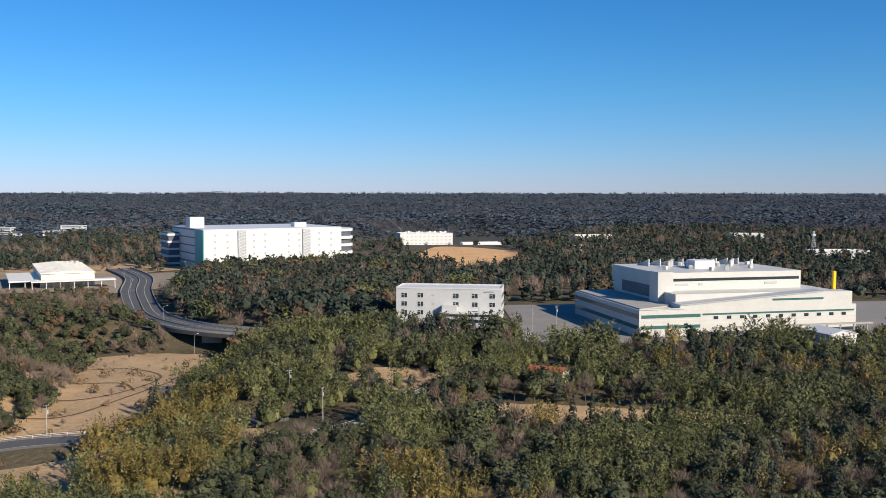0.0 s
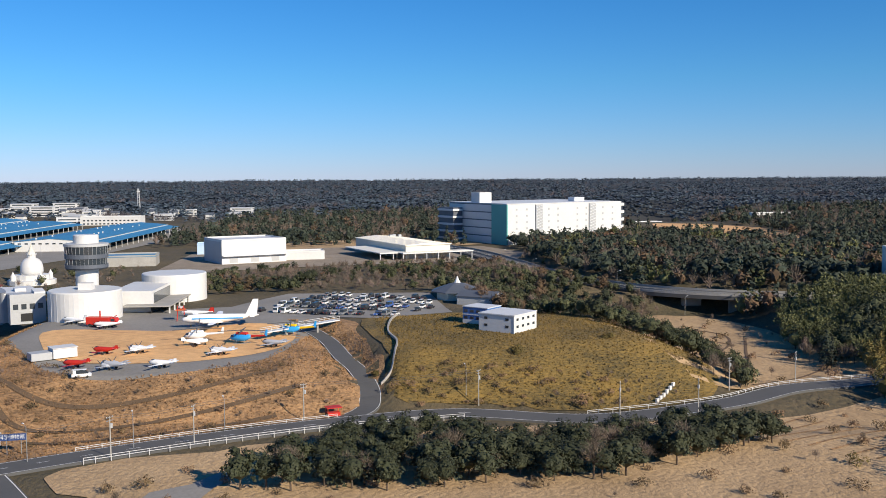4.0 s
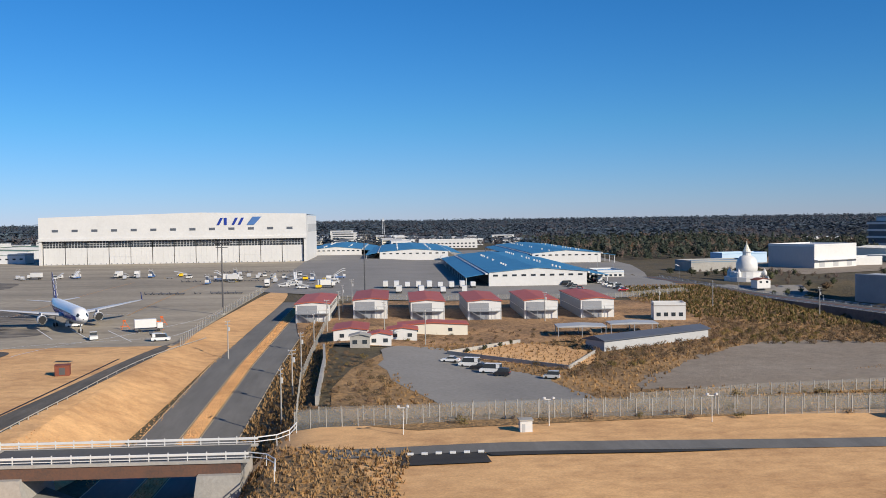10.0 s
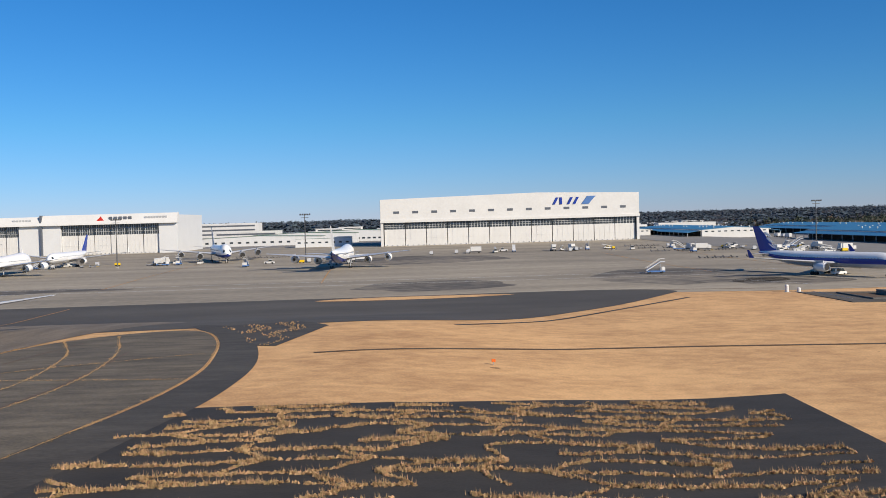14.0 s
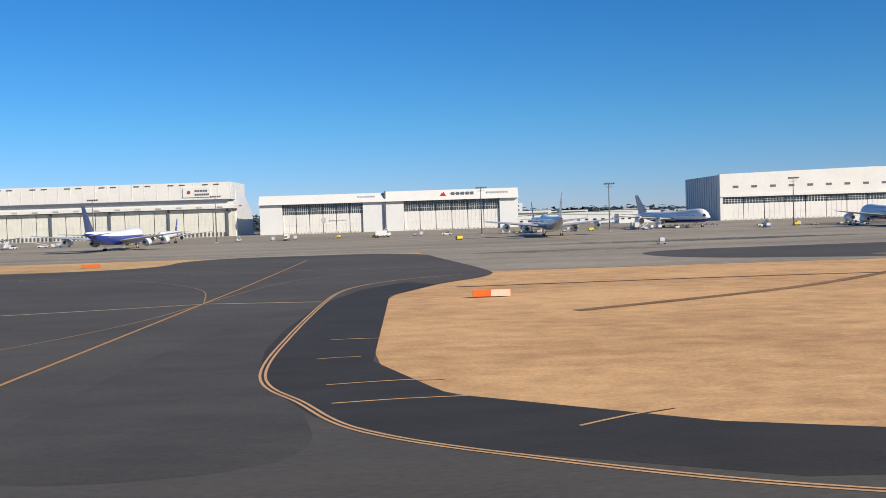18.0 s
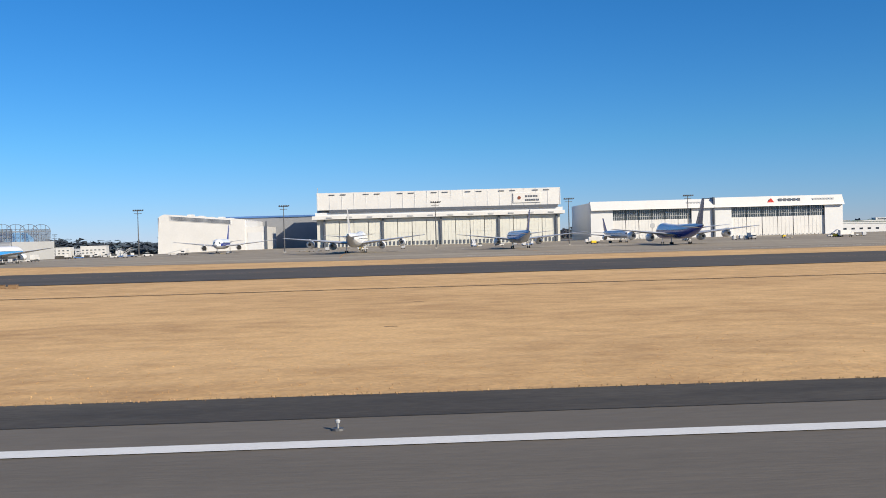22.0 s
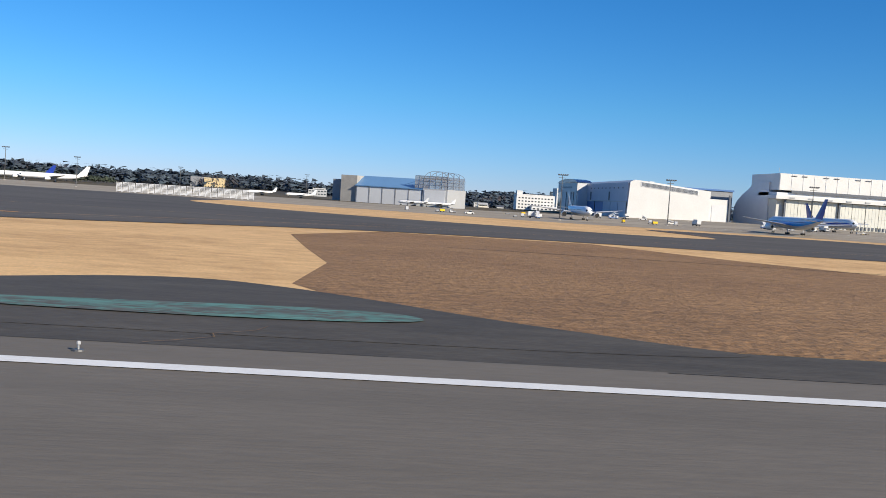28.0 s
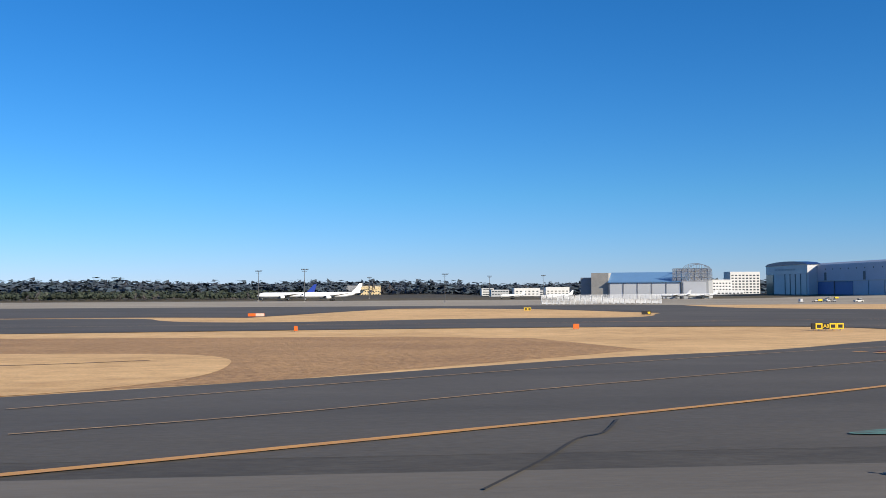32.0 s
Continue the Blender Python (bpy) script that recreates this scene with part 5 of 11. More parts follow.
part("roof", box(-39, -26, 28, 49, 31, 29.4), M["blue_wall"], h6)

# small grey hangar with a blue roof and a framed canopy
h7 = group_of("small_hangar", -1695, 811, -2.4, -25, label="grey hangar with steel blue roof and a netted tail canopy", category="hangar")
part("wall", box(-29, 0, -1, 34, 45, 14.4), M["grey"], h7)
part("roof", profile_x([(-1.0, 14.4), (46, 14.4), (32, 23.4), (17, 23.4)], -29.5, 38), M["steel_blue"], h7)
part("roof_edge", box(-29.6, -1.1, 14.0, 34.2, -0.7, 14.8), M["steel_blue"], h7)
part("grey_block", box(-45, 2, -1, -29.5, 28, 23), M["concrete"], h7)
part("side_block", box(-56, 8, -1, -45.02, 30, 19), M["slate"], h7)
part("canopy_wall", box(34.5, -1, -1, 57, 44, 15.4), M["grey"], h7)
for k in range(5):
    part("wall_panel", box(-28 + k * 12.4, -0.3, -0.6, -16.6 + k * 12.4, 0, 13.6), M["pale_grey"], h7)
    part("panel_post", box(-16.4 + k * 12.4, -0.5, -1, -15.8 + k * 12.4, 0, 14), M["slate"], h7)
part("canopy_door", box(36, -1.4, -0.6, 55, -1, 14.2), M["pale_grey"], h7)
part("canopy_net", box(27, -0.6, 15.5, 56.6, -0.55, 26), M["net"], h7, "grey netting in the canopy frame")
part("canopy_net", box(27, 40, 15.5, 56.6, 40.05, 26), M["net"], h7, "grey netting in the canopy frame")
bm = bmesh.new()
for y in (-0.8, 13, 27, 40.4):
    for a in range(8):
        p, q = math.pi * a / 8, math.pi * (a + 1) / 8
        pipe((46 - 11 * math.cos(p), y, 24 + 6.4 * math.sin(p)), (46 - 11 * math.cos(q), y, 24 + 6.4 * math.sin(q)), 0.22, n=4, bm=bm)
    for x in (27, 31, 35, 40.5, 46, 51.5, 57):
        pipe((x, y, 15.4), (x, y, 26 if x < 35 else 24 + 6.4 * max(0, 1 - ((x - 46) / 11) ** 2) ** 0.5), 0.2, n=4, bm=bm)
    for z in (18.5, 21.5, 24, 26):
        pipe((27, y, z), (57, y, z), 0.14, n=4, bm=bm)
    for x in (27, 35, 46):
        pipe((x, y, 15.4), (x + 9, y, 24), 0.12, n=4, bm=bm)
for x in (27, 35, 46, 57):
    pipe((x, -0.8, 24), (x, 40.4, 24), 0.16, n=4, bm=bm)
part("canopy_frame", bm, M["steel"], h7, "open steel canopy frame")

# blast fence
bf = group_of("blast_fence", -1805, 516, -2.4, 9.5, label="row of white slatted blast fence panels", category="fence")
pan = None
for k in range(22):
    o = pan and again("fence_panel", pan, bf, pose(-36 + k * 3.3, 0, 0))
    if not o:
        bm = bmesh.new()
        for z in range(8):
            profile_x([(z * 0.13, 0.6 + z * 0.62), (z * 0.13 + 0.05, 0.6 + z * 0.62), (z * 0.13 + 0.25, 0.86 + z * 0.62), (z * 0.13 + 0.2, 0.86 + z * 0.62)], 0, 2.9, bm)
        for x in (0.1, 2.8):
            pipe((x, 0, 0), (x, 1.4, 5.4), 0.1, n=4, bm=bm)
            pipe((x, 2.4, 0), (x, 1.1, 4.2), 0.1, n=4, bm=bm)
        pan = o = part("fence_panel", bm, M["pale_grey"], bf)
        o.matrix_basis = pose(-36, 0, 0)

# ---------------- aircraft ----------------
def foil(y0, x0, c0, z0, t0, y1, x1, c1, z1, t1, bm=None, upright=False):
    """A lifting surface from root (station, leading edge, chord, height, thickness) to tip."""
    bm = bm or bmesh.new()
    rows = []
    for y, x, c, z, t in ((y0, x0, c0, z0, t0), (y1, x1, c1, z1, t1)):
        sec = [(0, 0), (0.12, 0.42), (0.4, 0.5), (1, 0.03), (0.5, -0.42), (0.12, -0.38)]
        rows.append([bm.verts.new((x - a * c, b * t, y) if upright else (x - a * c, y, z + b * t)) for a, b in sec])
    for i in range(6):
        j = (i + 1) % 6
        bm.faces.new((rows[0][i], rows[0][j], rows[1][j], rows[1][i]))
    bm.faces.new(rows[0][::-1])
    bm.faces.new(rows[1])
    bmesh.ops.recalc_face_normals(bm, faces=bm.faces)
    return bm


def along_x(prof, n=16, bm=None):
    """A turned body about x from (x, radius) pairs."""
    return tube([((x, 0, 0), (0, r, 0), (0, 0, r)) for x, r in prof], n, bm)


def airliner(x, y, turn, L, span, r, fin, engines=2, top="air_white", belly="air_grey", stripe="", fin_m="air_white", cowl="air_white", hump=False, winglet="", label="", back=1.0, name="airliner", eng_r=None, z=None):
    e = group_of(name, x, y, float(land(x, y)) + 0.08 if z is None else z, turn, label, "aircraft", "parked aircraft")
    zc = r * 1.1 + 1.6 + (0.6 if L > 45 else 0) if r > 1.2 else r + 0.7
    n = 28
    st = [0, 0.006, 0.02, 0.04, 0.065, 0.10, 0.14, 0.30, 0.45, 0.60, 0.68, 0.76, 0.84, 0.91, 0.97, 1.0]
    rad = [0.05, 0.26, 0.5, 0.7, 0.86, 0.96, 1, 1, 1, 1, 0.98, 0.88, 0.70, 0.47, 0.24, 0.10]
    lift = [-0.22, -0.20, -0.16, -0.10, -0.05, 0, 0, 0, 0, 0, 0.03, 0.13, 0.30, 0.50, 0.66, 0.72]
    parts = {}

    def kind(s, a):
        zz = math.sin(a)
        if 0.018 < s < 0.045 and 0.28 < zz < 0.75 and r > 1.2:
            return "cockpit_glazing"
        if stripe and -0.42 < zz < 0.12 and 0.05 < s:
            return "stripe"
        return "fuselage" if zz > -0.42 else "belly"
    rings = []
    for s, q, u in zip(st, rad, lift):
        row = []
        for i in range(n):
            a = 2 * math.pi * i / n
            zz = math.sin(a) * r * q
            if hump and zz > 0:
                zz *= 1 + 0.36 * float(smoothstep(0.015, 0.07, s) * (1 - smoothstep(0.22, 0.36, s)))
            row.append((L * (0.5 - s), math.cos(a) * r * q, zc + u * r + zz))
        rings.append(row)
    mats = {"fuselage": M[top], "belly": M[belly], "cockpit_glazing": M["glass"], "stripe": M[stripe] if stripe else None}
    for j in range(len(st) - 1):
        for i in range(n):
            k = (i + 1) % n
            key = kind((st[j] + st[j + 1]) / 2, 2 * math.pi * (i + 0.5) / n)
            bm = parts.setdefault(key, bmesh.new())
            bm.faces.new([bm.verts.new(v) for v in (rings[j][i], rings[j][k], rings[j + 1][k], rings[j + 1][i])])
    for key, bm in parts.items():
        bmesh.ops.remove_doubles(bm, verts=bm.verts, dist=0.001)
        bmesh.ops.recalc_face_normals(bm, faces=bm.faces)
        part(key, bm, mats[key], e, smooth=True)
    # cabin windows
    if r > 1.2:
        for s in (-1, 1):
            bm = bmesh.new()
            k = 0.12
            while k < 0.82:
                xx = L * (0.5 - k)
                box(xx - 0.16, s * r * 0.985 - 0.02, zc + r * 0.18, xx + 0.16, s * r * 0.985 + 0.02, zc + r * 0.18 + 0.34, bm)
                k += 1.1 / L
            part("cabin_windows", bm, M["dark_grey"], e)
    # wings
    half = span / 2
    zr = zc - r * 0.45
    for s in (-1, 1):
        x0, c0 = L * 0.14, L * 0.20
        sweep = half * 0.60
        tip = (x0 - sweep, s * half, zr + half * 0.10)
        part("wing", foil(s * r * 0.6, x0, c0, zr, c0 * 0.11, s * half, x0 - sweep, c0 * 0.20, tip[2], c0 * 0.02), M["air_grey"], e, "pale grey swept wing")
        if winglet:
            part("winglet", foil(tip[2], tip[0], c0 * 0.2, 0, 0.2, tip[2] + span * 0.05, tip[0] - 2.0, c0 * 0.08, 0, 0.1, upright=True), M[winglet], e).matrix_basis = pose(0, tip[1], 0)
        part("tailplane", foil(s * r * 0.3, -L * 0.385, L * 0.10, zc + r * 0.45, L * 0.009, s * span * 0.17, -L * 0.385 - span * 0.10, L * 0.04, zc + r * 0.45 + span * 0.015, 0.1), M["air_grey"], e)
        er = eng_r or r * 0.52
        spots = ((0.33, 0.0),) if engines == 2 else ((0.36, 0.0), (0.66, 0.0))
        if engines == 1:
            spots = ()
        for u, _ in spots:
            ex, ey = x0 - sweep * u + er * 1.6, s * half * u
            ez = zr + half * 0.10 * u - er * 1.25
            nac = part("engine", along_x([(er * 1.5, er * 0.82), (er * 1.65, er * 0.95), (er * 1.2, er * 1.08), (-er * 0.6, er), (-er * 1.9, er * 0.66)], 18), M[cowl], e, smooth=True)
            nac.matrix_basis = pose(ex, ey, ez)
            part("intake", along_x([(er * 1.52, er * 0.80), (er * 1.56, er * 0.80)], 18), M["dark"], nac)
            part("intake_lip", tube([((er * 1.55, 0, 0), (0, er * 0.84, 0), (0, 0, er * 0.84)), ((er * 1.72, 0, 0), (0, er * 0.92, 0), (0, 0, er * 0.92)), ((er * 1.55, 0, 0), (0, er * 1.0, 0), (0, 0, er * 1.0))], 18, caps=False), M["air_metal"], nac)
            part("exhaust_cone", along_x([(-er * 1.9, er * 0.42), (-er * 2.6, er * 0.1)], 12), M["dark_steel"], nac)
            part("pylon", box(-er * 2.2, -0.2, er * 0.7, er * 0.6, 0.2, er * 1.5), M["air_grey"], nac)
    part("fin", foil(zc + r * 0.7, -L * 0.345, L * 0.145, 0, L * 0.012, fin, -L * 0.345 - (fin - zc) * 0.78, L * 0.05, 0, 0.12, upright=True), M[fin_m], e)
    # undercarriage
    for gx, gy, k in ((L * 0.41, 0, 1), (-L * 0.03, r * 1.3, 2), (-L * 0.03, -r * 1.3, 2)):
        leg = part("landing_gear", pipe((gx, gy, 0.5), (gx, gy, zc - r * 0.6), 0.18 if r > 1.2 else 0.06, n=6), M["air_grey"], e)
        wr = 0.55 if r > 1.2 else 0.22
        for dx in (0,) if k == 1 or r < 1.2 else (-0.75, 0.75):
            for dy in (-0.45, 0.45):
                w = part("wheel", lathe([(wr * 0.55, -0.18), (wr, -0.14), (wr, 0.14), (wr * 0.55, 0.18)], 12), M["rubber"], leg)
                w.matrix_basis = pose(gx + dx, gy + dy * (1 if r > 1.2 else 0.3), wr, 90, 0, 0)
    return e


jet1 = airliner(-671, 303, -62, 54.9, 50, 2.55, 15.9, stripe="air_blue", fin_m="air_blue", winglet="air_blue", label="white and blue twin-jet airliner parked on the apron", eng_r=1.35)
bm = bmesh.new()
for k in range(3):
    profile([(-21.4 - k * 1.0, 8.6 + k * 2.0), (-20.0 - k * 1.0, 8.2 + k * 2.0), (-22.4 - k * 1.0, 9.9 + k * 2.0), (-22.9 - k * 1.0, 9.9 + k * 2.0)], -0.42, -0.36, bm)
    profile([(-21.4 - k * 1.0, 8.6 + k * 2.0), (-20.0 - k * 1.0, 8.2 + k * 2.0), (-22.4 - k * 1.0, 9.9 + k * 2.0), (-22.9 - k * 1.0, 9.9 + k * 2.0)], 0.36, 0.42, bm)
part("tail_strokes", bm, M["air_white"], jet1, "white slanted strokes on the blue fin")
airliner(-838, 428, 88, 72, 64, 3.25, 19.4, 4, belly="air_blue", fin_m="air_grey", hump=True, label="four-engined white and blue jumbo jet seen from behind")
airliner(-914, 532, -72, 72, 64, 3.25, 19.4, 4, belly="air_blue", fin_m="air_grey", hump=True, label="white four-engined jumbo jet with blue belly")
airliner(-992, 516, -90, 57, 58, 2.9, 17.0, fin_m="air_blue", label="white twin-jet with blue tail beside the hangar", winglet="air_white")
airliner(-996, 436, 89, 72, 64, 3.25, 19.4, 4, fin_m="air_white", hump=True, label="plain white four-engined jumbo jet")
airliner(-1194, 426, 89, 74, 66, 3.25, 19.4, 4, belly="air_blue", stripe="air_blue", fin_m="air_navy", hump=True, label="white and blue four-engined cargo jumbo jet")
airliner(-1199, 535, -86, 50, 48, 2.3, 14.5, fin_m="air_blue", label="small white twin-jet behind a jumbo jet")
airliner(-1266, 437, 92, 57, 60, 2.9, 17.0, top="air_white", fin_m="air_blue", stripe="air_sky", label="white and light blue twin-jet parked nose to the hangar")
airliner(-1342, 436, 88, 72, 64, 3.25, 19.4, 4, belly="air_grey", fin_m="air_grey", top="air_white", hump=True, label="white four-engined jumbo jet with grey tail")
airliner(-1426, 553, -86, 57, 60, 2.9, 17.0, fin_m="air_blue", stripe="air_blue", label="white twin-jet with blue tail by the sloping hangar")
airliner(-1504, 431, 90, 57, 60, 2.9, 17.0, fin_m="air_blue", stripe="air_sky", label="white and blue twin-jet parked nose to the hangar")
airliner(-1581, 556, -89, 57, 60, 2.9, 17.0, fin_m="air_white", label="white twin-jet facing the runway")
airliner(-2006, 826, -166, 50, 46, 2.3, 14, fin_m="air_blue", label="white twin-jet with blue tail on a far stand")
airliner(-1966, 785, -160, 52, 48, 2.4, 14.5, fin_m="air_white", label="plain white twin-jet on a far stand")
for i, (bx, by, bt) in enumerate(((-1805, 844, 200), (-1768, 813, 195), (-1672, 790, 160), (-1650, 786, 170))):
    airliner(bx, by, bt, 26, 25, 1.25, 7.6, 1, fin_m="air_white", label="small white business jet with a tall tail", name="business_jet")
klm = airliner(-902.2, 172, -86, 62.8, 56, 2.9, 17.0, top="air_sky", belly="air_white", fin_m="air_white", cowl="air_white", label="sky blue and white twin-jet waiting on the taxiway", winglet="", eng_r=1.85)
klm_red = part("taxi_light", lathe([(0.12, 0), (0.12, 0.25), (0.05, 0.35)], 8), M["red"], klm)
klm_red.matrix_basis = pose(4, 0, 7.9)

# ---------------- the land south of the airfield: surfaces ----------------
def patch(name, pts, m, label, category="ground", off=0.06, rag=3.0):
    """A ragged-edged patch of ground laid on the land."""
    P = curve_pts([(x, y, 0) for x, y in pts], 6, True)
    out = [(p.x + random.uniform(-rag, rag) * 0.5, p.y + random.uniform(-rag, rag) * 0.5) for p in P]
    return area(name, out, m, off + 0.14, label, category, cut=True)


BANK = [(-362, 345), (-364, 300), (-344, 258), (-322, 222), (-303, 200), (-284, 209), (-256, 224), (-230, 236), (-220, 255), (-226, 300), (-238, 335), (-290, 345)]
HILL = [(-224, 335), (-218, 275), (-216, 245), (-196, 244), (-165, 239), (-130, 250), (-120, 285), (-138, 328), (-170, 342)]
WEEDS = [(-575, 150), (-480, 150), (-430, 142), (-385, 148), (-330, 166), (-310, 190), (-345, 258), (-384, 330), (-404, 385), (-424, 430), (-470, 428), (-478, 330), (-490, 250), (-560, 260)]
patch("weed_field", WEEDS, M["weeds"], "rough slope of dry yellowish weeds", off=0.05)
REEDS = [(-384, 234), (-371, 236), (-361, 214), (-353, 190), (-352, 176), (-362, 172), (-370, 186), (-379, 208)]
patch("reed_patch", REEDS, M["bank"], "pale dry reeds in a hollow", off=0.09)
patch("museum_bank", BANK, M["bank"], "bank of long dry grass below the museum yard", off=0.06)
patch("hill_grass", HILL, M["olive"], "olive and yellow grass on a rounded hill", off=0.06)
patch("valley_field", [(-136, 392), (-150, 340), (-132, 270), (-110, 262), (-66, 272), (-62, 330), (-72, 400), (-105, 412)], M["soil"], "dry harvested fields in a valley", off=0.06)
patch("valley_field_near", [(-190, 222), (-120, 232), (-50, 262), (-20, 240), (-40, 190), (-90, 165), (-200, 165), (-270, 175), (-285, 195), (-240, 212)], M["soil"], "bare pale fields beside the road", off=0.06)
patch("clearing", [(20, 262), (60, 252), (110, 248), (118, 262), (70, 275), (34, 280)], M["soil"], "bare brown clearing among the trees", off=0.06)
patch("clearing", [(-20, 300), (5, 296), (20, 312), (-2, 322)], M["soil"], "bare brown clearing among the trees", off=0.06)
patch("far_clearing", [(-20, 1100), (180, 1090), (195, 1300), (110, 1320), (20, 1320)], M["soil"], "bare brown fields in front of the far works", off=0.3)
patch("far_clearing", [(35, 700), (60, 660), (100, 700), (130, 860), (60, 960), (30, 820)], M["straw"], "pale grass clearing in the woods", off=0.3)
GRAVEL = [(-518, 186), (-500, 218), (-480, 240), (-459, 249), (-432, 236), (-421, 205), (-424, 189), (-470, 187)]
patch("gravel_yard", GRAVEL, M["gravel"], "flat grey gravel yard", off=0.10)
PARKING = [(-560, 170), (-572, 222), (-566, 246), (-552, 240), (-544, 215), (-536, 200), (-532, 174)]
patch("car_park", PARKING, M["yard"], "rough grey asphalt car park", off=0.10)
BARRACKS = [(-590, 252), (-530, 256), (-485, 262), (-470, 300), (-476, 360), (-590, 360)]
patch("barracks_yard", BARRACKS, M["bank"], "dusty yard round the red-roofed huts", off=0.09)
patch("lawn", [(-554, 238), (-534, 254), (-519, 236), (-528, 213)], M["straw"], "small fenced dry lawn", off=0.13, rag=0.5)
area("depot_yard", [(-575, 372), (-470, 372), (-440, 395), (-432, 500), (-410, 620), (-400, 760), (-420, 930), (-640, 930), (-626, 420), (-592, 395)], M["yard"], 0.26, "grey asphalt depot yard with parked vehicles", "yard", cut=True)
MUSEUM = [(-342, 352), (-346, 318), (-328, 285), (-312, 258), (-294, 247), (-272, 253), (-254, 268), (-246, 300), (-244, 350), (-268, 372), (-300, 376)]
patch("museum_yard", MUSEUM, M["yard"], "grey asphalt museum yard", off=0.10, rag=0.5)
patch("museum_lawn", [(-334, 326), (-322, 286), (-308, 268), (-276, 266), (-253, 283), (-249, 312), (-264, 330), (-292, 322)], M["straw"], "dry grass of the museum display ground", off=0.2, rag=1)
area("car_park_main", [(-288, 362), (-262, 414), (-200, 412), (-194, 345), (-222, 330)], M["yard"], 0.26, "grey asphalt visitors' car park", "car park", cut=True)
area("car_park_small", [(-395, 362), (-376, 315), (-360, 286), (-352, 292), (-358, 330), (-372, 366)], M["yard"], 0.26, "grey asphalt roadside car park", "car park", cut=True)
area("bus_yard", [(-418, 440), (-404, 398), (-380, 392), (-374, 440)], M["yard"], 0.26, "grey asphalt bus yard", "yard", cut=True)
area("logistics_yard", [(-345, 500), (-250, 540), (-150, 560), (-125, 610), (-150, 680), (-260, 680), (-350, 640)], M["gravel"], 0.26, "grey yard round the logistics halls", "yard", cut=True)
area("factory_yard", [(55, 350), (330, 372), (340, 480), (60, 470)], M["yard"], 0.26, "grey asphalt factory yard", "yard", cut=True)
patch("bare_cut", [(-330, 640), (-260, 660), (-150, 700), (-170, 760), (-300, 740)], M["soil"], "bare brown earth behind the halls", off=0.1)
patch("cut_bank", [(-625, 140), (-614, 120), (-613, 60), (-630, 60)], M["straw"], "dry grass bank of the road cutting", off=0.07, rag=0.4)
patch("cut_bank", [(-588, 128), (-594, 60), (-578, 60), (-572, 120)], M["weeds"], "dry grass bank of the road cutting", off=0.07, rag=0.4)
patch("cut_bank", [(-624, 145), (-615, 150), (-612, 380), (-622, 420), (-626, 250)], M["straw"], "dry grass bank of the road cutting", off=0.10, rag=0.4)

area("field_lot", [(-266, 168), (-264, 179), (-257, 183.3), (-251, 193), (-247, 191), (-252, 180.7), (-255, 168)], M["yard"], 0.32, "pale asphalt lot beside the fields", "yard", cut=True)
for pts in ([(-302, 216), (-296, 214.5), (-289, 215.5), (-275.4, 220), (-262, 226), (-246, 233)], [(-322, 244), (-311, 230), (-300, 224.5), (-288, 225.5), (-272, 231), (-256, 238), (-240, 246)], [(-334, 266), (-322, 250), (-306, 238), (-290, 236), (-268, 243), (-248, 254)]):
    tagged(ribbon("bank_ledge", pts, 0.8, M["brown_ledge"], 0.42, n=10), "dark brown ledge along the grassy bank", "ledge", kind="structure")
# sunken road with its grassy median
cut_line = lambda dx: [(-604 + dx, y) for y in range(-10, 381, 12)]
tagged(ribbon("cutting_road", cut_line(-5.2), 3.6, M["road_pale"], 0.08, n=1), "grey asphalt road in the cutting", "road", kind="structure")
tagged(ribbon("cutting_road", cut_line(5.2), 3.6, M["road_pale"], 0.08, n=1), "grey asphalt road in the cutting", "road", kind="structure")
tagged(ribbon("median", cut_line(0), 1.5, M["straw"], 0.1, n=1), "narrow median of dry grass", "median", kind="structure")
for dx in (-8.6, -1.75, 1.75, 8.6):
    tagged(ribbon("road_edge_line", cut_line(dx), 0.08, M["marking_cream"], 0.105, n=1), "faded white edge line of the cutting road", "marking", kind="structure")

# tracks and furrows in the fields
for pts in ([(-130, 372), (-104, 378), (-86, 360), (-96, 330), (-118, 312), (-128, 290)], [(-126, 345), (-100, 350), (-90, 336)], [(-120, 280), (-100, 300), (-90, 325), (-80, 352)], [(-110, 268), (-88, 282), (-70, 300)]):
    tagged(ribbon("field_track", pts, 0.5, M["soil_dark"], 0.32), "dark worn track across the bare field", "track", kind="structure")
for k in range(9):
    tagged(ribbon("furrow", [(-110 - k * 3.4, 186 + k * 3.6), (-84 - k * 3.2, 200 + k * 4.2)], 0.35, M["bank"], 0.32), "brown furrow in the ploughed field", "furrow", kind="structure")
for k in range(5):
    tagged(ribbon("furrow", [(-66 - k * 6, 186 + k * 8), (-40 - k * 6, 204 + k * 9)], 0.3, M["bank"], 0.32), "brown furrow in the ploughed field", "furrow", kind="structure")

# public roads
def road(name, pts, half, label, red=False):
    o = tagged(ribbon(name, pts, half, M["road"], 0.16, skirt=0.6), label, "road", kind="structure")
    for s in (-half + 0.35, half - 0.35):
        tagged(ribbon("road_edge_line", pts, 0.09, M["paint_white"], 0.175, side=s), "white road edge line", "marking", kind="structure")
    if red:
        tagged(ribbon("road_dressing", pts[2:], 0.9, M["road_red"], 0.18), "worn red centre dressing", "marking", kind="structure")
    return o


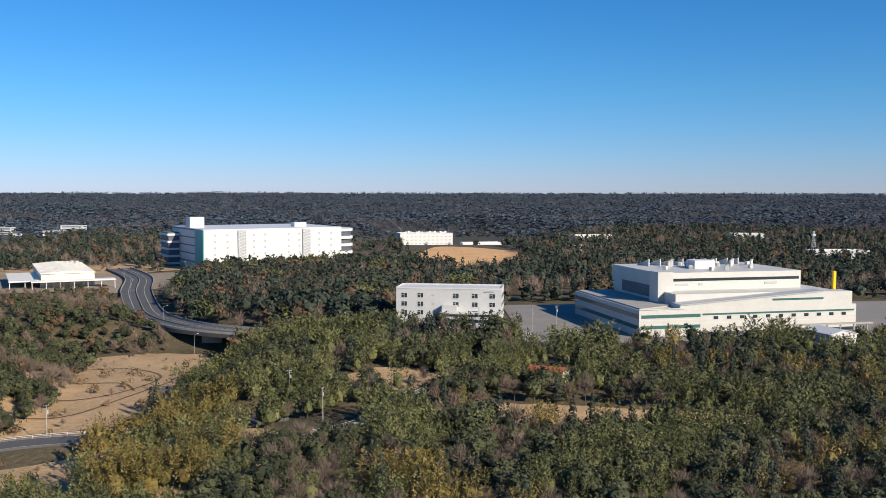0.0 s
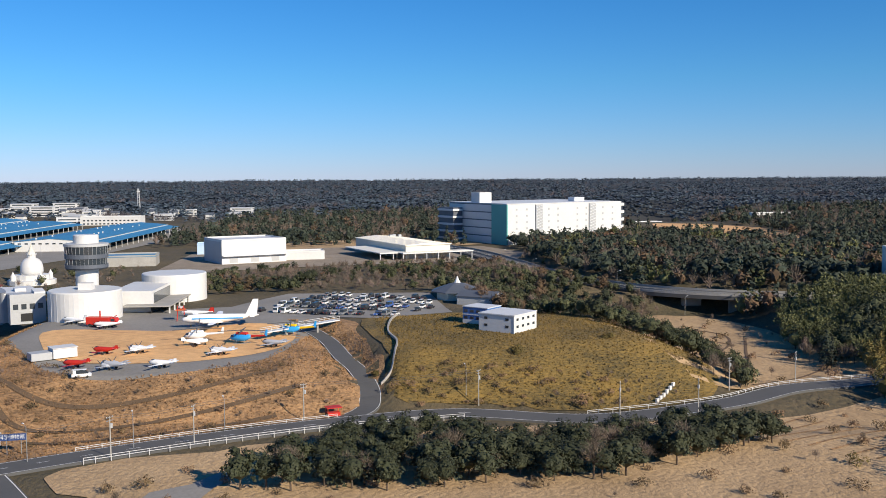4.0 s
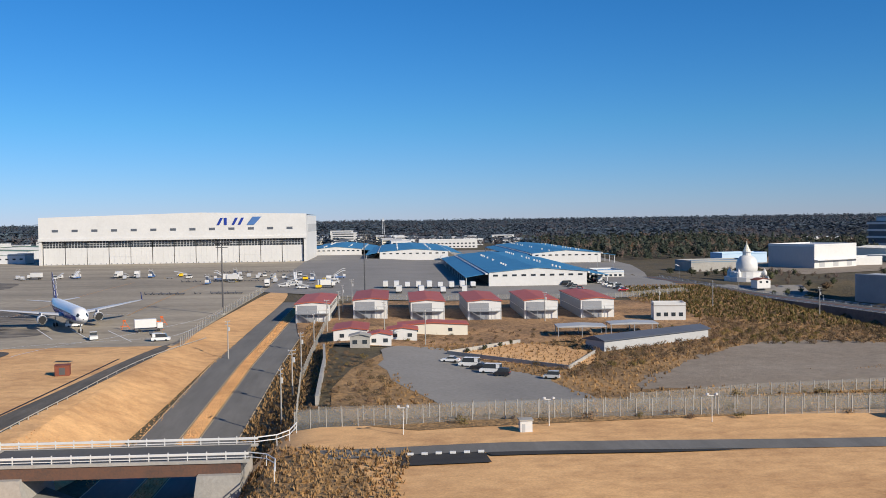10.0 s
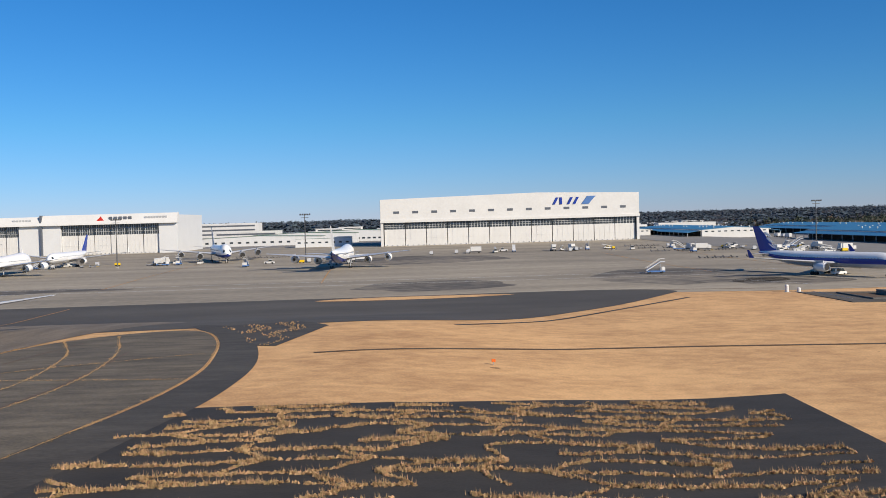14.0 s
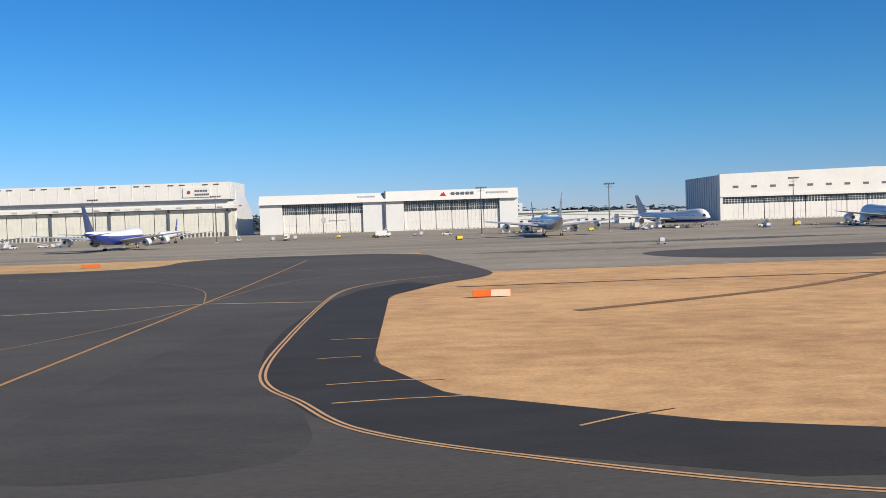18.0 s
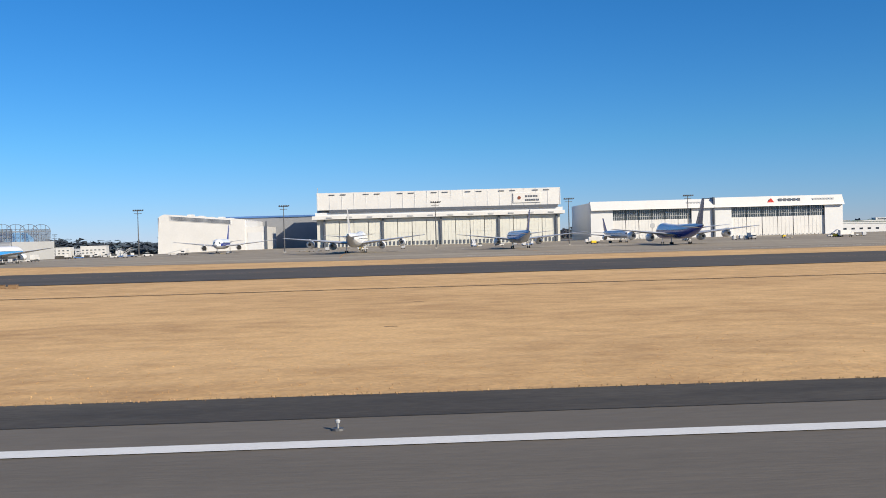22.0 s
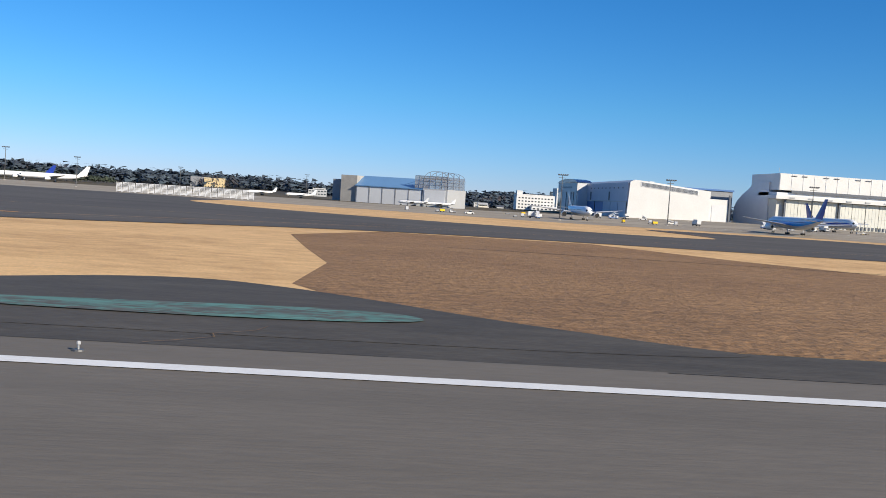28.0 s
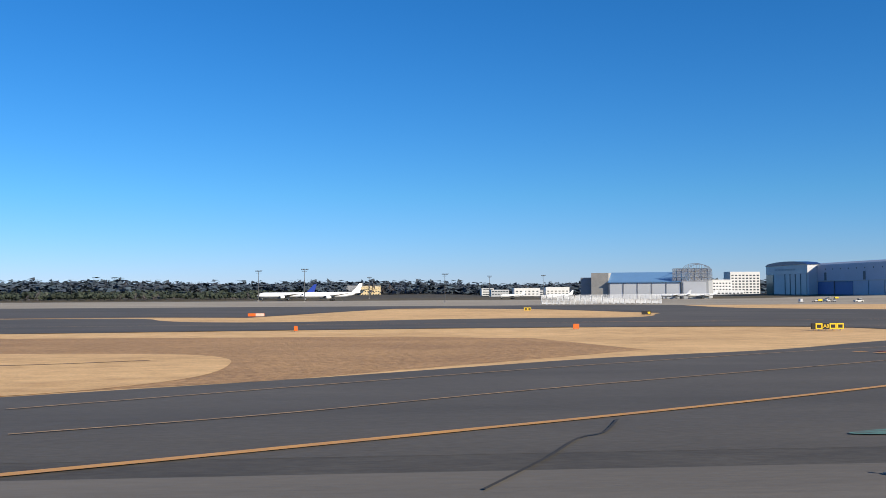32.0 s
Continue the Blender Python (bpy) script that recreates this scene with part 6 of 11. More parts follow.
road("main_road", ROAD_MAIN, 6.2, "two-lane grey road climbing a long curve", True)
road("east_road", ROAD_EAST, 4.4, "grey country road round the foot of the hills")
tagged(ribbon("park_drive", ROAD_PARK, 3.0, M["road"], 0.05, skirt=0.6), "narrow drive climbing to the car park", "road", kind="structure")
for s in (-2.8, 2.8):
    tagged(ribbon("road_edge_line", ROAD_PARK, 0.07, M["paint_white"], 0.07, side=s), "white road edge line", "marking", kind="structure")
P = curve_pts(ROAD_EAST, 6)
for k in range(2, 26, 2):
    a, b = P[k], P[k].lerp(P[k + 1], 0.6)
    tagged(ribbon("lane_dash", [tuple(a), tuple(b)], 0.07, M["paint_white"], 0.18, n=1), "white lane dash", "marking", "lane dashes", kind="structure")
for k in range(9):
    x, y = -311 - k * 1.55, 203 + k * 2.3
    tagged(ribbon("hatching", [(x - 1.4, y - 0.6, -10.3 + k * 0.17), (x + 1.6, y + 0.9, -10.3 + k * 0.17)], 0.35, M["paint_white"], 0.28, n=1), "white hatching on the road", "marking", "road hatching", kind="structure")


def rail(name, pts, h, m, label, side, step=2.0, rails=(0.5, 0.95), top=0.06):
    """A roadside rail: posts and bars as parts."""
    e = group_of(name, label=label, category="railing")
    line = curve_pts(pts, 8)
    acc, prev, spots = 0, None, []
    for i, p in enumerate(line):
        d = line[min(i + 1, len(line) - 1)] - line[max(i - 1, 0)]
        d.z = 0
        d.normalize()
        q = p + Vector((-d.y, d.x, 0)) * side
        if prev is None or (q - prev).length >= step:
            spots.append(q)
            prev = q
    post = None
    for q in spots:
        if not post:
            post = part("post", box(-0.06, -0.06, -0.6, 0.06, 0.06, h), m, e)
            post.matrix_basis = pose(*q)
        else:
            again("post", post, e, pose(*q))
    for r in rails:
        part("bar", tube([(q + Vector((0, 0, h * r)), (0, top, 0), (0, 0, top)) for q in spots], 4), m, e)
    return e


rail("guard_rail", ROAD_EAST[1:5], 1.1, M["white"], "white tubular guard rail along the road", -5.0)
rail("guard_rail", ROAD_EAST[1:4], 0.9, M["white"], "white tubular guard rail along the road", 5.0)
rail("guard_rail", ROAD_EAST[5:9], 0.9, M["white"], "white tubular guard rail along the road", 5.0)
rail("guard_rail", ROAD_MAIN[1:], 0.9, M["pale_grey"], "grey guard rail along the climbing road", 6.7, 3.0)
rail("guard_rail", ROAD_MAIN[4:], 0.9, M["pale_grey"], "grey guard rail along the climbing road", -6.7, 3.0)

# concrete wall round the foot of the hill
tagged(ribbon("hill_wall", ((-214, 341), (-217, 324), (-218, 300), (-215.3, 281), (-216.3, 266), (-217.4, 258.5), (-220, 256.6)), 0.25, M["concrete"], 1.0, skirt=3.5), "low curved grey concrete wall round the hill", "wall", kind="structure")
# wall holding up the road's outer side, its shade put into the dark concrete
tagged(ribbon("retaining_wall", ROAD_MAIN[2:], 0.35, M["concrete_dark"], 0.3, skirt=6.5, side=7.1), "tall retaining wall with its shade painted in, below the climbing road", "wall", kind="structure")


# ---------------- buildings ----------------
def face_frame(face, w, d):
    """Matrix from a face's own axes (x along, z up, -y outwards) to the building's."""
    return {"front": pose(0, -d / 2, 0), "back": pose(0, d / 2, 0, 0, 0, 180), "right": pose(w / 2, 0, 0, 0, 0, 90), "left": pose(-w / 2, 0, 0, 0, 0, -90)}[face]


def block(name, x, y, z, turn, w, d, h, wall="white", roof="pale_grey", label="", category="building", group="", wins=(), parapet=0.8, deep=2.0):
    """A flat-roofed building; wins: (face, columns, rows, width, height, first height, storey, span, glass)."""
    e = group_of(name, x, y, z, turn, label, category, group)
    part("wall", box(-w / 2, -d / 2, -deep, w / 2, d / 2, h), M[wall], e)
    bm = box(-w / 2 - 0.15, -d / 2 - 0.15, h, w / 2 + 0.15, d / 2 + 0.15, h + 0.25)
    part("roof", bm, M[roof], e)
    if parapet:
        bm = bmesh.new()
        for a in ((-w / 2, -d / 2, w / 2, -d / 2 + 0.3), (-w / 2, d / 2 - 0.3, w / 2, d / 2), (-w / 2, -d / 2 + 0.3, -w / 2 + 0.3, d / 2 - 0.3), (w / 2 - 0.3, -d / 2 + 0.3, w / 2, d / 2 - 0.3)):
            box(a[0], a[1], h + 0.25, a[2], a[3], h + 0.25 + parapet, bm)
        part("parapet", bm, M[wall], e)
    for face, cols, rows, ww, wh, z0, dz, span, glass in wins:
        mf = face_frame(face, w, d)
        first = None
        for r in range(rows):
            for c in range(cols):
                px = 0 if cols == 1 else -span / 2 + span * c / (cols - 1)
                m = mf @ pose(px, 0, z0 + r * dz)
                if first:
                    again("window", first, e, m)
                else:
                    bm = box(-ww / 2, -0.06, 0, ww / 2, 0.1, wh)
                    first = part("window", bm, M[glass], e)
                    first.matrix_basis = m
    return e


def gable(name, x, y, z, turn, w, d, h, rise, wall, roof, label, category="building", group="", over=0.4, wins=()):
    """A building with its ridge along its depth."""
    e = group_of(name, x, y, z, turn, label, category, group)
    part("wall", profile([(-w / 2, -1.5), (w / 2, -1.5), (w / 2, h), (0, h + rise), (-w / 2, h)], -d / 2, d / 2), M[wall], e)
    k = rise / (w / 2)
    part("roof", profile([(-w / 2 - over, h - k * over), (0, h + rise), (w / 2 + over, h - k * over), (w / 2 + over, h - k * over + 0.25), (0, h + rise + 0.25), (-w / 2 - over, h - k * over + 0.25)], -d / 2 - over, d / 2 + over), M[roof], e)
    for face, cols, rows, ww, wh, z0, dz, span, glass in wins:
        mf = face_frame(face, w, d)
        first = None
        for r in range(rows):
            for c in range(cols):
                px = 0 if cols == 1 else -span / 2 + span * c / (cols - 1)
                m = mf @ pose(px, 0, z0 + r * dz)
                if first:
                    again("window", first, e, m)
                else:
                    first = part("window", box(-ww / 2, -0.06, 0, ww / 2, 0.1, wh), M[glass], e)
                    first.matrix_basis = m
    return e


# red-roofed huts
for k in range(6):
    hx = -594.5 + k * 18.6
    e = gable("barrack_hut", hx, 326, float(land(hx, 312)), 0, 11, 38, 6.1, 0.55, "white", "red_roof", "two-storey white hut with red metal roof", "hut", "red-roofed huts", wins=(("right", 9, 2, 1.3, 1.1, 1.2, 2.8, 31, "glass"), ("left", 9, 2, 1.3, 1.1, 1.2, 2.8, 31, "glass"), ("front", 1, 2, 1.0, 2.0, 0.3, 2.8, 1, "dark_grey")))
    bm = bmesh.new()
    for s in range(10):
        box(-4.8 + s * 0.45, -20.6, 2.9 - s * 0.29, -4.3 + s * 0.45, -19.2, 3.05 - s * 0.29, bm)
    box(-5.2, -20.8, 2.9, 5.2, -19.0, 3.05, bm)
    for xx in (-5.1, -1.5, 2, 5.1):
        box(xx - 0.07, -20.8, -0.5, xx + 0.07, -20.66, 4.1, bm)
    box(-5.2, -20.8, 4.0, 5.2, -20.72, 4.1, bm)
    part("stair", bm, M["steel"], e, "galvanised outside stair")
    # slate panels put shade into the colour of the hut's left and end walls
    part("gallery", box(-5.62, -18.6, 0.25, -5.5, 18.6, 2.75), M["slate"], e, "slate-grey panel putting shade on the lower left wall")
    part("gallery", box(-5.62, -18.6, 3.05, -5.5, 18.6, 5.7), M["slate"], e, "slate-grey panel putting shade on the upper left wall")
    part("end_shade", box(-4.9, -19.12, 0.2, 1.4, -19.0, 5.6), M["slate"], e, "slate-grey panel putting shade behind the stair")
for hx, hy, w, d, m, r in ((-580, 262, 9, 16, "white", "red_roof"), (-572, 248, 6, 6, "white", "red_roof"), (-566, 262, 8, 7, "white", "red_roof"), (-557, 277, 20, 8, "cream", "red_roof"), (-577, 243, 5, 4, "concrete", "concrete")):
    gable("low_shed", hx, hy, float(land(hx, hy)), 0, w, d, 2.9, 0.6, m, r, "low white shed with a dull red roof", "shed", "low sheds", wins=(("front", 2, 1, 1.2, 1.0, 1.0, 1, w * 0.5, "glass"),))
for hx, hy, w, t in ((-515, 268, 14, -3), (-499, 272, 14, -3)):
    e = group_of("carport", hx, hy, float(land(hx, hy)), t, "open carport with a pale grey roof", "carport", "carports")
    part("roof", profile([(-w / 2, 2.9), (w / 2, 2.9), (w / 2, 3.15), (0, 3.5), (-w / 2, 3.15)], -4, 4), M["grey"], e)
    for px in (-w / 2 + 0.3, 0, w / 2 - 0.3):
        for py in (-3.7, 3.7):
            part("post", box(px - 0.1, py - 0.1, -1, px + 0.1, py + 0.1, 2.9), M["steel"], e)
e = group_of("long_shed", -500, 250, float(land(-500, 250)), 32, "long low shed with grey corrugated roof", "shed")
part("wall", box(-20, -3.4, -1.5, 20, 3.4, 2.8), M["grey"], e)
part("roof", profile_x([(-4, 2.7), (4, 2.7), (4, 2.9), (0, 3.9), (-4, 2.9)], -20.6, 20.6), M["dark_grey"], e)
block("white_house", -480, 300, -1.6, -8, 10, 7, 4.5, "white", "concrete", "small white flat-roofed house among weeds", wins=(("front", 4, 1, 1.3, 1.2, 1.2, 1, 7, "glass"),))
bm = bmesh.new()
for a, b in (((-555, 236), (-529, 211)), ((-529, 211), (-518, 234)), ((-555, 236), (-534, 256))):
    za, zb = float(land(*a)), float(land(*b))
    d = Vector((b[0] - a[0], b[1] - a[1], 0)).normalized()
    n = Vector((-d.y, d.x, 0)) * 0.12
    vs = [bm.verts.new(v) for v in ((a[0] - n.x, a[1] - n.y, za), (b[0] - n.x, b[1] - n.y, zb), (b[0] - n.x, b[1] - n.y, zb + 1.1), (a[0] - n.x, a[1] - n.y, za + 1.1), (a[0] + n.x, a[1] + n.y, za), (b[0] + n.x, b[1] + n.y, zb), (b[0] + n.x, b[1] + n.y, zb + 1.1), (a[0] + n.x, a[1] + n.y, za + 1.1))]
    for q in ((0, 1, 2, 3), (7, 6, 5, 4), (3, 2, 6, 7), (0, 3, 7, 4), (1, 5, 6, 2)):
        bm.faces.new([vs[i] for i in q])
part("garden_wall", bm, M["concrete"])
tagged(bpy.data.objects["garden_wall"], "low grey block wall round the lawn", "wall", kind="structure")


# blue-roofed cargo sheds
def cargo_shed(x0, x1, y0, y1, z, h, label):
    w, d = x1 - x0, y1 - y0
    e = group_of("cargo_shed", (x0 + x1) / 2, (y0 + y1) / 2, z, 0, label, "warehouse", "cargo sheds")
    part("wall", profile([(-w / 2, -1.5), (w / 2, -1.5), (w / 2, h), (0, h + 1.9), (-w / 2, h)], -d / 2, d / 2), M["white"], e)
    for s in (-1, 1):
        pan = None
        n = 12
        for k in range(n):
            m = pose(0, -d / 2 - 0.5 + (d + 1) / n * k, 0)
            if pan:
                again("roof_panel", pan, e, m)
            else:
                pan = part("roof_panel", profile([(0, h + 1.95), (s * (w / 2 + 0.5), h - 0.02), (s * (w / 2 + 0.5), h + 0.2), (0, h + 2.2)], 0, (d + 1) / n - 0.12), M["blue_roof"], e)
                pan.matrix_basis = m
        part("white_strip", box(s * (w / 2 + 0.55), -d / 2, h - 0.9, s * (w / 2 + 1.6), d / 2, h - 0.2), M["white"], e)
        part("canopy", profile([(s * (w / 2 + 1.6), h - 0.9), (s * (w / 2 + 11), h - 2.3), (s * (w / 2 + 11), h - 2.05), (s * (w / 2 + 1.6), h - 0.65)], -d / 2 + 2, d / 2), M["blue_roof"], e)
        # near-black sheet paints in the shade of the loading side under its canopy
        part("loading_shade", box(s * (w / 2 + 0.02) - 0.05, -d / 2 + 4, 0, s * (w / 2 + 0.02) + 0.15, d / 2 - 2, h - 1.4), M["dark"], e)
        post = None
        for k in range(16):
            m = pose(s * (w / 2 + 10.4), -d / 2 + 3 + (d - 6) * k / 15, 0)
            if post:
                again("canopy_post", post, e, m)
            else:
                post = part("canopy_post", box(-0.15, -0.15, -1, 0.15, 0.15, h - 2.2), M["pale_grey"], e)
                post.matrix_basis = m
    win = None
    for k in range(10):
        m = pose(-w / 2 + w * (k + 0.7) / 10.4, -d / 2, h - 1.9)
        if win:
            again("window", win, e, m)
        else:
            win = part("window", box(-1.1, -0.08, 0, 1.1, 0.1, 0.9), M["glass"], e)
            win.matrix_basis = m
    vent = None
    for k in range(22):
        m = pose(random.choice((-1, 1)) * w * 0.24, -d / 2 + d * (k + 0.5) / 22, h + 0.9)
        if vent:
            again("roof_vent", vent, e, m)
        else:
            vent = part("roof_vent", lathe([(0.5, 0), (0.5, 0.9), (0.75, 0.95), (0.2, 1.4)], 8), M["white"], e)
            vent.matrix_basis = m
    return e


cargo_shed(-524, -478, 437, 660, 0, 6.4, "long white cargo shed with blue metal roof")
cargo_shed(-472, -424, 650, 880, 0, 7.0, "white cargo shed with blue roof behind the first")
cargo_shed(-579, -526, 728, 930, 0, 7.0, "white cargo shed with blue roof far in the depot")
cargo_shed(-640, -596, 820, 1000, 0.5, 6.5, "far white cargo shed with pale blue roof")
block("depot_office", -455, 500, -0.6, 0, 14, 26, 3.2, "white", "pale_blue", "small white depot office with blue roof", wins=(("front", 5, 1, 1.4, 1.1, 1.1, 1, 10, "glass"), ("right", 9, 1, 1.4, 1.1, 1.1, 1, 22, "glass")))
block("depot_hall", -510, 1010, 0, 0, 62, 20, 9, "white", "pale_grey", "long white three-storey depot building", wins=(("front", 14, 2, 2.2, 1.4, 1.6, 3.4, 54, "glass"),))
block("depot_hall", -330, 640, -1, 10, 34, 16, 6, "sky_wall", "pale_blue", "low hall with pale blue roof")
block("brown_hall", -375, 560, -1, 8, 40, 22, 5, "concrete", "blue_roof", "low brown hall with blue roof")

# museum
mz = -3.0
e = group_of("museum", -332, 357, mz, 0, "white drum-shaped museum with an old control tower", "museum")
part("drum", lathe([(13.2, -2), (13.2, 10.6), (12.9, 11.0)], 48), M["white"], e)
part("drum_roof", lathe([(12.6, 10.4), (12.6, 10.6), (4, 10.9)], 40), M["pale_grey"], e)
o = part("drum", lathe([(13.6, -2), (13.6, 11.2), (13.3, 11.6)], 48), M["white"], e)
o.matrix_basis = pose(21, 54, 0)
o = part("drum_roof", lathe([(13.0, 11.0), (13.0, 11.2), (4, 11.5)], 40), M["pale_grey"], e)
o.matrix_basis = pose(21, 54, 0)
part("link_block", box(6, 12, -2, 22, 46, 8.6), M["white"], e)
part("link_glazing", box(22, 14, 3.6, 22.15, 44, 7.6), M["glass"], e)
part("entrance_canopy", box(12, 6, 3.0, 30, 44, 3.5), M["concrete"], e)
# near-black sheet paints in the shade under the entrance canopy
part("porch_shade", box(22.1, 8, -1, 22.3, 44, 2.9), M["dark"], e)
for k in range(5):
    part("column", box(29, 8 + k * 8.6, -2, 29.5, 8.5 + k * 8.6, 3.0), M["white"], e)
bm = bmesh.new()
for k in range(24):
    a = 2 * math.pi * k / 24
    box(13.2 * math.cos(a) - 0.08, 13.2 * math.sin(a) - 0.03, 0, 13.2 * math.cos(a) + 0.03, 13.2 * math.sin(a) + 0.03, 10.4, bm)
pieces("cladding_seam", bm, M["pale_grey"], e)
tw = pose(-7, 25, 0)
for nm, pr, m, lb in (("tower_shaft", [(4.4, -2), (4.4, 16.6), (5.0, 17.0)], "white", ""), ("lower_gallery", [(7.6, 16.4), (8.3, 17.0), (8.3, 18.4)], "dark_grey", "dark gallery ring"), ("lower_glazing", [(7.9, 18.4), (7.9, 20.8)], "glass", ""), ("middle_ring", [(8.4, 20.8), (8.4, 22.4), (7.9, 22.5)], "dark_grey", ""), ("upper_glazing", [(8.0, 22.5), (8.3, 25.6)], "glass", ""), ("cab_roof", [(8.6, 25.6), (8.6, 26.6), (7.4, 26.8)], "grey", ""), ("radar_drum", [(4.9, 26.8), (4.9, 29.8), (4.6, 30.1)], "white", "white drum on the tower top")):
    part(nm, lathe(pr, 32), M[m], e, lb).matrix_basis = tw
bm = bmesh.new()
for k in range(32):
    a = 2 * math.pi * k / 32
    pipe((8.0 * math.cos(a), 8.0 * math.sin(a), 18.4), (8.3 * math.cos(a), 8.3 * math.sin(a), 25.6), 0.05, n=4, bm=bm)
part("cab_lattice", bm, M["grey"], e).matrix_basis = tw
part("roof_plant", box(-2, -2, 10.6, 3, 2, 13.4), M["white"], e)
e = group_of("slate_hall", -361.5, 371, mz, -61, "slate-grey hall with curved wall and pale stair block", "building")
# slate tone carries the shade of the hall's left side in its colour
part("wall", box(-18, -7, -2, 8, 7, 8.6), M["slate"], e)
part("curved_wall", tube([((-5, -7, -2), (13, 0, 0), (0, 2.2, 0)), ((-5, -7, 9.4), (13, 0, 0), (0, 2.2, 0))], 28), M["slate"], e, "curved slate-grey wall")
part("roof", box(-17.5, -6.5, 8.6, 7.5, 6.5, 9.0), M["white"], e)
part("roof_plant", box(-3, -2, 9.0, 2, 2, 10.2, bevel=0.1), M["pale_grey"], e)
# grey puts the shade of this face into the stair block's colour
stair = part("stair_block", box(8.02, -5.6, -2, 15, 6.9, 9.3), M["grey"], e)
for k in range(4):
    part("window", box(15.0, -4.6 + k * 2.9, 3.6, 15.12, -2.8 + k * 2.9, 5.6), M["glass"], stair)
for z in (2.6, 6.2):
    part("string_course", box(15.0, -5.6, z, 15.08, 6.9, z + 0.18), M["grey"], stair)
part("doorway", box(15.0, -2.0, -1.0, 15.1, 2.2, 2.0), M["dark"], stair)
part("side_wedge", profile([(8, 9.3), (15, 9.3), (15, 9.9), (8, 10.6)], 3.0, 6.9), M["pale_grey"], e)
e = group_of("white_pagoda", -391.4, 464, -1.4, 0, "white domed pagoda with a stepped gilt spire", "pagoda")
part("plinth", lathe([(11, -1), (11, 2.2), (9.6, 2.3)], 16), M["white"], e)
part("terrace", lathe([(8.2, 2.3), (8.2, 4.6), (7.4, 4.7)], 16), M["white"], e)
part("dome", lathe([(5.0, 4.7), (5.3, 6.6), (5.2, 8.6), (4.6, 10.6), (3.4, 12.0), (1.8, 12.8)], 24), M["white"], e, smooth=True)
part("neck", lathe([(2.0, 12.6), (2.0, 14.2), (2.5, 14.3), (2.5, 14.7)], 12), M["white"], e)
part("spire", lathe([(1.9, 14.7), (1.7, 15.6), (1.4, 15.7), (1.2, 16.7), (0.9, 16.8), (0.7, 17.8), (0.4, 17.9), (0.1, 20.0)], 12), M["cream"], e)
for k in range(4):
    part("corner_turret", lathe([(1.2, 2.3), (1.2, 4.4), (0.7, 5.2), (0.1, 6.4)], 10), M["white"], e).matrix_basis = pose(9.2 * math.cos(k * 1.571 + 0.78), 9.2 * math.sin(k * 1.571 + 0.78), 0)

# car-park buildings
e = block("white_annex", -178.9, 301.0, 0.2, -39, 13.4, 14, 5.0, "white", "pale_grey", "white two-storey prefabricated annex with grey roof", wins=(("right", 4, 2, 1.3, 0.8, 1.0, 2.3, 10, "glass"), ("front", 2, 2, 1.2, 0.8, 1.0, 2.3, 8, "glass")), parapet=0.0)
part("gutter", box(-6.9, -7.3, 4.85, 6.9, -7.16, 5.02), M["grey"], e)
part("downpipe", box(6.5, -7.12, -0.6, 6.66, -7.01, 4.9), M["grey"], e)
e = block("blue_annex", -186.0, 315.5, 0.2, -39, 10, 8.5, 5.0, "blue_wall", "pale_grey", "blue two-storey prefabricated annex with white base", wins=(("front", 4, 2, 1.4, 0.9, 1.0, 2.3, 7.4, "glass"),), parapet=0.0)
part("white_band", box(-5.0, -4.34, -0.6, 5.0, -4.26, 0.8), M["white"], e)
part("white_band", box(-5.0, -4.34, 2.35, 5.0, -4.26, 2.7), M["white"], e)
e = group_of("tiled_hall", -189, 392, -2, 15, "low hall with grey hipped roof and small spire", "hall")
part("wall", lathe([(9, -1), (9, 3.4)], 8), M["cream"], e)
part("roof", lathe([(11.5, 3.3), (11.5, 3.6), (4, 6.2), (1.6, 6.8)], 8), M["dark_grey"], e)
part("spire", lathe([(1.5, 6.7), (0.9, 7.8), (0.1, 9.6)], 8), M["white"], e)
gable("tiled_annex", -181, 374, -2, 60, 10, 16, 3.4, 1.8, "grey", "dark_grey", "grey annex with dark tiled roof", "building")

# footbridge between the display ground and the car park
e = group_of("footbridge", label="white slender footbridge between the museum ground and car park", category="bridge")
fa, fb = Vector((-258, 299, 0.2)), Vector((-236, 326, -0.2))
fd = (fb - fa).normalized()
fn = Vector((-fd.y, fd.x, 0))
bm = bmesh.new()
vs = [bm.verts.new(p + fn * s * 1.4 + Vector((0, 0, z))) for z in (-0.35, 0.0) for p, s in ((fa, -1), (fb, -1), (fb, 1), (fa, 1))]
for q in ((3, 2, 1, 0), (4, 5, 6, 7), (0, 1, 5, 4), (1, 2, 6, 5), (2, 3, 7, 6), (3, 0, 4, 7)):
    bm.faces.new([vs[i] for i in q])
part("deck", bm, M["pale_grey"], e)
for s in (-1.35, 1.35):
    for z in (0.55, 1.1):
        part("handrail", pipe(fa + fn * s + Vector((0, 0, z)), fb + fn * s + Vector((0, 0, z)), 0.06, n=5), M["white"], e)
    for k in range(15):
        q = fa.lerp(fb, k / 14) + fn * s
        part("baluster", pipe(q, q + Vector((0, 0, 1.1)), 0.05, n=4), M["white"], e)
for k in (0.3, 0.72):
    q = fa.lerp(fb, k)
    part("pier", pipe(q + Vector((0, 0, -0.3)), (q.x, q.y, float(land(q.x, q.y)) - 0.5), 0.35, n=8), M["concrete"], e)

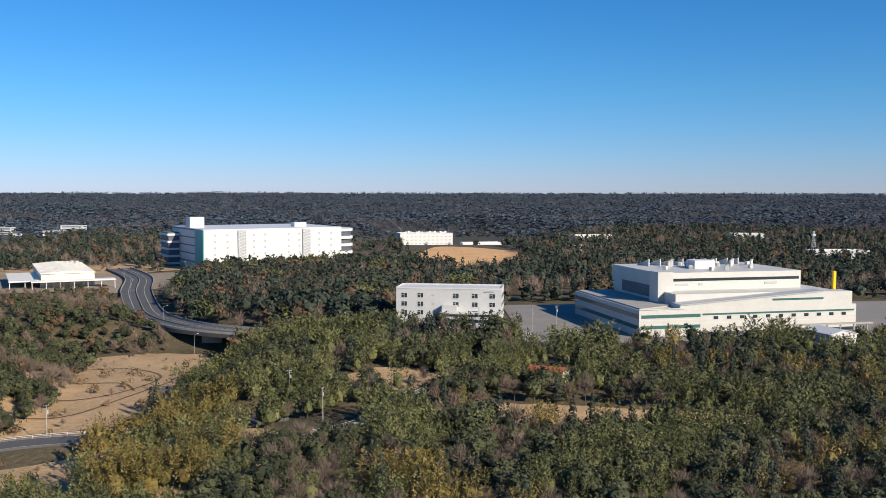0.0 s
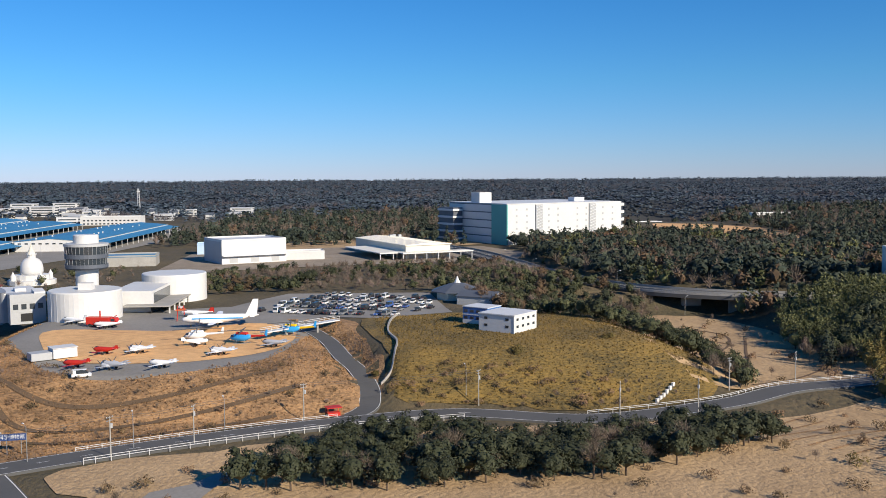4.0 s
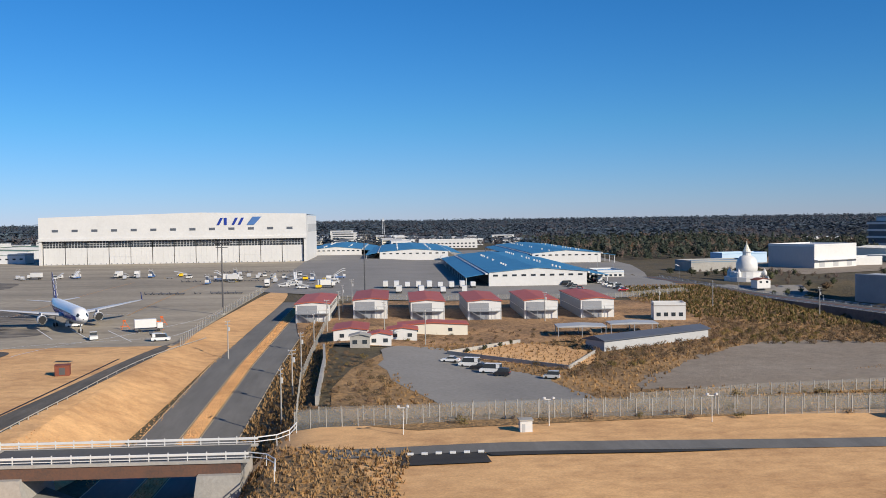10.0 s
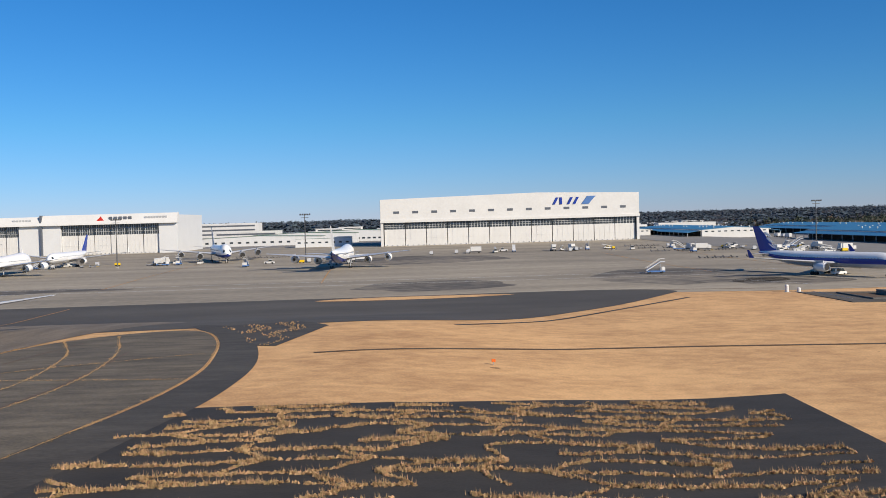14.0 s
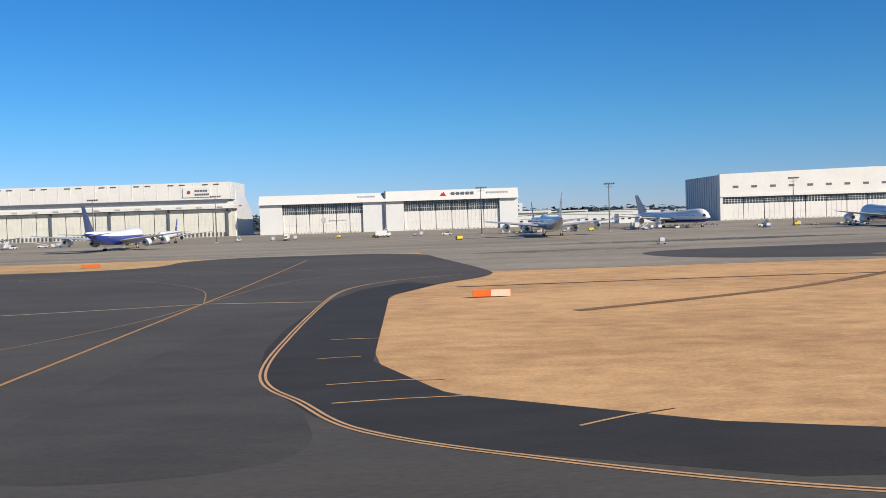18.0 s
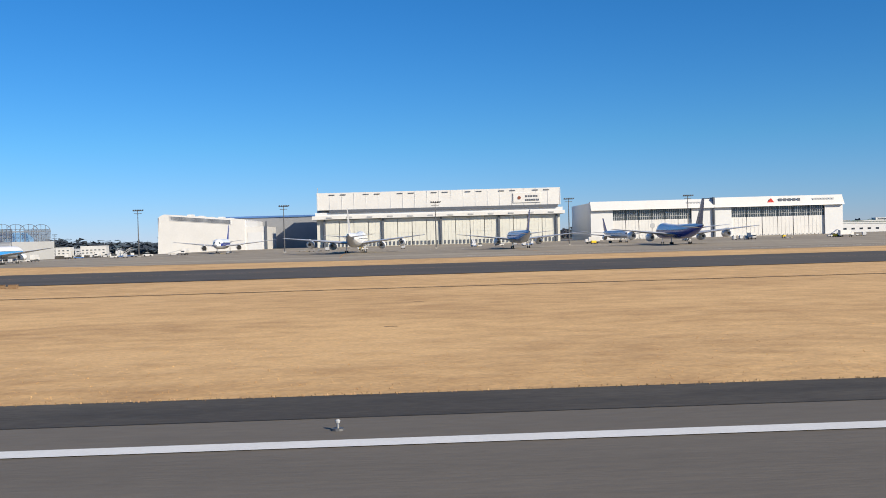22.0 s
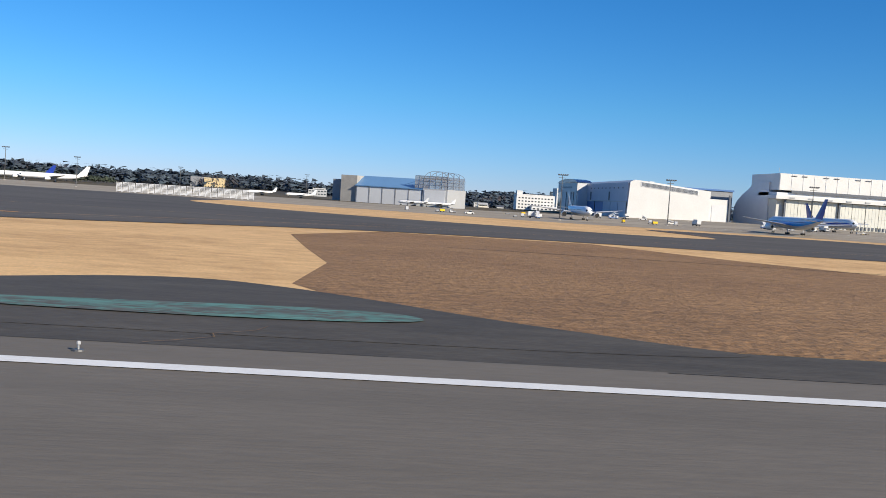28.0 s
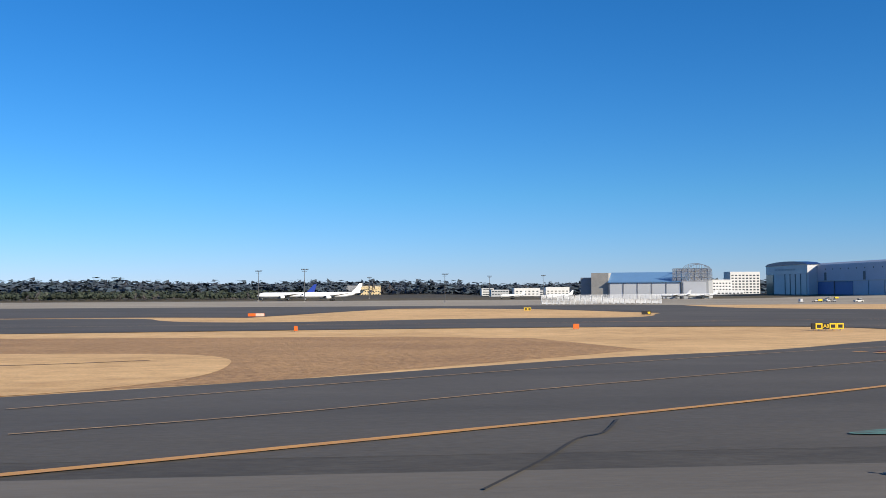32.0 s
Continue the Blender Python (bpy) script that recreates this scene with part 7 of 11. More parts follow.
# logistics halls
e = block("logistics_hall", -306, 578, -1.2, 28, 40, 34, 13.4, "white", "pale_grey", "white box-shaped logistics hall with loading bay", wins=(("front", 3, 1, 5, 3.4, 0.6, 1, 26, "grey"),))
part("bay_canopy", box(-20, -19.5, 4.6, 20, -17.1, 5.0), M["pale_grey"], e)
# grey sheet puts the shade of this side into the wall colour
part("side_shade", box(-20.2, -16.9, -1, -20.05, 16.9, 13.0), M["grey"], e)
block("logistics_annex", -272, 588, -1.2, 10, 26, 14, 4.4, "white", "pale_grey", "low white lean-to beside the logistics hall")
e = group_of("cream_hall", -207.6, 576.5, -1.8, 22.9, "long cream hall with bright sheet roof and broad open canopies", "hall")
part("wall", box(0, 0, -2, 30.6, 86, 8.8), M["cream"], e)
part("roof", profile([(-0.6, 8.8), (31.2, 8.8), (31.2, 9.2), (15.3, 10.4), (-0.6, 9.2)], -0.8, 86.6), M["roof_white"], e)
for k in range(14):
    part("roof_seam", profile([(-0.6, 9.2), (15.3, 10.4), (31.2, 9.2), (31.2, 9.32), (15.3, 10.52), (-0.6, 9.32)], 3 + k * 6, 3.25 + k * 6), M["cream"], e)
for nm, x0, y0, x1, y1 in (("front_canopy", -6, -9.5, 42, -0.02), ("side_canopy", -18, -2, -0.02, 60)):
    c = part(nm, box(x0, y0, 4.7, x1, y1, 5.2, bevel=0.08), M["roof_white"], e)
    part("fascia", box(x0 - 0.1, y0 - 0.12, 4.5, x1 + 0.1, y0 - 0.01, 5.3), M["white"], c)
    n = int((x1 - x0) / 8)
    for k in range(n + 1):
        px = x0 + 0.5 + (x1 - x0 - 1) * k / n
        part("post", box(px - 0.2, y0 + 0.6, -2, px + 0.2, y0 + 1.0, 4.69), M["pale_grey"], c)
for k in range(5):
    part("shutter", box(2 + k * 5.8, -0.14, -0.5, 6.4 + k * 5.8, -0.02, 3.8), M["grey"], e)
for k in range(6):
    part("shutter", box(-0.14, 6 + k * 9, -0.5, -0.02, 12 + k * 9, 3.8), M["dark_grey"], e)
for k, (vx, vy) in enumerate(((20, 72), (23, 74), (26, 71))):
    part("roof_plant", box(vx, vy, 9.3, vx + 2.2, vy + 1.8, 11.2, bevel=0.1), M["grey"], e)

# the great white warehouse
ax, ay, bx, by = -131.2, 686.8, -33.5, 737.5
wl = math.hypot(bx - ax, by - ay)
e = group_of("distribution_warehouse", (ax + bx) / 2, (ay + by) / 2, -3, math.degrees(math.atan2(by - ay, bx - ax)), "great white distribution warehouse with teal end and stair towers", "warehouse")
part("wall", box(-wl / 2, 0, -3, wl / 2, 82, 31.6), M["white"], e)
part("roof", box(-wl / 2 - 0.2, -0.2, 31.6, wl / 2 + 0.2, 82.2, 32.2), M["pale_grey"], e)
part("teal_panel", box(-wl / 2 - 0.35, -0.3, -2, -wl / 2 - 0.02, 20, 31.4), M["teal"], e, "teal clad end panel")
part("teal_panel", box(-wl / 2 - 0.35, -0.35, -2, -wl / 2 + 0.6, -0.05, 31.4), M["teal"], e)
for k in range(5):
    part("side_band", box(-wl / 2 - 0.4, 20.2, 3.4 + k * 6, -wl / 2 - 0.02, 81, 6.9 + k * 6), M["white"], e)
    part("side_gap", box(-wl / 2 - 0.3, 20.2, 6.9 + k * 6, -wl / 2 - 0.03, 81, 7.7 + k * 6), M["dark_grey"], e)
part("roof_house", box(-wl / 2 + 2, 40, 32.2, -wl / 2 + 13, 52, 40), M["white"], e)
part("roof_house", box(24, 20, 32.2, 34, 28, 35.4), M["pale_grey"], e)
for sx in (-wl * 0.235, wl * 0.232):
    tower = part("stair_tower", box(sx - 3.2, -0.8, -3, sx + 3.2, -0.02, 31.2), M["grey"], e)
    for k in range(14):
        bm = profile([(sx - 3.0, k * 2.2), (sx + 3.0, k * 2.2 + 1.9), (sx + 3.0, k * 2.2 + 2.15), (sx - 3.0, k * 2.2 + 0.25)], -1.6, -0.85)
        part("stair_flight", bm, M["pale_grey"], e)
win = None
for c in (-0.42, -0.335, -0.15, -0.07, 0.1, 0.18, 0.33, 0.42):
    for r in range(6):
        m = pose(wl * c, 0, 3.4 + r * 4.7)
        if win:
            again("window", win, e, m)
        else:
            win = part("window", box(-0.75, -0.15, 0, 0.75, 0.05, 1.5), M["grey"], e)
            win.matrix_basis = m
for k in range(5):
    bm = tube([((wl / 2 + 8, 30, 4 + k * 6.0), (13, 0, 0), (0, 20, 0)), ((wl / 2 + 8, 30, 6.2 + k * 6.0), (13, 0, 0), (0, 20, 0))], 28)
    part("ramp_parapet", bm, M["white"], e, "curved ramp parapet")
part("ramp_core", tube([((wl / 2 + 8, 30, -3), (11.6, 0, 0), (0, 18.4, 0)), ((wl / 2 + 8, 30, 30), (11.6, 0, 0), (0, 18.4, 0))], 20), M["dark_grey"], e)
for k in range(5):
    part("deck_edge", box(-wl / 2 - 10, 60, 3 + k * 5.6, -wl / 2 - 0.5, 84, 4.6 + k * 5.6), M["white"], e)
# solid dark block stands in for the shade between the open decks
part("deck_shade", box(-wl / 2 - 9, 61, -3, -wl / 2 - 0.6, 83, 28), M["dark_grey"], e)

# office block
e = block("office_building", 29.2, 404, -0.2, -11.1, 45.6, 16, 16.2, "office_white", "white", "white four-storey office building with small windows", wins=(("right", 4, 4, 1.7, 1.7, 1.6, 3.6, 12, "glass"),), parapet=0.5)
for fx in (-19.3, -12.2, 3.2, 11.4, 18.9):
    for r in range(3):
        w = part("window", box(fx - 1.2, -8.06, 5.0 + r * 3.7, fx + 1.2, -7.9, 6.9 + r * 3.7), M["glass"], e)
        part("mullion", box(fx - 0.06, -8.1, 5.0 + r * 3.7, fx + 0.06, -8.06, 6.9 + r * 3.7), M["white"], w)
        part("transom", box(fx - 1.2, -8.1, 6.2 + r * 3.7, fx - 0.06, -8.06, 6.3 + r * 3.7), M["white"], w)
        part("sill", box(fx - 1.3, -8.2, 4.85 + r * 3.7, fx + 1.3, -8.0, 5.0 + r * 3.7), M["white"], e)
for r in range(3):
    part("vent", box(-7.2, -8.1, 5.8 + r * 3.7, -6.2, -8.0, 6.3 + r * 3.7), M["grey"], e)
bars_sign(e, 15.5, -8.02, 15.0, 4.2, 0.5, M["grey"], 5)
part("front_wing", box(-3.5, -12.5, -2, 22, -8.05, 6.6), M["office_white"], e)
part("wing_glazing", box(-3, -12.65, 2.4, 21.4, -12.5, 3.8), M["glass"], e)
part("wing_glazing", box(-3, -12.65, 5.0, 21.4, -12.5, 6.0), M["glass"], e)
part("entrance_block", box(-2.5, -11, 6.62, 4, -8.05, 9.4), M["office_white"], e)

# the long stepped factory
e = group_of("factory", 102, 363, -0.4, 10, "long white factory with stepped terraces and roof plant", "factory")
part("base_tier", prism([(0, 0), (100, 0), (100, 74), (2, 74)], -2, 11.0), M["factory_white"], e)
part("middle_tier", box(20, 8, 11.0, 96, 70, 16.0), M["factory_white"], e)
part("upper_tier", box(20, 22, 16.0, 88, 72, 23.6), M["factory_white"], e)
part("corner_tower", box(17, 18, 11, 24, 26, 24.4), M["factory_white"], e)
part("left_terrace", prism([(1, 1), (19.9, 9), (19.9, 72), (3, 73)], 11.01, 11.5), M["concrete"], e)
part("dark_bay", box(19.7, 26, 12.5, 20.02, 60, 17.5), M["dark_grey"], e)
part("ramp_wall", profile([(18, 11), (98, 11), (98, 16.4), (84, 16.6), (18, 12.3)], 0.1, 7.95), M["factory_white"], e)
part("window_band", box(24, 21.85, 19.9, 87, 22.0, 21.1), M["glass"], e)
part("window_band", box(60, -0.06, 13.4, 84, 0.1, 14.2), M["glass_green"], e)
for z in (3.2, 7.6):
    part("window_band", box(1, -0.15, z, 27, 0.0, z + 1.3), M["glass_green"], e, "long green window strip")
bm = bmesh.new()
for z in (3.0, 7.4):
    p0, p1 = Vector((0, 0.4, 0)), Vector((2, 73.6, 0))
    n = Vector((-1, 0.027, 0)) * 0.15
    a, b = p0 + n, p1 + n
    bm.faces.new([bm.verts.new(v) for v in ((a.x, a.y, z), (a.x, a.y, z + 1.7), (b.x, b.y, z + 1.7), (b.x, b.y, z))])
part("side_strip", bm, M["glass_green"], e)
win = None
for k in range(11):
    m = pose(34 + k * 6.0, 0, 6.4)
    if win:
        again("window", win, e, m)
    else:
        win = part("window", box(-1, -0.12, 0, 1, 0.1, 1.3), M["glass"], e)
        win.matrix_basis = m
part("front_strip", box(28, -0.16, 8.2, 99, 0.0, 8.9), M["glass_green"], e, "narrow dark window strip")
part("parapet_cap", box(-0.3, -0.3, 11.0, 20, 0.1, 11.4), M["factory_white"], e)
part("ledge", profile([(18, 12.3), (84, 16.6), (84, 17.0), (18, 12.7)], -0.2, 7.9), M["grey"], e)
for z in (4.9, 6.6):
    part("panel_seam", box(0, -0.05, z, 100, 0.0, z + 0.12), M["pale_grey"], e)
for k in range(9):
    part("roof_fin", profile_x([(58, 23.6), (70, 23.6), (58, 26.8)], 32 + k * 5.8, 32.5 + k * 5.8), M["factory_white"], e)
for x0, x1 in ((27, 33), (38, 40), (70, 76)):
    part("louvre", box(x0, 21.84, 18.0, x1, 22.0, 18.9), M["grey"], e)
part("pipe_rack", box(30, -6, 3.2, 104, -4, 3.8), M["concrete"], e)
for k in range(12):
    part("rack_leg", box(31 + k * 6.4, -5.3, -2, 31.5 + k * 6.4, -4.8, 3.2), M["concrete"], e)
vent = None
for k in range(26):
    m = pose(random.uniform(30, 84), random.uniform(26, 68), 23.6, 0, 0, random.uniform(0, 90))
    if vent:
        again("roof_vent", vent, e, m)
    else:
        vent = part("roof_vent", box(-1.0, -0.8, 0, 1.0, 0.8, 1.6, bevel=0.15), M["factory_white"], e)
        vent.matrix_basis = m
stack = None
for k in range(14):
    m = pose(36 + k * 3.5, 46 + (k % 3) * 5, 23.6)
    if stack:
        again("roof_stack", stack, e, m)
    else:
        stack = part("roof_stack", lathe([(0.55, 0), (0.55, 2.6), (0.75, 2.7), (0.75, 3.0)], 10), M["factory_white"], e)
        stack.matrix_basis = m
part("plant_house", box(46, 40, 23.6, 56, 48, 27.2), M["pale_grey"], e)
part("yellow_pylon", box(118, 40, -1, 119.4, 41.4, 21), M["yellow"], e)
gable("white_shed", 172, 345, -1, 15, 12, 15, 5.2, 1.6, "white", "pale_grey", "small white gabled shed at the wood's edge", "shed")
gable("red_house", 55, 305, -5.2, 60, 9, 12, 2.8, 1.8, "cream", "red_roof", "house with red tiled roof among trees", "house")
e = block("far_factory", 58, 1350, -27, 8, 76, 40, 22, "white", "grey", "far white factory with crowded roof plant", wins=(("front", 12, 4, 3.2, 1.2, 3, 4.8, 68, "grey"),))
for k in range(14):
    part("roof_plant", box(-34 + k * 5, -14 + (k * 7) % 24, 22.2, -31 + k * 5, -11 + (k * 7) % 24, 24.2 + (k % 3) * 0.7, bevel=0.15), M["pale_grey"], e)
block("far_store", 135, 1300, -22, 10, 56, 16, 6, "pale_grey", "white", "low grey store beside the far factory")
for fx, fy, w, d, h, t, lb in ((260, 1150, 50, 18, 7, 5, "long low white building deep in the woods"), (420, 1060, 36, 18, 8, -6, "grey building by a lattice mast"), (190, 900, 30, 12, 4, 12, "low white sheds in the woods"), (380, 760, 46, 20, 8, 0, "white building with blue roof by the wood")):
    block("far_building", fx, fy, float(land(fx, fy)), t, w, d, h, "white", "pale_grey", lb, wins=(("front", 8, 1, 2.4, 1.2, h * 0.5, 1, w * 0.8, "grey"),))

# viaduct
v = group_of("viaduct", label="curved concrete road viaduct on round piers", category="bridge")
ribbon("deck", VIA, 9.0, M["road"], 0.3, skirt=1.7, parent=v)
for s in (-8.8, 8.8, 0):
    ribbon("parapet", VIA, 0.15, M["concrete"], 1.25 if s else 0.9, skirt=1.2, parent=v, side=s)
for s in (-4.4, 4.4):
    ribbon("lane_line", VIA, 0.08, M["paint_white"], 0.32, parent=v, side=s)
for p in curve_pts(VIA, 3)[4:-3:2]:
    part("pier", box(p.x - 4.5, p.y - 0.9, -17, p.x + 4.5, p.y + 0.9, p.z - 1.2), M["concrete"], v)

# bridge over the cutting
e = group_of("road_bridge", -605.6, 131, 0, 0, "low concrete bridge with white railings over the cutting", "bridge")
part("deck", box(-17, -4.2, -1.6, 17, 4.2, 0.12), M["road"], e)
part("girder", box(-17, -4.5, -1.9, 17, -4.22, -0.2), M["girder_rust"], e, "rust-stained edge girder")
part("girder", box(-17, 4.22, -1.9, 17, 4.5, -0.2), M["girder_rust"], e, "rust-stained edge girder")
for s in (-1, 1):
    part("abutment", profile([(s * 10.4, -8), (s * 17, -8), (s * 17, -1.6), (s * 11.4, -1.6)], -5.5, 5.5), M["concrete"], e)
    part("edge_beam", box(-18, s * 4.45 - 0.25, -0.22, 18, s * 4.45 + 0.25, 0.2, bevel=0.03), M["concrete"], e)
    part("rail_bar", box(-18, s * 4.3 - 0.09, 0.78, 18, s * 4.3 + 0.09, 1.12, bevel=0.03), M["white"], e)
    part("rail_bar", box(-18, s * 4.3 - 0.05, 0.42, 18, s * 4.3 + 0.05, 0.52), M["white"], e)
    for k in range(15):
        part("rail_post", box(-17.6 + k * 2.51 - 0.06, s * 4.3 - 0.08, 0.2, -17.6 + k * 2.51 + 0.06, s * 4.3 + 0.08, 1.3), M["white"], e)
for s, y0 in ((1, 4.3), (-1, -4.3), (1, -4.3)):
    pts = [(s * 18, y0), (s * 20.5, y0 + (1.2 if y0 > 0 else -1.2)), (s * 22, y0 + (4 if y0 > 0 else -4)), (s * 22.5, y0 + (9 if y0 > 0 else -9))]
    for z, r in ((1.1, 0.09), (0.5, 0.07)):
        part("curved_rail", tube([((x, y, z), (r, 0, 0), (0, 0, r)) for x, y in pts], 6), M["white"], e)
    for b in pts[1:]:
        part("curve_post", pipe((*b, -0.5), (*b, 1.15), 0.07, n=4), M["white"], e)

# ---------------- trees, woods, scrub ----------------
rng = np.random.default_rng(7)


def leaf_cloud(lobes, n, size, long=1.0, up=0.35, lift=0.0):
    """Small leaf faces over the tops of lobes (x, y, z, rx, ry, rz): corners of n triangles."""
    lobes = np.array(lobes, float)
    w = lobes[:, 3] * lobes[:, 5]
    pick = rng.choice(len(lobes), n, p=w / w.sum())
    d = rng.normal(size=(n, 3))
    d[:, 2] = np.abs(d[:, 2]) * 0.9 - 0.25 + lift
    d /= np.linalg.norm(d, axis=1)[:, None]
    L = lobes[pick]
    c = L[:, :3] + d * L[:, 3:6] * rng.uniform(0.78, 1.06, (n, 1))
    nrm = d + rng.normal(size=(n, 3)) * 0.3
    nrm[:, 2] += up
    nrm /= np.linalg.norm(nrm, axis=1)[:, None]
    a = np.cross(nrm, rng.normal(size=(n, 3)))
    if long > 1:
        a = np.cross(nrm, np.cross(nrm, [0, 0, 1.0]) + 0.25 * rng.normal(size=(n, 3)))
    a /= np.linalg.norm(a, axis=1)[:, None] + 1e-9
    b = np.cross(nrm, a)
    s = size * rng.uniform(0.6, 1.3, (n, 1)) * 0.5
    if long > 1:
        a, b = b * s, a * s * long
    else:
        a, b = a * s, b * s * rng.uniform(0.6, 1.1, (n, 1))
    return np.stack([c - a * 1.25 - b * 0.9, c + a * 1.25 - b * 0.9, c + a * rng.uniform(-0.8, 0.8, (n, 1)) + b * 1.35], 1)


def core(lobes, shrink=0.8):
    """Closed bodies inside the lobes, so that a crown is not seen through."""
    rows = [((0, 0, 0.4), (0.01, 0, 0.4), (0, 0.01, 0.41))]
    for x, y, z, rx, ry, rz in lobes:
        top, foot = (x, y, z + rz * shrink), (x, y, z - rz * shrink)
        ring = [[(x + rx * shrink * math.cos(a + k * 0.5) * c, y + ry * shrink * math.sin(a + k * 0.5) * c, z + rz * shrink * h) for a in [i * 1.0472 for i in range(6)]] for k, (c, h) in enumerate(((0.86, 0.5), (0.86, -0.5)))]
        for i in range(6):
            n = (i + 1) % 6
            rows += [(ring[0][i], ring[0][n], top), (ring[1][i], ring[0][n], ring[0][i]), (ring[1][i], ring[1][n], ring[0][n]), (ring[1][n], ring[1][i], foot)]
    return np.array(rows)


SOLID = 4


def crown_evergreen(n, size):
    lobes = [(0, 0, 0.50, 0.30, 0.30, 0.36)]
    for k in range(13):
        t, z = rng.uniform(0, 6.28), rng.uniform(0.18, 0.84)
        r = 0.30 * math.sqrt(max(0.08, 1 - (z - 0.42) ** 2 * 5))
        q = rng.uniform(0.10, 0.18)
        lobes.append((r * math.cos(t), r * math.sin(t), z, q, q, q * 0.85))
    return np.concatenate([core(lobes[:SOLID]), leaf_cloud(lobes, n, size)])


def crown_cedar(n, size):
    lobes = []
    for k in range(10):
        z = 0.16 + 0.085 * k
        r = 0.2 * (1.03 - z) + 0.012
        t = rng.uniform(0, 6.28)
        lobes.append((r * 0.3 * math.cos(t), r * 0.3 * math.sin(t), z, r * 1.15, r * 1.15, 0.07))
    return np.concatenate([core(lobes[::3][:SOLID], 0.75), leaf_cloud(lobes, n, size, up=0.1)])


def crown_bamboo(n, size):
    """Tall plumes that narrow to a nodding tip, with upswept narrow leaves."""
    m = 14
    t, r = rng.uniform(0, 6.28, m), 0.32 * np.sqrt(rng.random(m))
    tall, lean = rng.uniform(0.78, 1.02, m), rng.normal(size=(m, 2)) * 0.05
    k = rng.integers(0, m, n)
    u = rng.random(n) ** 0.62
    wide = 0.135 * (1.03 - u) ** 0.7 * np.sqrt(rng.uniform(0.25, 1, n))
    a = rng.uniform(0, 6.28, n)
    out = np.stack([np.cos(a), np.sin(a), np.zeros(n)], 1)
    c = np.stack([r[k] * np.cos(t[k]) + lean[k, 0] * u ** 2, r[k] * np.sin(t[k]) + lean[k, 1] * u ** 2, (0.22 + 0.78 * u) * tall[k]], 1) + out * wide[:, None]
    d = out * rng.uniform(0.3, 1.0, (n, 1)) + np.stack([np.zeros(n), np.zeros(n), rng.uniform(0.1, 1.0, n)], 1)
    d /= np.linalg.norm(d, axis=1)[:, None]
    side = np.cross(d, out + 0.5 * rng.normal(size=(n, 3)))
    side /= np.linalg.norm(side, axis=1)[:, None] + 1e-9
    s = size * rng.uniform(0.7, 1.3, (n, 1))
    lobes = [(0, 0, 0.34, 0.2, 0.2, 0.26)]
    return np.concatenate([core(lobes[:SOLID], 0.9), np.stack([c - d * s * 0.8 - side * s * 0.42, c - d * s * 0.6 + side * s * 0.42, c + d * s * 1.2], 1)])


def crown_bare(n, size):
    """Fine twigs reaching up and out in a fan."""
    t, e = rng.uniform(0, 6.28, n), rng.uniform(0.25, 1.45, n)
    d = np.stack([np.cos(t) * np.cos(e), np.sin(t) * np.cos(e), np.sin(e)], 1)
    c = np.array([0, 0, 0.38]) + d * rng.uniform(0.12, 0.42, (n, 1)) * [0.85, 0.85, 1.2]
    d = d + rng.normal(size=(n, 3)) * 0.28 + [0, 0, 0.25]
    d /= np.linalg.norm(d, axis=1)[:, None]
    a = np.cross(d, rng.normal(size=(n, 3)))
    a /= np.linalg.norm(a, axis=1)[:, None]
    h = d * size * rng.uniform(0.8, 2.0, (n, 1))
    a = a * size * 0.055
    return np.stack([c - h - a * 1.3, c - h + a * 1.3, c + h], 1)


def crown_shrub(n, size):
    lobes = [(rng.uniform(-0.4, 0.4), rng.uniform(-0.4, 0.4), rng.uniform(0.2, 0.5), 0.35, 0.35, 0.4) for k in range(5)]
    return leaf_cloud(lobes, n, size)


SPECIES = {
    "evergreen": (crown_evergreen, "leaf", 0.092, "broad evergreen tree with dense dark green crown"),
    "cedar": (crown_cedar, "leaf_dark", 0.072, "tall dark pointed cedar"),
    "bamboo": (crown_bamboo, "bamboo", 0.06, "feathery green bamboo clump"),
    "gold": (crown_bamboo, "bamboo_gold", 0.06, "yellowing golden bamboo clump"),
    "bare": (crown_bare, "twig", 0.12, "leafless winter tree with fine grey-brown twigs"),
    "russet": (crown_evergreen, "rusty_leaf", 0.092, "tree with russet winter leaves"),
    "shrub": (crown_shrub, "olive_shrub", 0.17, "rounded olive-green shrub on a dry slope"),
    "brush": (crown_shrub, "brown_shrub", 0.15, "tangled brown winter brush"),
}


def inside(poly, x, y):
    x, y = np.asarray(x), np.asarray(y)
    hit = np.zeros(x.shape, bool)
    for (ax, ay), (bx, by) in zip(poly, poly[1:] + poly[:1]):
        cross = ((ay > y) != (by > y)) & (x < (bx - ax) * (y - ay) / (by - ay + 1e-12) + ax)
        hit ^= cross
    return hit


def scatter(poly, gap):
    """Jittered places inside a polygon."""
    xs, ys = [p[0] for p in poly], [p[1] for p in poly]
    gx, gy = np.meshgrid(np.arange(min(xs), max(xs), gap), np.arange(min(ys), max(ys), gap))
    x = gx.ravel() + rng.uniform(-0.5, 0.5, gx.size) * gap * 0.9
    y = gy.ravel() + rng.uniform(-0.5, 0.5, gx.size) * gap * 0.9
    k = inside(poly, x, y)
    return x[k], y[k]


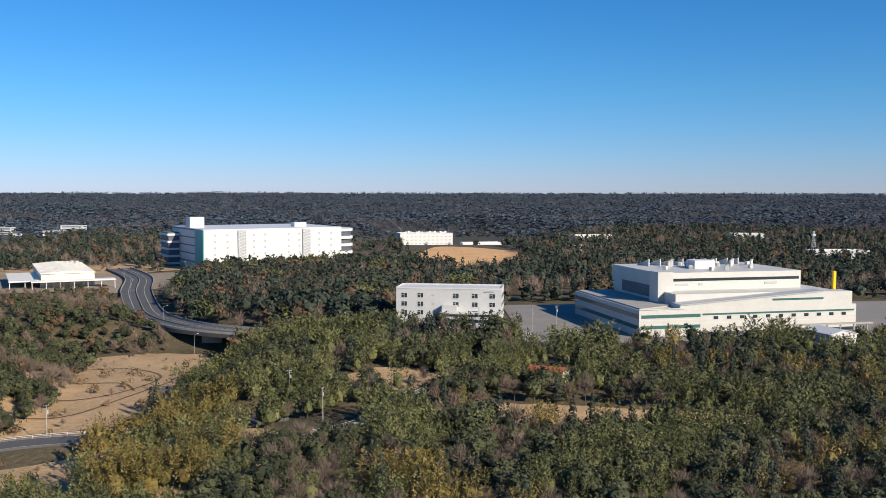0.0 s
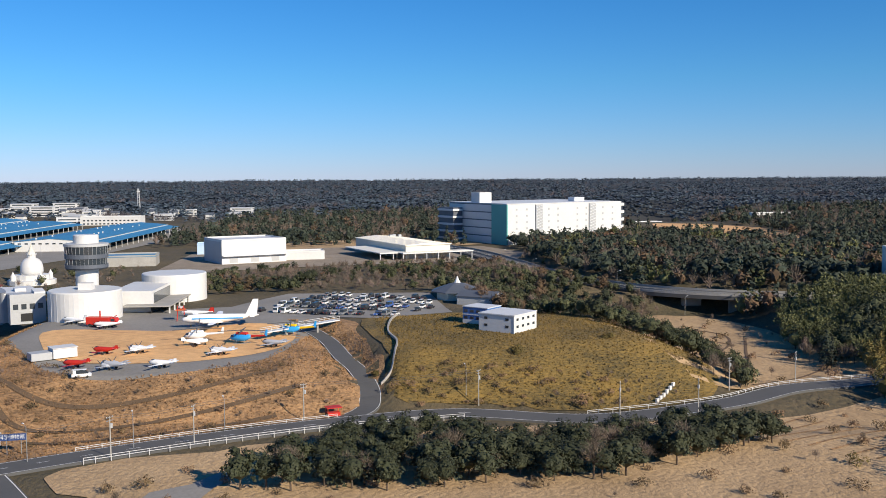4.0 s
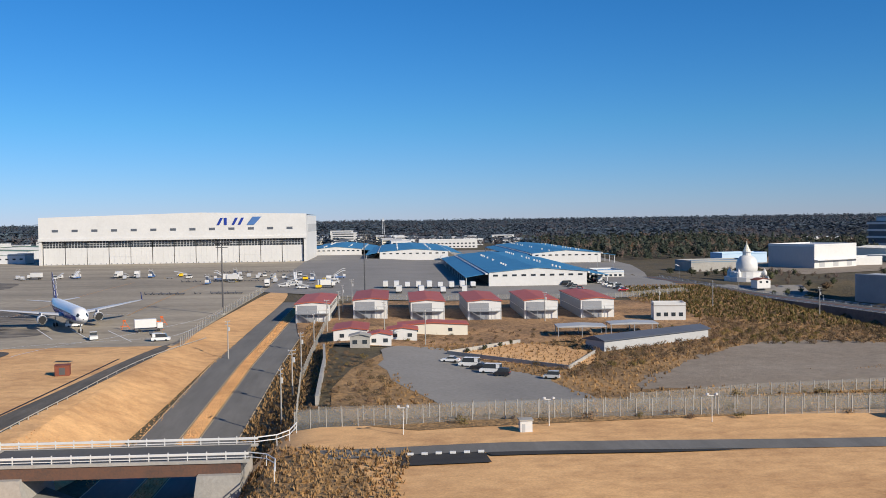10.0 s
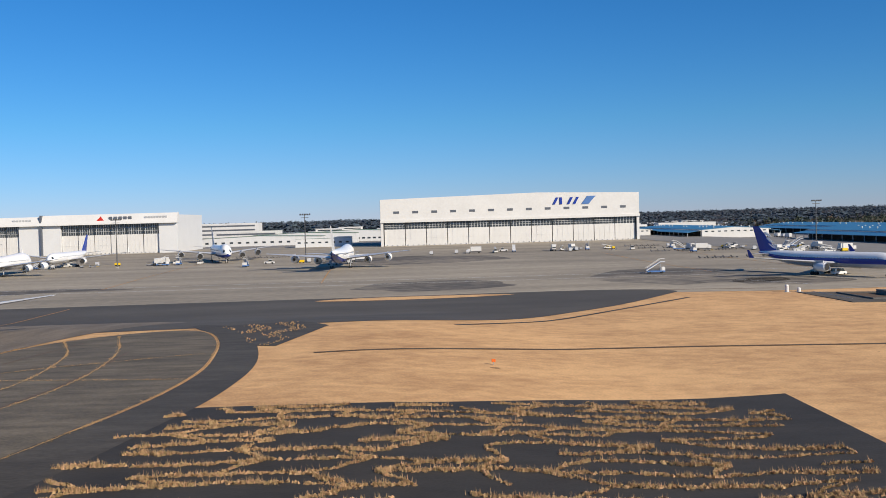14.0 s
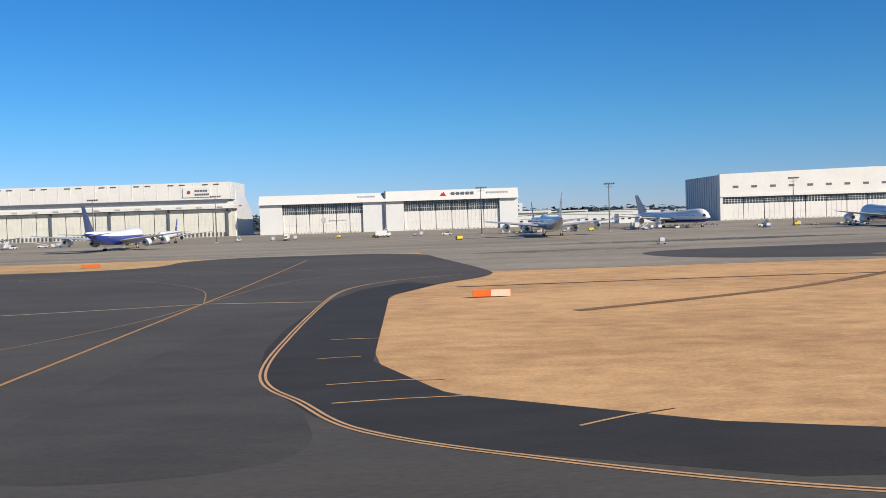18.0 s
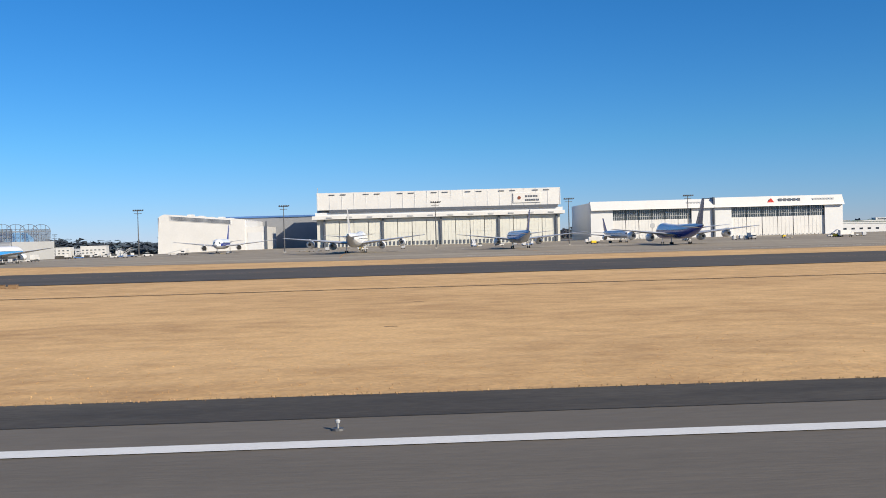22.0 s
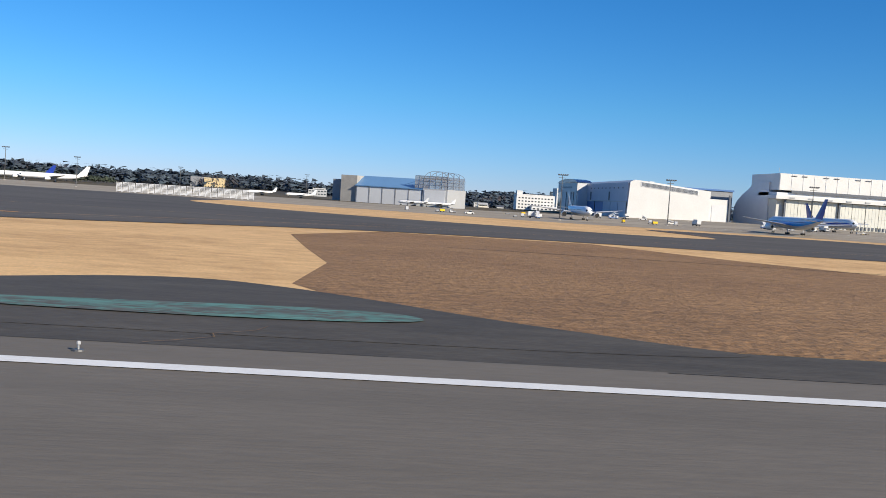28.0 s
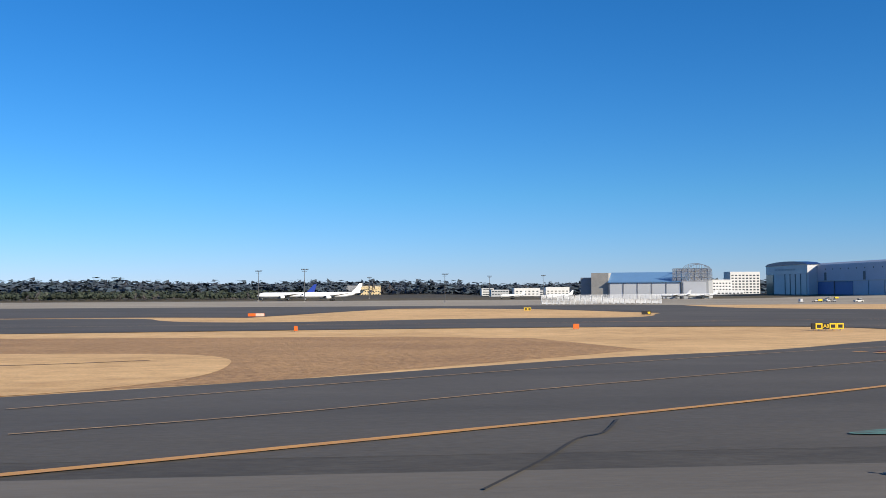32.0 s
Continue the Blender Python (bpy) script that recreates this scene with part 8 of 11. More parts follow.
KEEP_CLEAR = [  # yards, halls, fields, roads
    [(-556, 238), (-534, 256), (-517, 236), (-528, 211)],
    REEDS,
    [(-348, 498), (-250, 538), (-150, 556), (-122, 610), (-148, 690), (-262, 690), (-352, 645)],
    [(-148, 684), (-120, 680), (-26, 728), (0, 745), (-2, 850), (-80, 860), (-190, 780)],
    [(0, 388), (54, 378), (58, 416), (6, 424)], [(60, 352), (104, 356), (236, 382), (250, 480), (60, 470)],
    [(20, 262), (60, 252), (110, 248), (118, 262), (70, 275), (34, 280)], [(-20, 300), (5, 296), (20, 312), (-2, 322)],
    [(35, 700), (60, 660), (100, 700), (130, 860), (125, 960), (130, 1035), (10, 1035), (30, 820)],
    [(-660, 130), (-594, 130), (-594, 290), (-590, 370), (-440, 372), (-396, 470), (-395, 1040), (-660, 1040)],
    [(-30, 1040), (190, 1040), (200, 1390), (0, 1390)], [(-240, 570), (-160, 590), (-165, 640), (-215, 690), (-255, 680)],
    [(230, 1130), (290, 1130), (290, 1165), (230, 1165)], [(395, 1040), (445, 1040), (445, 1075), (395, 1075)], [(172, 885), (210, 885), (210, 910), (172, 910)],
    [(355, 742), (406, 742), (406, 775), (355, 775)], [(160, 330), (184, 330), (186, 358), (160, 358)], [(47, 296), (62, 296), (64, 314), (49, 314)],
    [(-345, 530), (-400, 535), (-400, 590), (-345, 580)],
]


def open_ground(x, y):
    ok = np.ones(x.shape, bool)
    for poly in KEEP_CLEAR:
        ok &= ~inside(poly, x, y)
    for roadline, half in ((ROAD_MAIN, 10), (ROAD_EAST, 7.5), (ROAD_PARK, 5), (TRACK, 3.2), (VIA, 12)):
        ok &= along(roadline, x, y)[0] > half
    return ok


TRACK = ((-34, 244, 0), (-20, 252, 0), (-7, 263, 0), (6, 284, 0), (20, 303, 0), (36, 323, 0), (52, 346, 0), (60, 380, 0))
tagged(ribbon("wood_track", [(p[0], p[1]) for p in TRACK], 1.9, M["concrete"], 0.3), "narrow pale track through the woods", "track", kind="structure")
rail("guard_rail", [(x, y, float(land(x, y))) for x, y, z in TRACK[1:5]], 0.9, M["white"], "white guard rail beside the wood track", 2.3)

LUMPS = {}   # joined crowns by species and grade
STEMS = []
SHAPES = {}


def shape(kind, grade, k):
    """One of a few crown shapes, of unit height."""
    key = (kind, grade, k)
    if key not in SHAPES:
        n, f = {"front": (520, 0.52), "near": (300, 0.68), "back": (150, 0.96), "mid": (52, 1.6), "low": (14, 2.4), "far": (17, 2.4)}[grade]
        if kind in ("shrub", "brush"):
            n, f = int(n * 0.42), f * 1.15
        if kind in ("bamboo", "gold"):
            n = int(n * 1.15)
        global SOLID
        SOLID = {"front": 5, "near": 4, "back": 3, "mid": 1, "low": 1, "far": 0}[grade]
        SHAPES[key] = SPECIES[kind][0](n, SPECIES[kind][2] * f)
    return SHAPES[key]


def plant(x, y, z, kind, h, grade):
    """Crowns of one species joined into the wood."""
    if not len(x):
        return
    which = rng.integers(0, 5, len(x))
    turn = rng.uniform(0, 6.28, len(x))
    wide = rng.uniform(0.85, 1.25, len(x))
    for k in range(5):
        m = which == k
        q = shape(kind, grade, k)[None]
        c, s = np.cos(turn[m])[:, None, None], np.sin(turn[m])[:, None, None]
        hh, ww = h[m][:, None, None], (h[m] * wide[m] * {"far": 2.2, "low": 1.3}.get(grade, 1))[:, None, None]
        out = np.stack([(q[..., 0] * c - q[..., 1] * s) * ww + x[m][:, None, None], (q[..., 0] * s + q[..., 1] * c) * ww + y[m][:, None, None], q[..., 2] * hh + z[m][:, None, None]], -1)
        shade = np.repeat(rng.random(m.sum()), out.shape[1] * 3)
        LUMPS.setdefault((kind, grade), []).append((out.reshape(-1, 3).astype(np.float32), shade))
    if grade in ("front", "near"):
        STEMS.append(np.stack([x, y, z, h], 1))


def wood(poly, gap, mix, low, high, grade="near"):
    x, y = scatter(poly, gap)
    k = open_ground(x, y)
    x, y = x[k], y[k]
    z = land(x, y)
    names = list(mix)
    p = np.array([mix[n] for n in names])
    # species gather in groves
    k = 0.28 if grade == "far" else 1.0
    g = np.sin(x * 0.061 * k + 1.7 * np.sin(y * 0.043 * k)) * 0.5 + np.sin(y * 0.071 * k + 2.1 * np.sin(x * 0.037 * k)) * 0.5
    u = np.argsort(np.argsort(g + rng.normal(size=len(x)) * (0.2 if grade == "far" else 0.35))) / max(len(x), 1)
    kind = np.searchsorted(np.cumsum(p / p.sum()), u)
    for i, n in enumerate(names):
        m = kind == i
        scale = {"cedar": 1.2, "bamboo": 1.1, "gold": 1.1, "bare": 0.9}.get(n, 1)
        h = rng.uniform(low, high, m.sum()) * scale
        if grade == "near":  # fewer, larger leaves where the wood lies deeper
            off_side = x[m] > 0.5 * y[m] + 45
            for gr, w in (("front", (y[m] < 232) & ~off_side), ("near", (y[m] >= 232) & (y[m] < 330) & ~off_side), ("back", (y[m] >= 330) & ~off_side), ("mid", off_side)):
                plant(x[m][w], y[m][w], z[m][w], n, h[w], gr)
        else:
            plant(x[m], y[m], z[m], n, h, grade)


# joined woods
MIXED = {"bamboo": 0.33, "evergreen": 0.3, "bare": 0.2, "cedar": 0.08, "gold": 0.06}
wood([(-108, 140), (-104, 172), (-90, 196), (-78, 205), (-58, 190), (-40, 178), (-14, 158), (-5, 140)], 4.8, {"bamboo": 0.7, "evergreen": 0.2, "gold": 0.1}, 8, 10.5)
wood([(-80, 252), (-64, 290), (-46, 290), (-38, 250), (-40, 208), (-52, 198), (-72, 212)], 5.0, {"gold": 0.62, "bamboo": 0.25, "bare": 0.13}, 8, 11)
wood([(-38, 206), (-40, 180), (-14, 160), (10, 160), (-4, 240), (-36, 242)], 5.6, {"evergreen": 0.5, "bare": 0.4, "bamboo": 0.1}, 7, 10)
wood([(-78, 292), (-70, 340), (-58, 372), (-46, 384), (2, 386), (52, 374), (60, 300), (0, 290), (-38, 252), (-46, 292)], 5.4, {"bamboo": 0.52, "evergreen": 0.24, "bare": 0.14, "cedar": 0.1}, 7.5, 10.5)
wood([(-4, 142), (-4, 288), (62, 300), (62, 350), (100, 342), (236, 366), (330, 370), (330, 142)], 5.7, MIXED, 7, 11)
wood([(-62, 386), (-96, 452), (-128, 540), (-128, 680), (-36, 724), (4, 742), (40, 700), (60, 480), (56, 420), (4, 426), (0, 390)], 7.0, {"evergreen": 0.42, "bare": 0.24, "cedar": 0.2, "russet": 0.08, "bamboo": 0.06}, 9, 13, "mid")
wood([(60, 480), (330, 482), (330, 372), (700, 380), (700, 900), (100, 900), (100, 700), (40, 700)], 9.2, {"bare": 0.26, "evergreen": 0.34, "cedar": 0.36, "russet": 0.04}, 9, 13, "mid")
wood([(-395, 690), (-150, 690), (-190, 790), (-60, 870), (30, 840), (100, 900), (700, 900), (700, 1300), (-395, 1300)], 12.5, {"bare": 0.36, "cedar": 0.32, "evergreen": 0.27, "russet": 0.05}, 8, 13, "mid")
wood([(-396, 392), (-352, 440), (-345, 492), (-352, 540), (-400, 528)], 9, {"bare": 0.6, "evergreen": 0.3, "russet": 0.1}, 3, 6)
wood([(-150, 556), (-124, 545), (-124, 612), (-136, 660)], 8, {"bare": 0.5, "evergreen": 0.5}, 4, 7)
wood([(-168, 432), (-138, 410), (-108, 404), (-92, 414), (-118, 452), (-140, 500), (-158, 540), (-165, 470)], 6, {"bare": 0.5, "evergreen": 0.4, "russet": 0.1}, 5, 9)
# scrub on the slopes
# evergreens mixed in to darken the scrub where the wall's shade lies
wood([(-402, 196), (-412, 240), (-398, 310), (-392, 322), (-366, 290), (-352, 258), (-322, 212), (-308, 188), (-330, 168), (-362, 168)], 4.0, {"brush": 0.4, "evergreen": 0.2, "bare": 0.22, "shrub": 0.18}, 2.2, 4.8)
wood([(-434, 147.5), (-422, 144), (-408, 141), (-395, 133), (-384, 126), (-374, 128), (-388, 142), (-402, 152), (-420, 157), (-434, 155)], 2.3, {"shrub": 0.9, "evergreen": 0.1}, 1.8, 3.2)
wood([(-418, 186), (-404, 156), (-386, 144), (-370, 134), (-356, 150), (-380, 168), (-398, 195), (-408, 212), (-416, 206)], 3.6, {"brush": 0.62, "bare": 0.32, "shrub": 0.06}, 1.2, 3.0)
wood([(-570, 146), (-430, 140), (-395, 150), (-402, 200), (-405, 320), (-428, 430), (-470, 428), (-476, 330), (-420, 250), (-414, 190), (-520, 176)], 6, {"brush": 0.6, "shrub": 0.4}, 0.8, 2.0)
wood([(-588, 158), (-566, 166), (-573, 222), (-592, 244)], 3.2, {"brush": 0.97, "shrub": 0.03}, 0.7, 1.6)
wood([(-534, 198), (-500, 222), (-478, 243), (-430, 240), (-418, 262), (-466, 300), (-478, 262), (-520, 258), (-540, 235)], 3.2, {"brush": 0.85, "shrub": 0.15}, 0.9, 2.2)
wood([(-590, 250), (-560, 250), (-480, 262), (-480, 282), (-590, 280)], 5, {"brush": 0.8, "shrub": 0.2}, 0.7, 1.6)
wood([(-345, 318), (-330, 262), (-312, 228), (-298, 208), (-255, 226), (-230, 240), (-228, 282), (-244, 270), (-292, 244), (-330, 286)], 5.6, {"brush": 0.55, "bare": 0.45}, 1.0, 2.8)
wood([(-222, 250), (-210, 236), (-165, 238), (-130, 252), (-150, 260), (-200, 262)], 4.6, {"brush": 0.7, "bare": 0.3}, 1.2, 3.2)
wood([(-140, 390), (-148, 340), (-128, 268), (-68, 275), (-64, 330), (-74, 396), (-105, 410)], 13, {"bare": 0.5, "brush": 0.5}, 2, 4.5)
wood([(-285, 172), (-230, 165), (-110, 160), (-60, 200), (-30, 240), (-60, 258), (-190, 222), (-240, 208)], 12, {"brush": 0.55, "bare": 0.3, "shrub": 0.15}, 1.4, 3.6)
# country to the horizon: the farther, the larger the groves
for y0, y1, x0, x1, gap, low, high in ((1300, 1700, -1500, 900, 17, 8, 12), (1040, 1300, -700, -395, 20, 7, 11), (1700, 2400, -2800, 1300, 24, 9, 13), (2400, 3400, -3600, 1900, 34, 9, 14), (3400, 5200, -4600, 3100, 52, 10, 16), (5200, 7900, -6600, 4600, 90, 12, 18)):
    wood([(x0, y0), (x1, y0), (x1 + 300, y1), (x0 - 300, y1)], gap, {"bare": 0.2, "cedar": 0.42, "evergreen": 0.38}, low, high, "far")
wood([(-2700, 1250), (-600, 1420), (-600, 1700), (-3000, 1600)], 15, {"bare": 0.08, "cedar": 0.4, "evergreen": 0.48, "russet": 0.04}, 13, 19, "far")
wood([(-1990, 900), (-2600, 800), (-3600, 700), (-3600, 1100), (-2600, 1100), (-2000, 1100)], 12, {"evergreen": 0.85, "bare": 0.15}, 6, 11, "low")
wood([(-165, 345), (-150, 322), (-126, 290), (-119, 245), (-112, 250), (-106, 292), (-118, 376), (-134, 412), (-160, 430), (-195, 420), (-180, 360)], 5.6, {"evergreen": 0.5, "bare": 0.42, "russet": 0.08}, 6.5, 9.5)
wood([(-310, 425), (-262, 420), (-200, 418), (-165, 420), (-142, 450), (-155, 535), (-180, 552), (-250, 525), (-310, 490)], 6.4, {"bare": 0.6, "evergreen": 0.32, "russet": 0.08}, 4, 7.0)

for (kind, grade), blocks in LUMPS.items():
    co = np.concatenate([b[0] for b in blocks])
    shade = np.concatenate([b[1] for b in blocks])
    faces = np.arange(len(co)).reshape(-1, 3)
    nm = {"shrub": "shrubs", "brush": "brush", "bamboo": "bamboo_grove", "gold": "golden_bamboo_grove"}.get(kind, kind + "_wood")
    leaf_m = SPECIES[kind][1]
    # distant evergreens take the cooler cedar colour in place of haze
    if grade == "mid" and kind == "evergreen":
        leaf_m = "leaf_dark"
    # far crowns take the haze-tinted colours
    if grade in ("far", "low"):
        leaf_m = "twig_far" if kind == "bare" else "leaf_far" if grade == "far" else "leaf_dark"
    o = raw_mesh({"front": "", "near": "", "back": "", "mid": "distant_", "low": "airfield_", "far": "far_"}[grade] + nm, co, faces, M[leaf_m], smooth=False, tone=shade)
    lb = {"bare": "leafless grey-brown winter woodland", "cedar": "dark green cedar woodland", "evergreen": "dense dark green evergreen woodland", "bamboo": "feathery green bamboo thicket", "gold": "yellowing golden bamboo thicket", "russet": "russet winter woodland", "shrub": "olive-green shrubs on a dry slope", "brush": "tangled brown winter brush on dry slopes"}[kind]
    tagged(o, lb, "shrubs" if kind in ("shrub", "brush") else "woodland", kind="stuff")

st = np.concatenate(STEMS)
ring = np.array([(1, 0), (-0.5, 0.87), (-0.5, -0.87)])
lo = np.concatenate([st[:, None, :2] + ring[None] * (0.016 * st[:, 3])[:, None, None], np.repeat(st[:, None, 2:3] - 0.5, 3, 1)], -1)
hi = np.concatenate([st[:, None, :2] + ring[None] * (0.006 * st[:, 3])[:, None, None], np.repeat((st[:, 2] + st[:, 3] * 0.72)[:, None, None], 3, 1)], -1)
co = np.concatenate([lo, hi], 1).reshape(-1, 3)
b = np.arange(len(st))[:, None] * 6
quads = np.concatenate([np.concatenate([b + i, b + (i + 1) % 3, b + 3 + (i + 1) % 3, b + 3 + i], 1) for i in range(3)])
tagged(raw_mesh("wood_stems", co, quads, M["bark"]), "thin grey-brown trunks inside the woods", "trunks", kind="stuff")


# trees that stand free
SOLID = 4


def tree_thing(kind, k):
    """A single tree of unit-scale 10 m: trunk, limbs, crown."""
    fn, mt, size, lb = SPECIES[kind]
    e = group_of("tree" if kind not in ("shrub",) else "shrub", label=lb, category="tree" if kind != "shrub" else "shrub", group="single " + kind + " trees")
    if kind != "shrub":
        bm = tube([((0, 0, -0.6), (0.26, 0, 0), (0, 0.26, 0)), ((0.1, 0.05, 2.2), (0.19, 0, 0), (0, 0.19, 0)), ((0.05, 0.2, 5.0), (0.13, 0, 0), (0, 0.13, 0)), ((0, 0.1, 8.0), (0.05, 0, 0), (0, 0.05, 0))], 7)
        for i in range(5):
            t, z = rng.uniform(0, 6.28), rng.uniform(2.6, 5.0)
            pipe((0.05, 0.1, z), (2.1 * math.cos(t), 2.1 * math.sin(t), z + 2.2), 0.1, 0.03, 5, bm)
        part("trunk", bm, M["bark"], e)
    q = fn(620 if kind != "bare" else 420, size * 0.52).reshape(-1, 3) * 10
    o = raw_mesh("crown", q, np.arange(len(q)).reshape(-1, 3), M[mt], smooth=False, tone=np.full(len(q), rng.random()))
    o.parent = e
    return e


SINGLE = {}


def stand(kind, x, y, h):
    k = rng.integers(0, 3)
    m = pose(x, y, float(land(x, y)), 0, 0, rng.uniform(0, 360)) @ Matrix.Diagonal((h / 10 * rng.uniform(0.9, 1.2), h / 10 * rng.uniform(0.9, 1.2), h / 10, 1))
    if (kind, k) in SINGLE:
        copy_thing(SINGLE[kind, k], m)
    else:
        SINGLE[kind, k] = tree_thing(kind, k)
        SINGLE[kind, k].matrix_basis = m


def grove(poly, gap, mix, low, high):
    x, y = scatter(poly, gap)
    k = open_ground(x, y)
    for a, b in zip(x[k], y[k]):
        stand(rng.choice(list(mix), p=list(mix.values())), float(a), float(b), rng.uniform(low, high))


grove([(-250, 174), (-234, 204), (-206, 216), (-190, 205), (-165, 207), (-140, 214), (-126, 206), (-165, 182), (-200, 178)], 4.8, {"evergreen": 0.85, "bare": 0.15}, 7, 10)
grove([(-160, 345), (-150, 322), (-126, 290), (-119, 245), (-112, 250), (-106, 292), (-122, 380), (-136, 412), (-160, 430), (-195, 420), (-180, 360)], 17, {"evergreen": 0.55, "bare": 0.35, "russet": 0.1}, 6.5, 10)
grove([(-310, 425), (-262, 420), (-200, 418), (-165, 420), (-142, 450), (-155, 535), (-180, 552), (-250, 525), (-310, 490)], 20, {"bare": 0.65, "evergreen": 0.25, "russet": 0.1}, 4, 7.5)
for x, y, h in ((-257, 452, 9), (-246, 462, 8), (-266, 440, 8), (-408, 500, 6), (-402, 492, 5), (-416, 512, 5)):
    stand("evergreen", x, y, h)
for x, y in ((-222, 262), (-180, 268), (-150, 282), (-205, 300), (-436, 352), (-415, 300), (-402, 236), (-388, 262), (-419, 265)):
    stand("shrub", x, y, rng.uniform(2.2, 3.4))


for x, y, h in ((-549.6, 239.5, 1.9), (-545, 243, 1.9), (-540.4, 247.4, 2.0), (-537, 253, 2.0), (-543, 250, 1.6)):
    stand("evergreen", x, y, h)

# ---------------- long grass on the banks ----------------
def tufts(name, x, y, low, high, m, label, n=7, off=0.06, category="weeds", wide=0.3):
    """Small fans of dry blades standing on the ground, joined."""
    k = len(x)
    a = rng.uniform(0, 6.28, (k, n))
    h = rng.uniform(low, high, (k, n))
    base = np.stack([x[:, None] + rng.normal(size=(k, n)) * low * 0.6, y[:, None] + rng.normal(size=(k, n)) * low * 0.6, np.repeat((land(x, y) + off)[:, None], n, 1)], -1)
    side = np.stack([-np.sin(a), np.cos(a), np.zeros_like(a)], -1) * (h * wide)[..., None]
    tip = base + np.stack([np.cos(a) * h * 0.45, np.sin(a) * h * 0.45, h], -1)
    co = np.stack([base - side, base + side, tip], 2).reshape(-1, 3)
    o = raw_mesh(name, co, np.arange(len(co)).reshape(-1, 3), m, smooth=False)
    return tagged(o, label, category, kind="stuff")


def meadow(name, poly, gap, low, high, m, label, n=6, off=0.1):
    x, y = scatter(poly, gap)
    ok = along(ROAD_MAIN, x, y)[0] > 7.2
    ok &= along(ROAD_EAST, x, y)[0] > 5.6
    ok &= along(ROAD_PARK, x, y)[0] > 3.6
    for yard in (GRAVEL, PARKING, BARRACKS, MUSEUM, [(-395, 362), (-376, 315), (-360, 286), (-350, 290), (-356, 330), (-350, 372)]):
        ok &= ~inside(yard, x, y)
    tufts(name, x[ok], y[ok], low, high, m, label, n, off, "grass")


meadow("bank_grass", BANK, 1.35, 0.25, 0.7, M["bank"], "long dry brown grass on the museum bank")
meadow("hill_grass_blades", HILL, 1.35, 0.25, 0.65, M["olive"], "long olive and golden grass on the hill")
meadow("slope_grass", WEEDS, 1.9, 0.3, 0.8, M["weeds"], "tall dry weeds on the rough slope")
meadow("reeds", REEDS, 0.75, 0.5, 1.4, M["weeds"], "tall pale dry reeds in the hollow", 6)
meadow("slope_shrubs", [(-430, 420), (-412, 380), (-396, 330), (-420, 262), (-470, 300), (-470, 420)], 2.6, 0.5, 1.4, M["olive_shrub"], "olive-gold undergrowth on the rough slope", 8)
meadow("median_grass", [(-605.3, 30), (-602.7, 30), (-602.7, 376), (-605.3, 376)], 0.5, 0.1, 0.28, M["straw"], "long dry grass on the road median")
meadow("cutting_grass", [(-626, 140), (-614, 120), (-613, 30), (-630, 30)], 0.9, 0.1, 0.26, M["straw"], "dry grass on the cutting bank")
meadow("cutting_grass", [(-588, 140), (-594, 30), (-574, 30), (-566, 130)], 1.1, 0.3, 0.8, M["weeds"], "dry weeds on the cutting bank")
meadow("cutting_grass", [(-625, 142), (-612, 142), (-612, 380), (-624, 400)], 0.9, 0.1, 0.26, M["straw"], "dry grass on the cutting bank")
meadow("cutting_grass", [(-595, 142), (-584, 142), (-584, 250), (-595, 330)], 1.2, 0.3, 0.8, M["weeds"], "dry weeds on the cutting bank")

# ---------------- vehicles ----------------
def paint(name, col, rough=0.3):
    if name not in M:
        M[name] = mat(name.replace("_", " "), col, tuple(c * 0.9 for c in col), rough, scale=0.5, spec=0.5)
    return M[name]


PAINTS = {"white": (0.78, 0.78, 0.77), "silver": (0.50, 0.51, 0.52), "black": (0.025, 0.025, 0.03), "grey": (0.20, 0.21, 0.22), "red": (0.45, 0.03, 0.03), "blue": (0.05, 0.12, 0.35), "dark_blue": (0.03, 0.05, 0.12)}
CARS = {}


def wheels(e, xs, y, r, w=0.22):
    first = None
    for x in xs:
        m = pose(x, 0, r)
        if first:
            again("axle", first, e, m)
        else:
            bm = bmesh.new()
            for s in (-1, 1):
                tube([((0, s * y - w / 2, 0), (r * 0.9, 0, 0), (0, 0, r * 0.9)), ((0, s * y - w / 3, 0), (r, 0, 0), (0, 0, r)), ((0, s * y + w / 3, 0), (r, 0, 0), (0, 0, r)), ((0, s * y + w / 2, 0), (r * 0.9, 0, 0), (0, 0, r * 0.9))], 8, bm)
            box(-0.05, -y, -0.05, 0.05, y, 0.05, bm)
            first = part("axle", bm, M["rubber"], e)
            first.matrix_basis = m


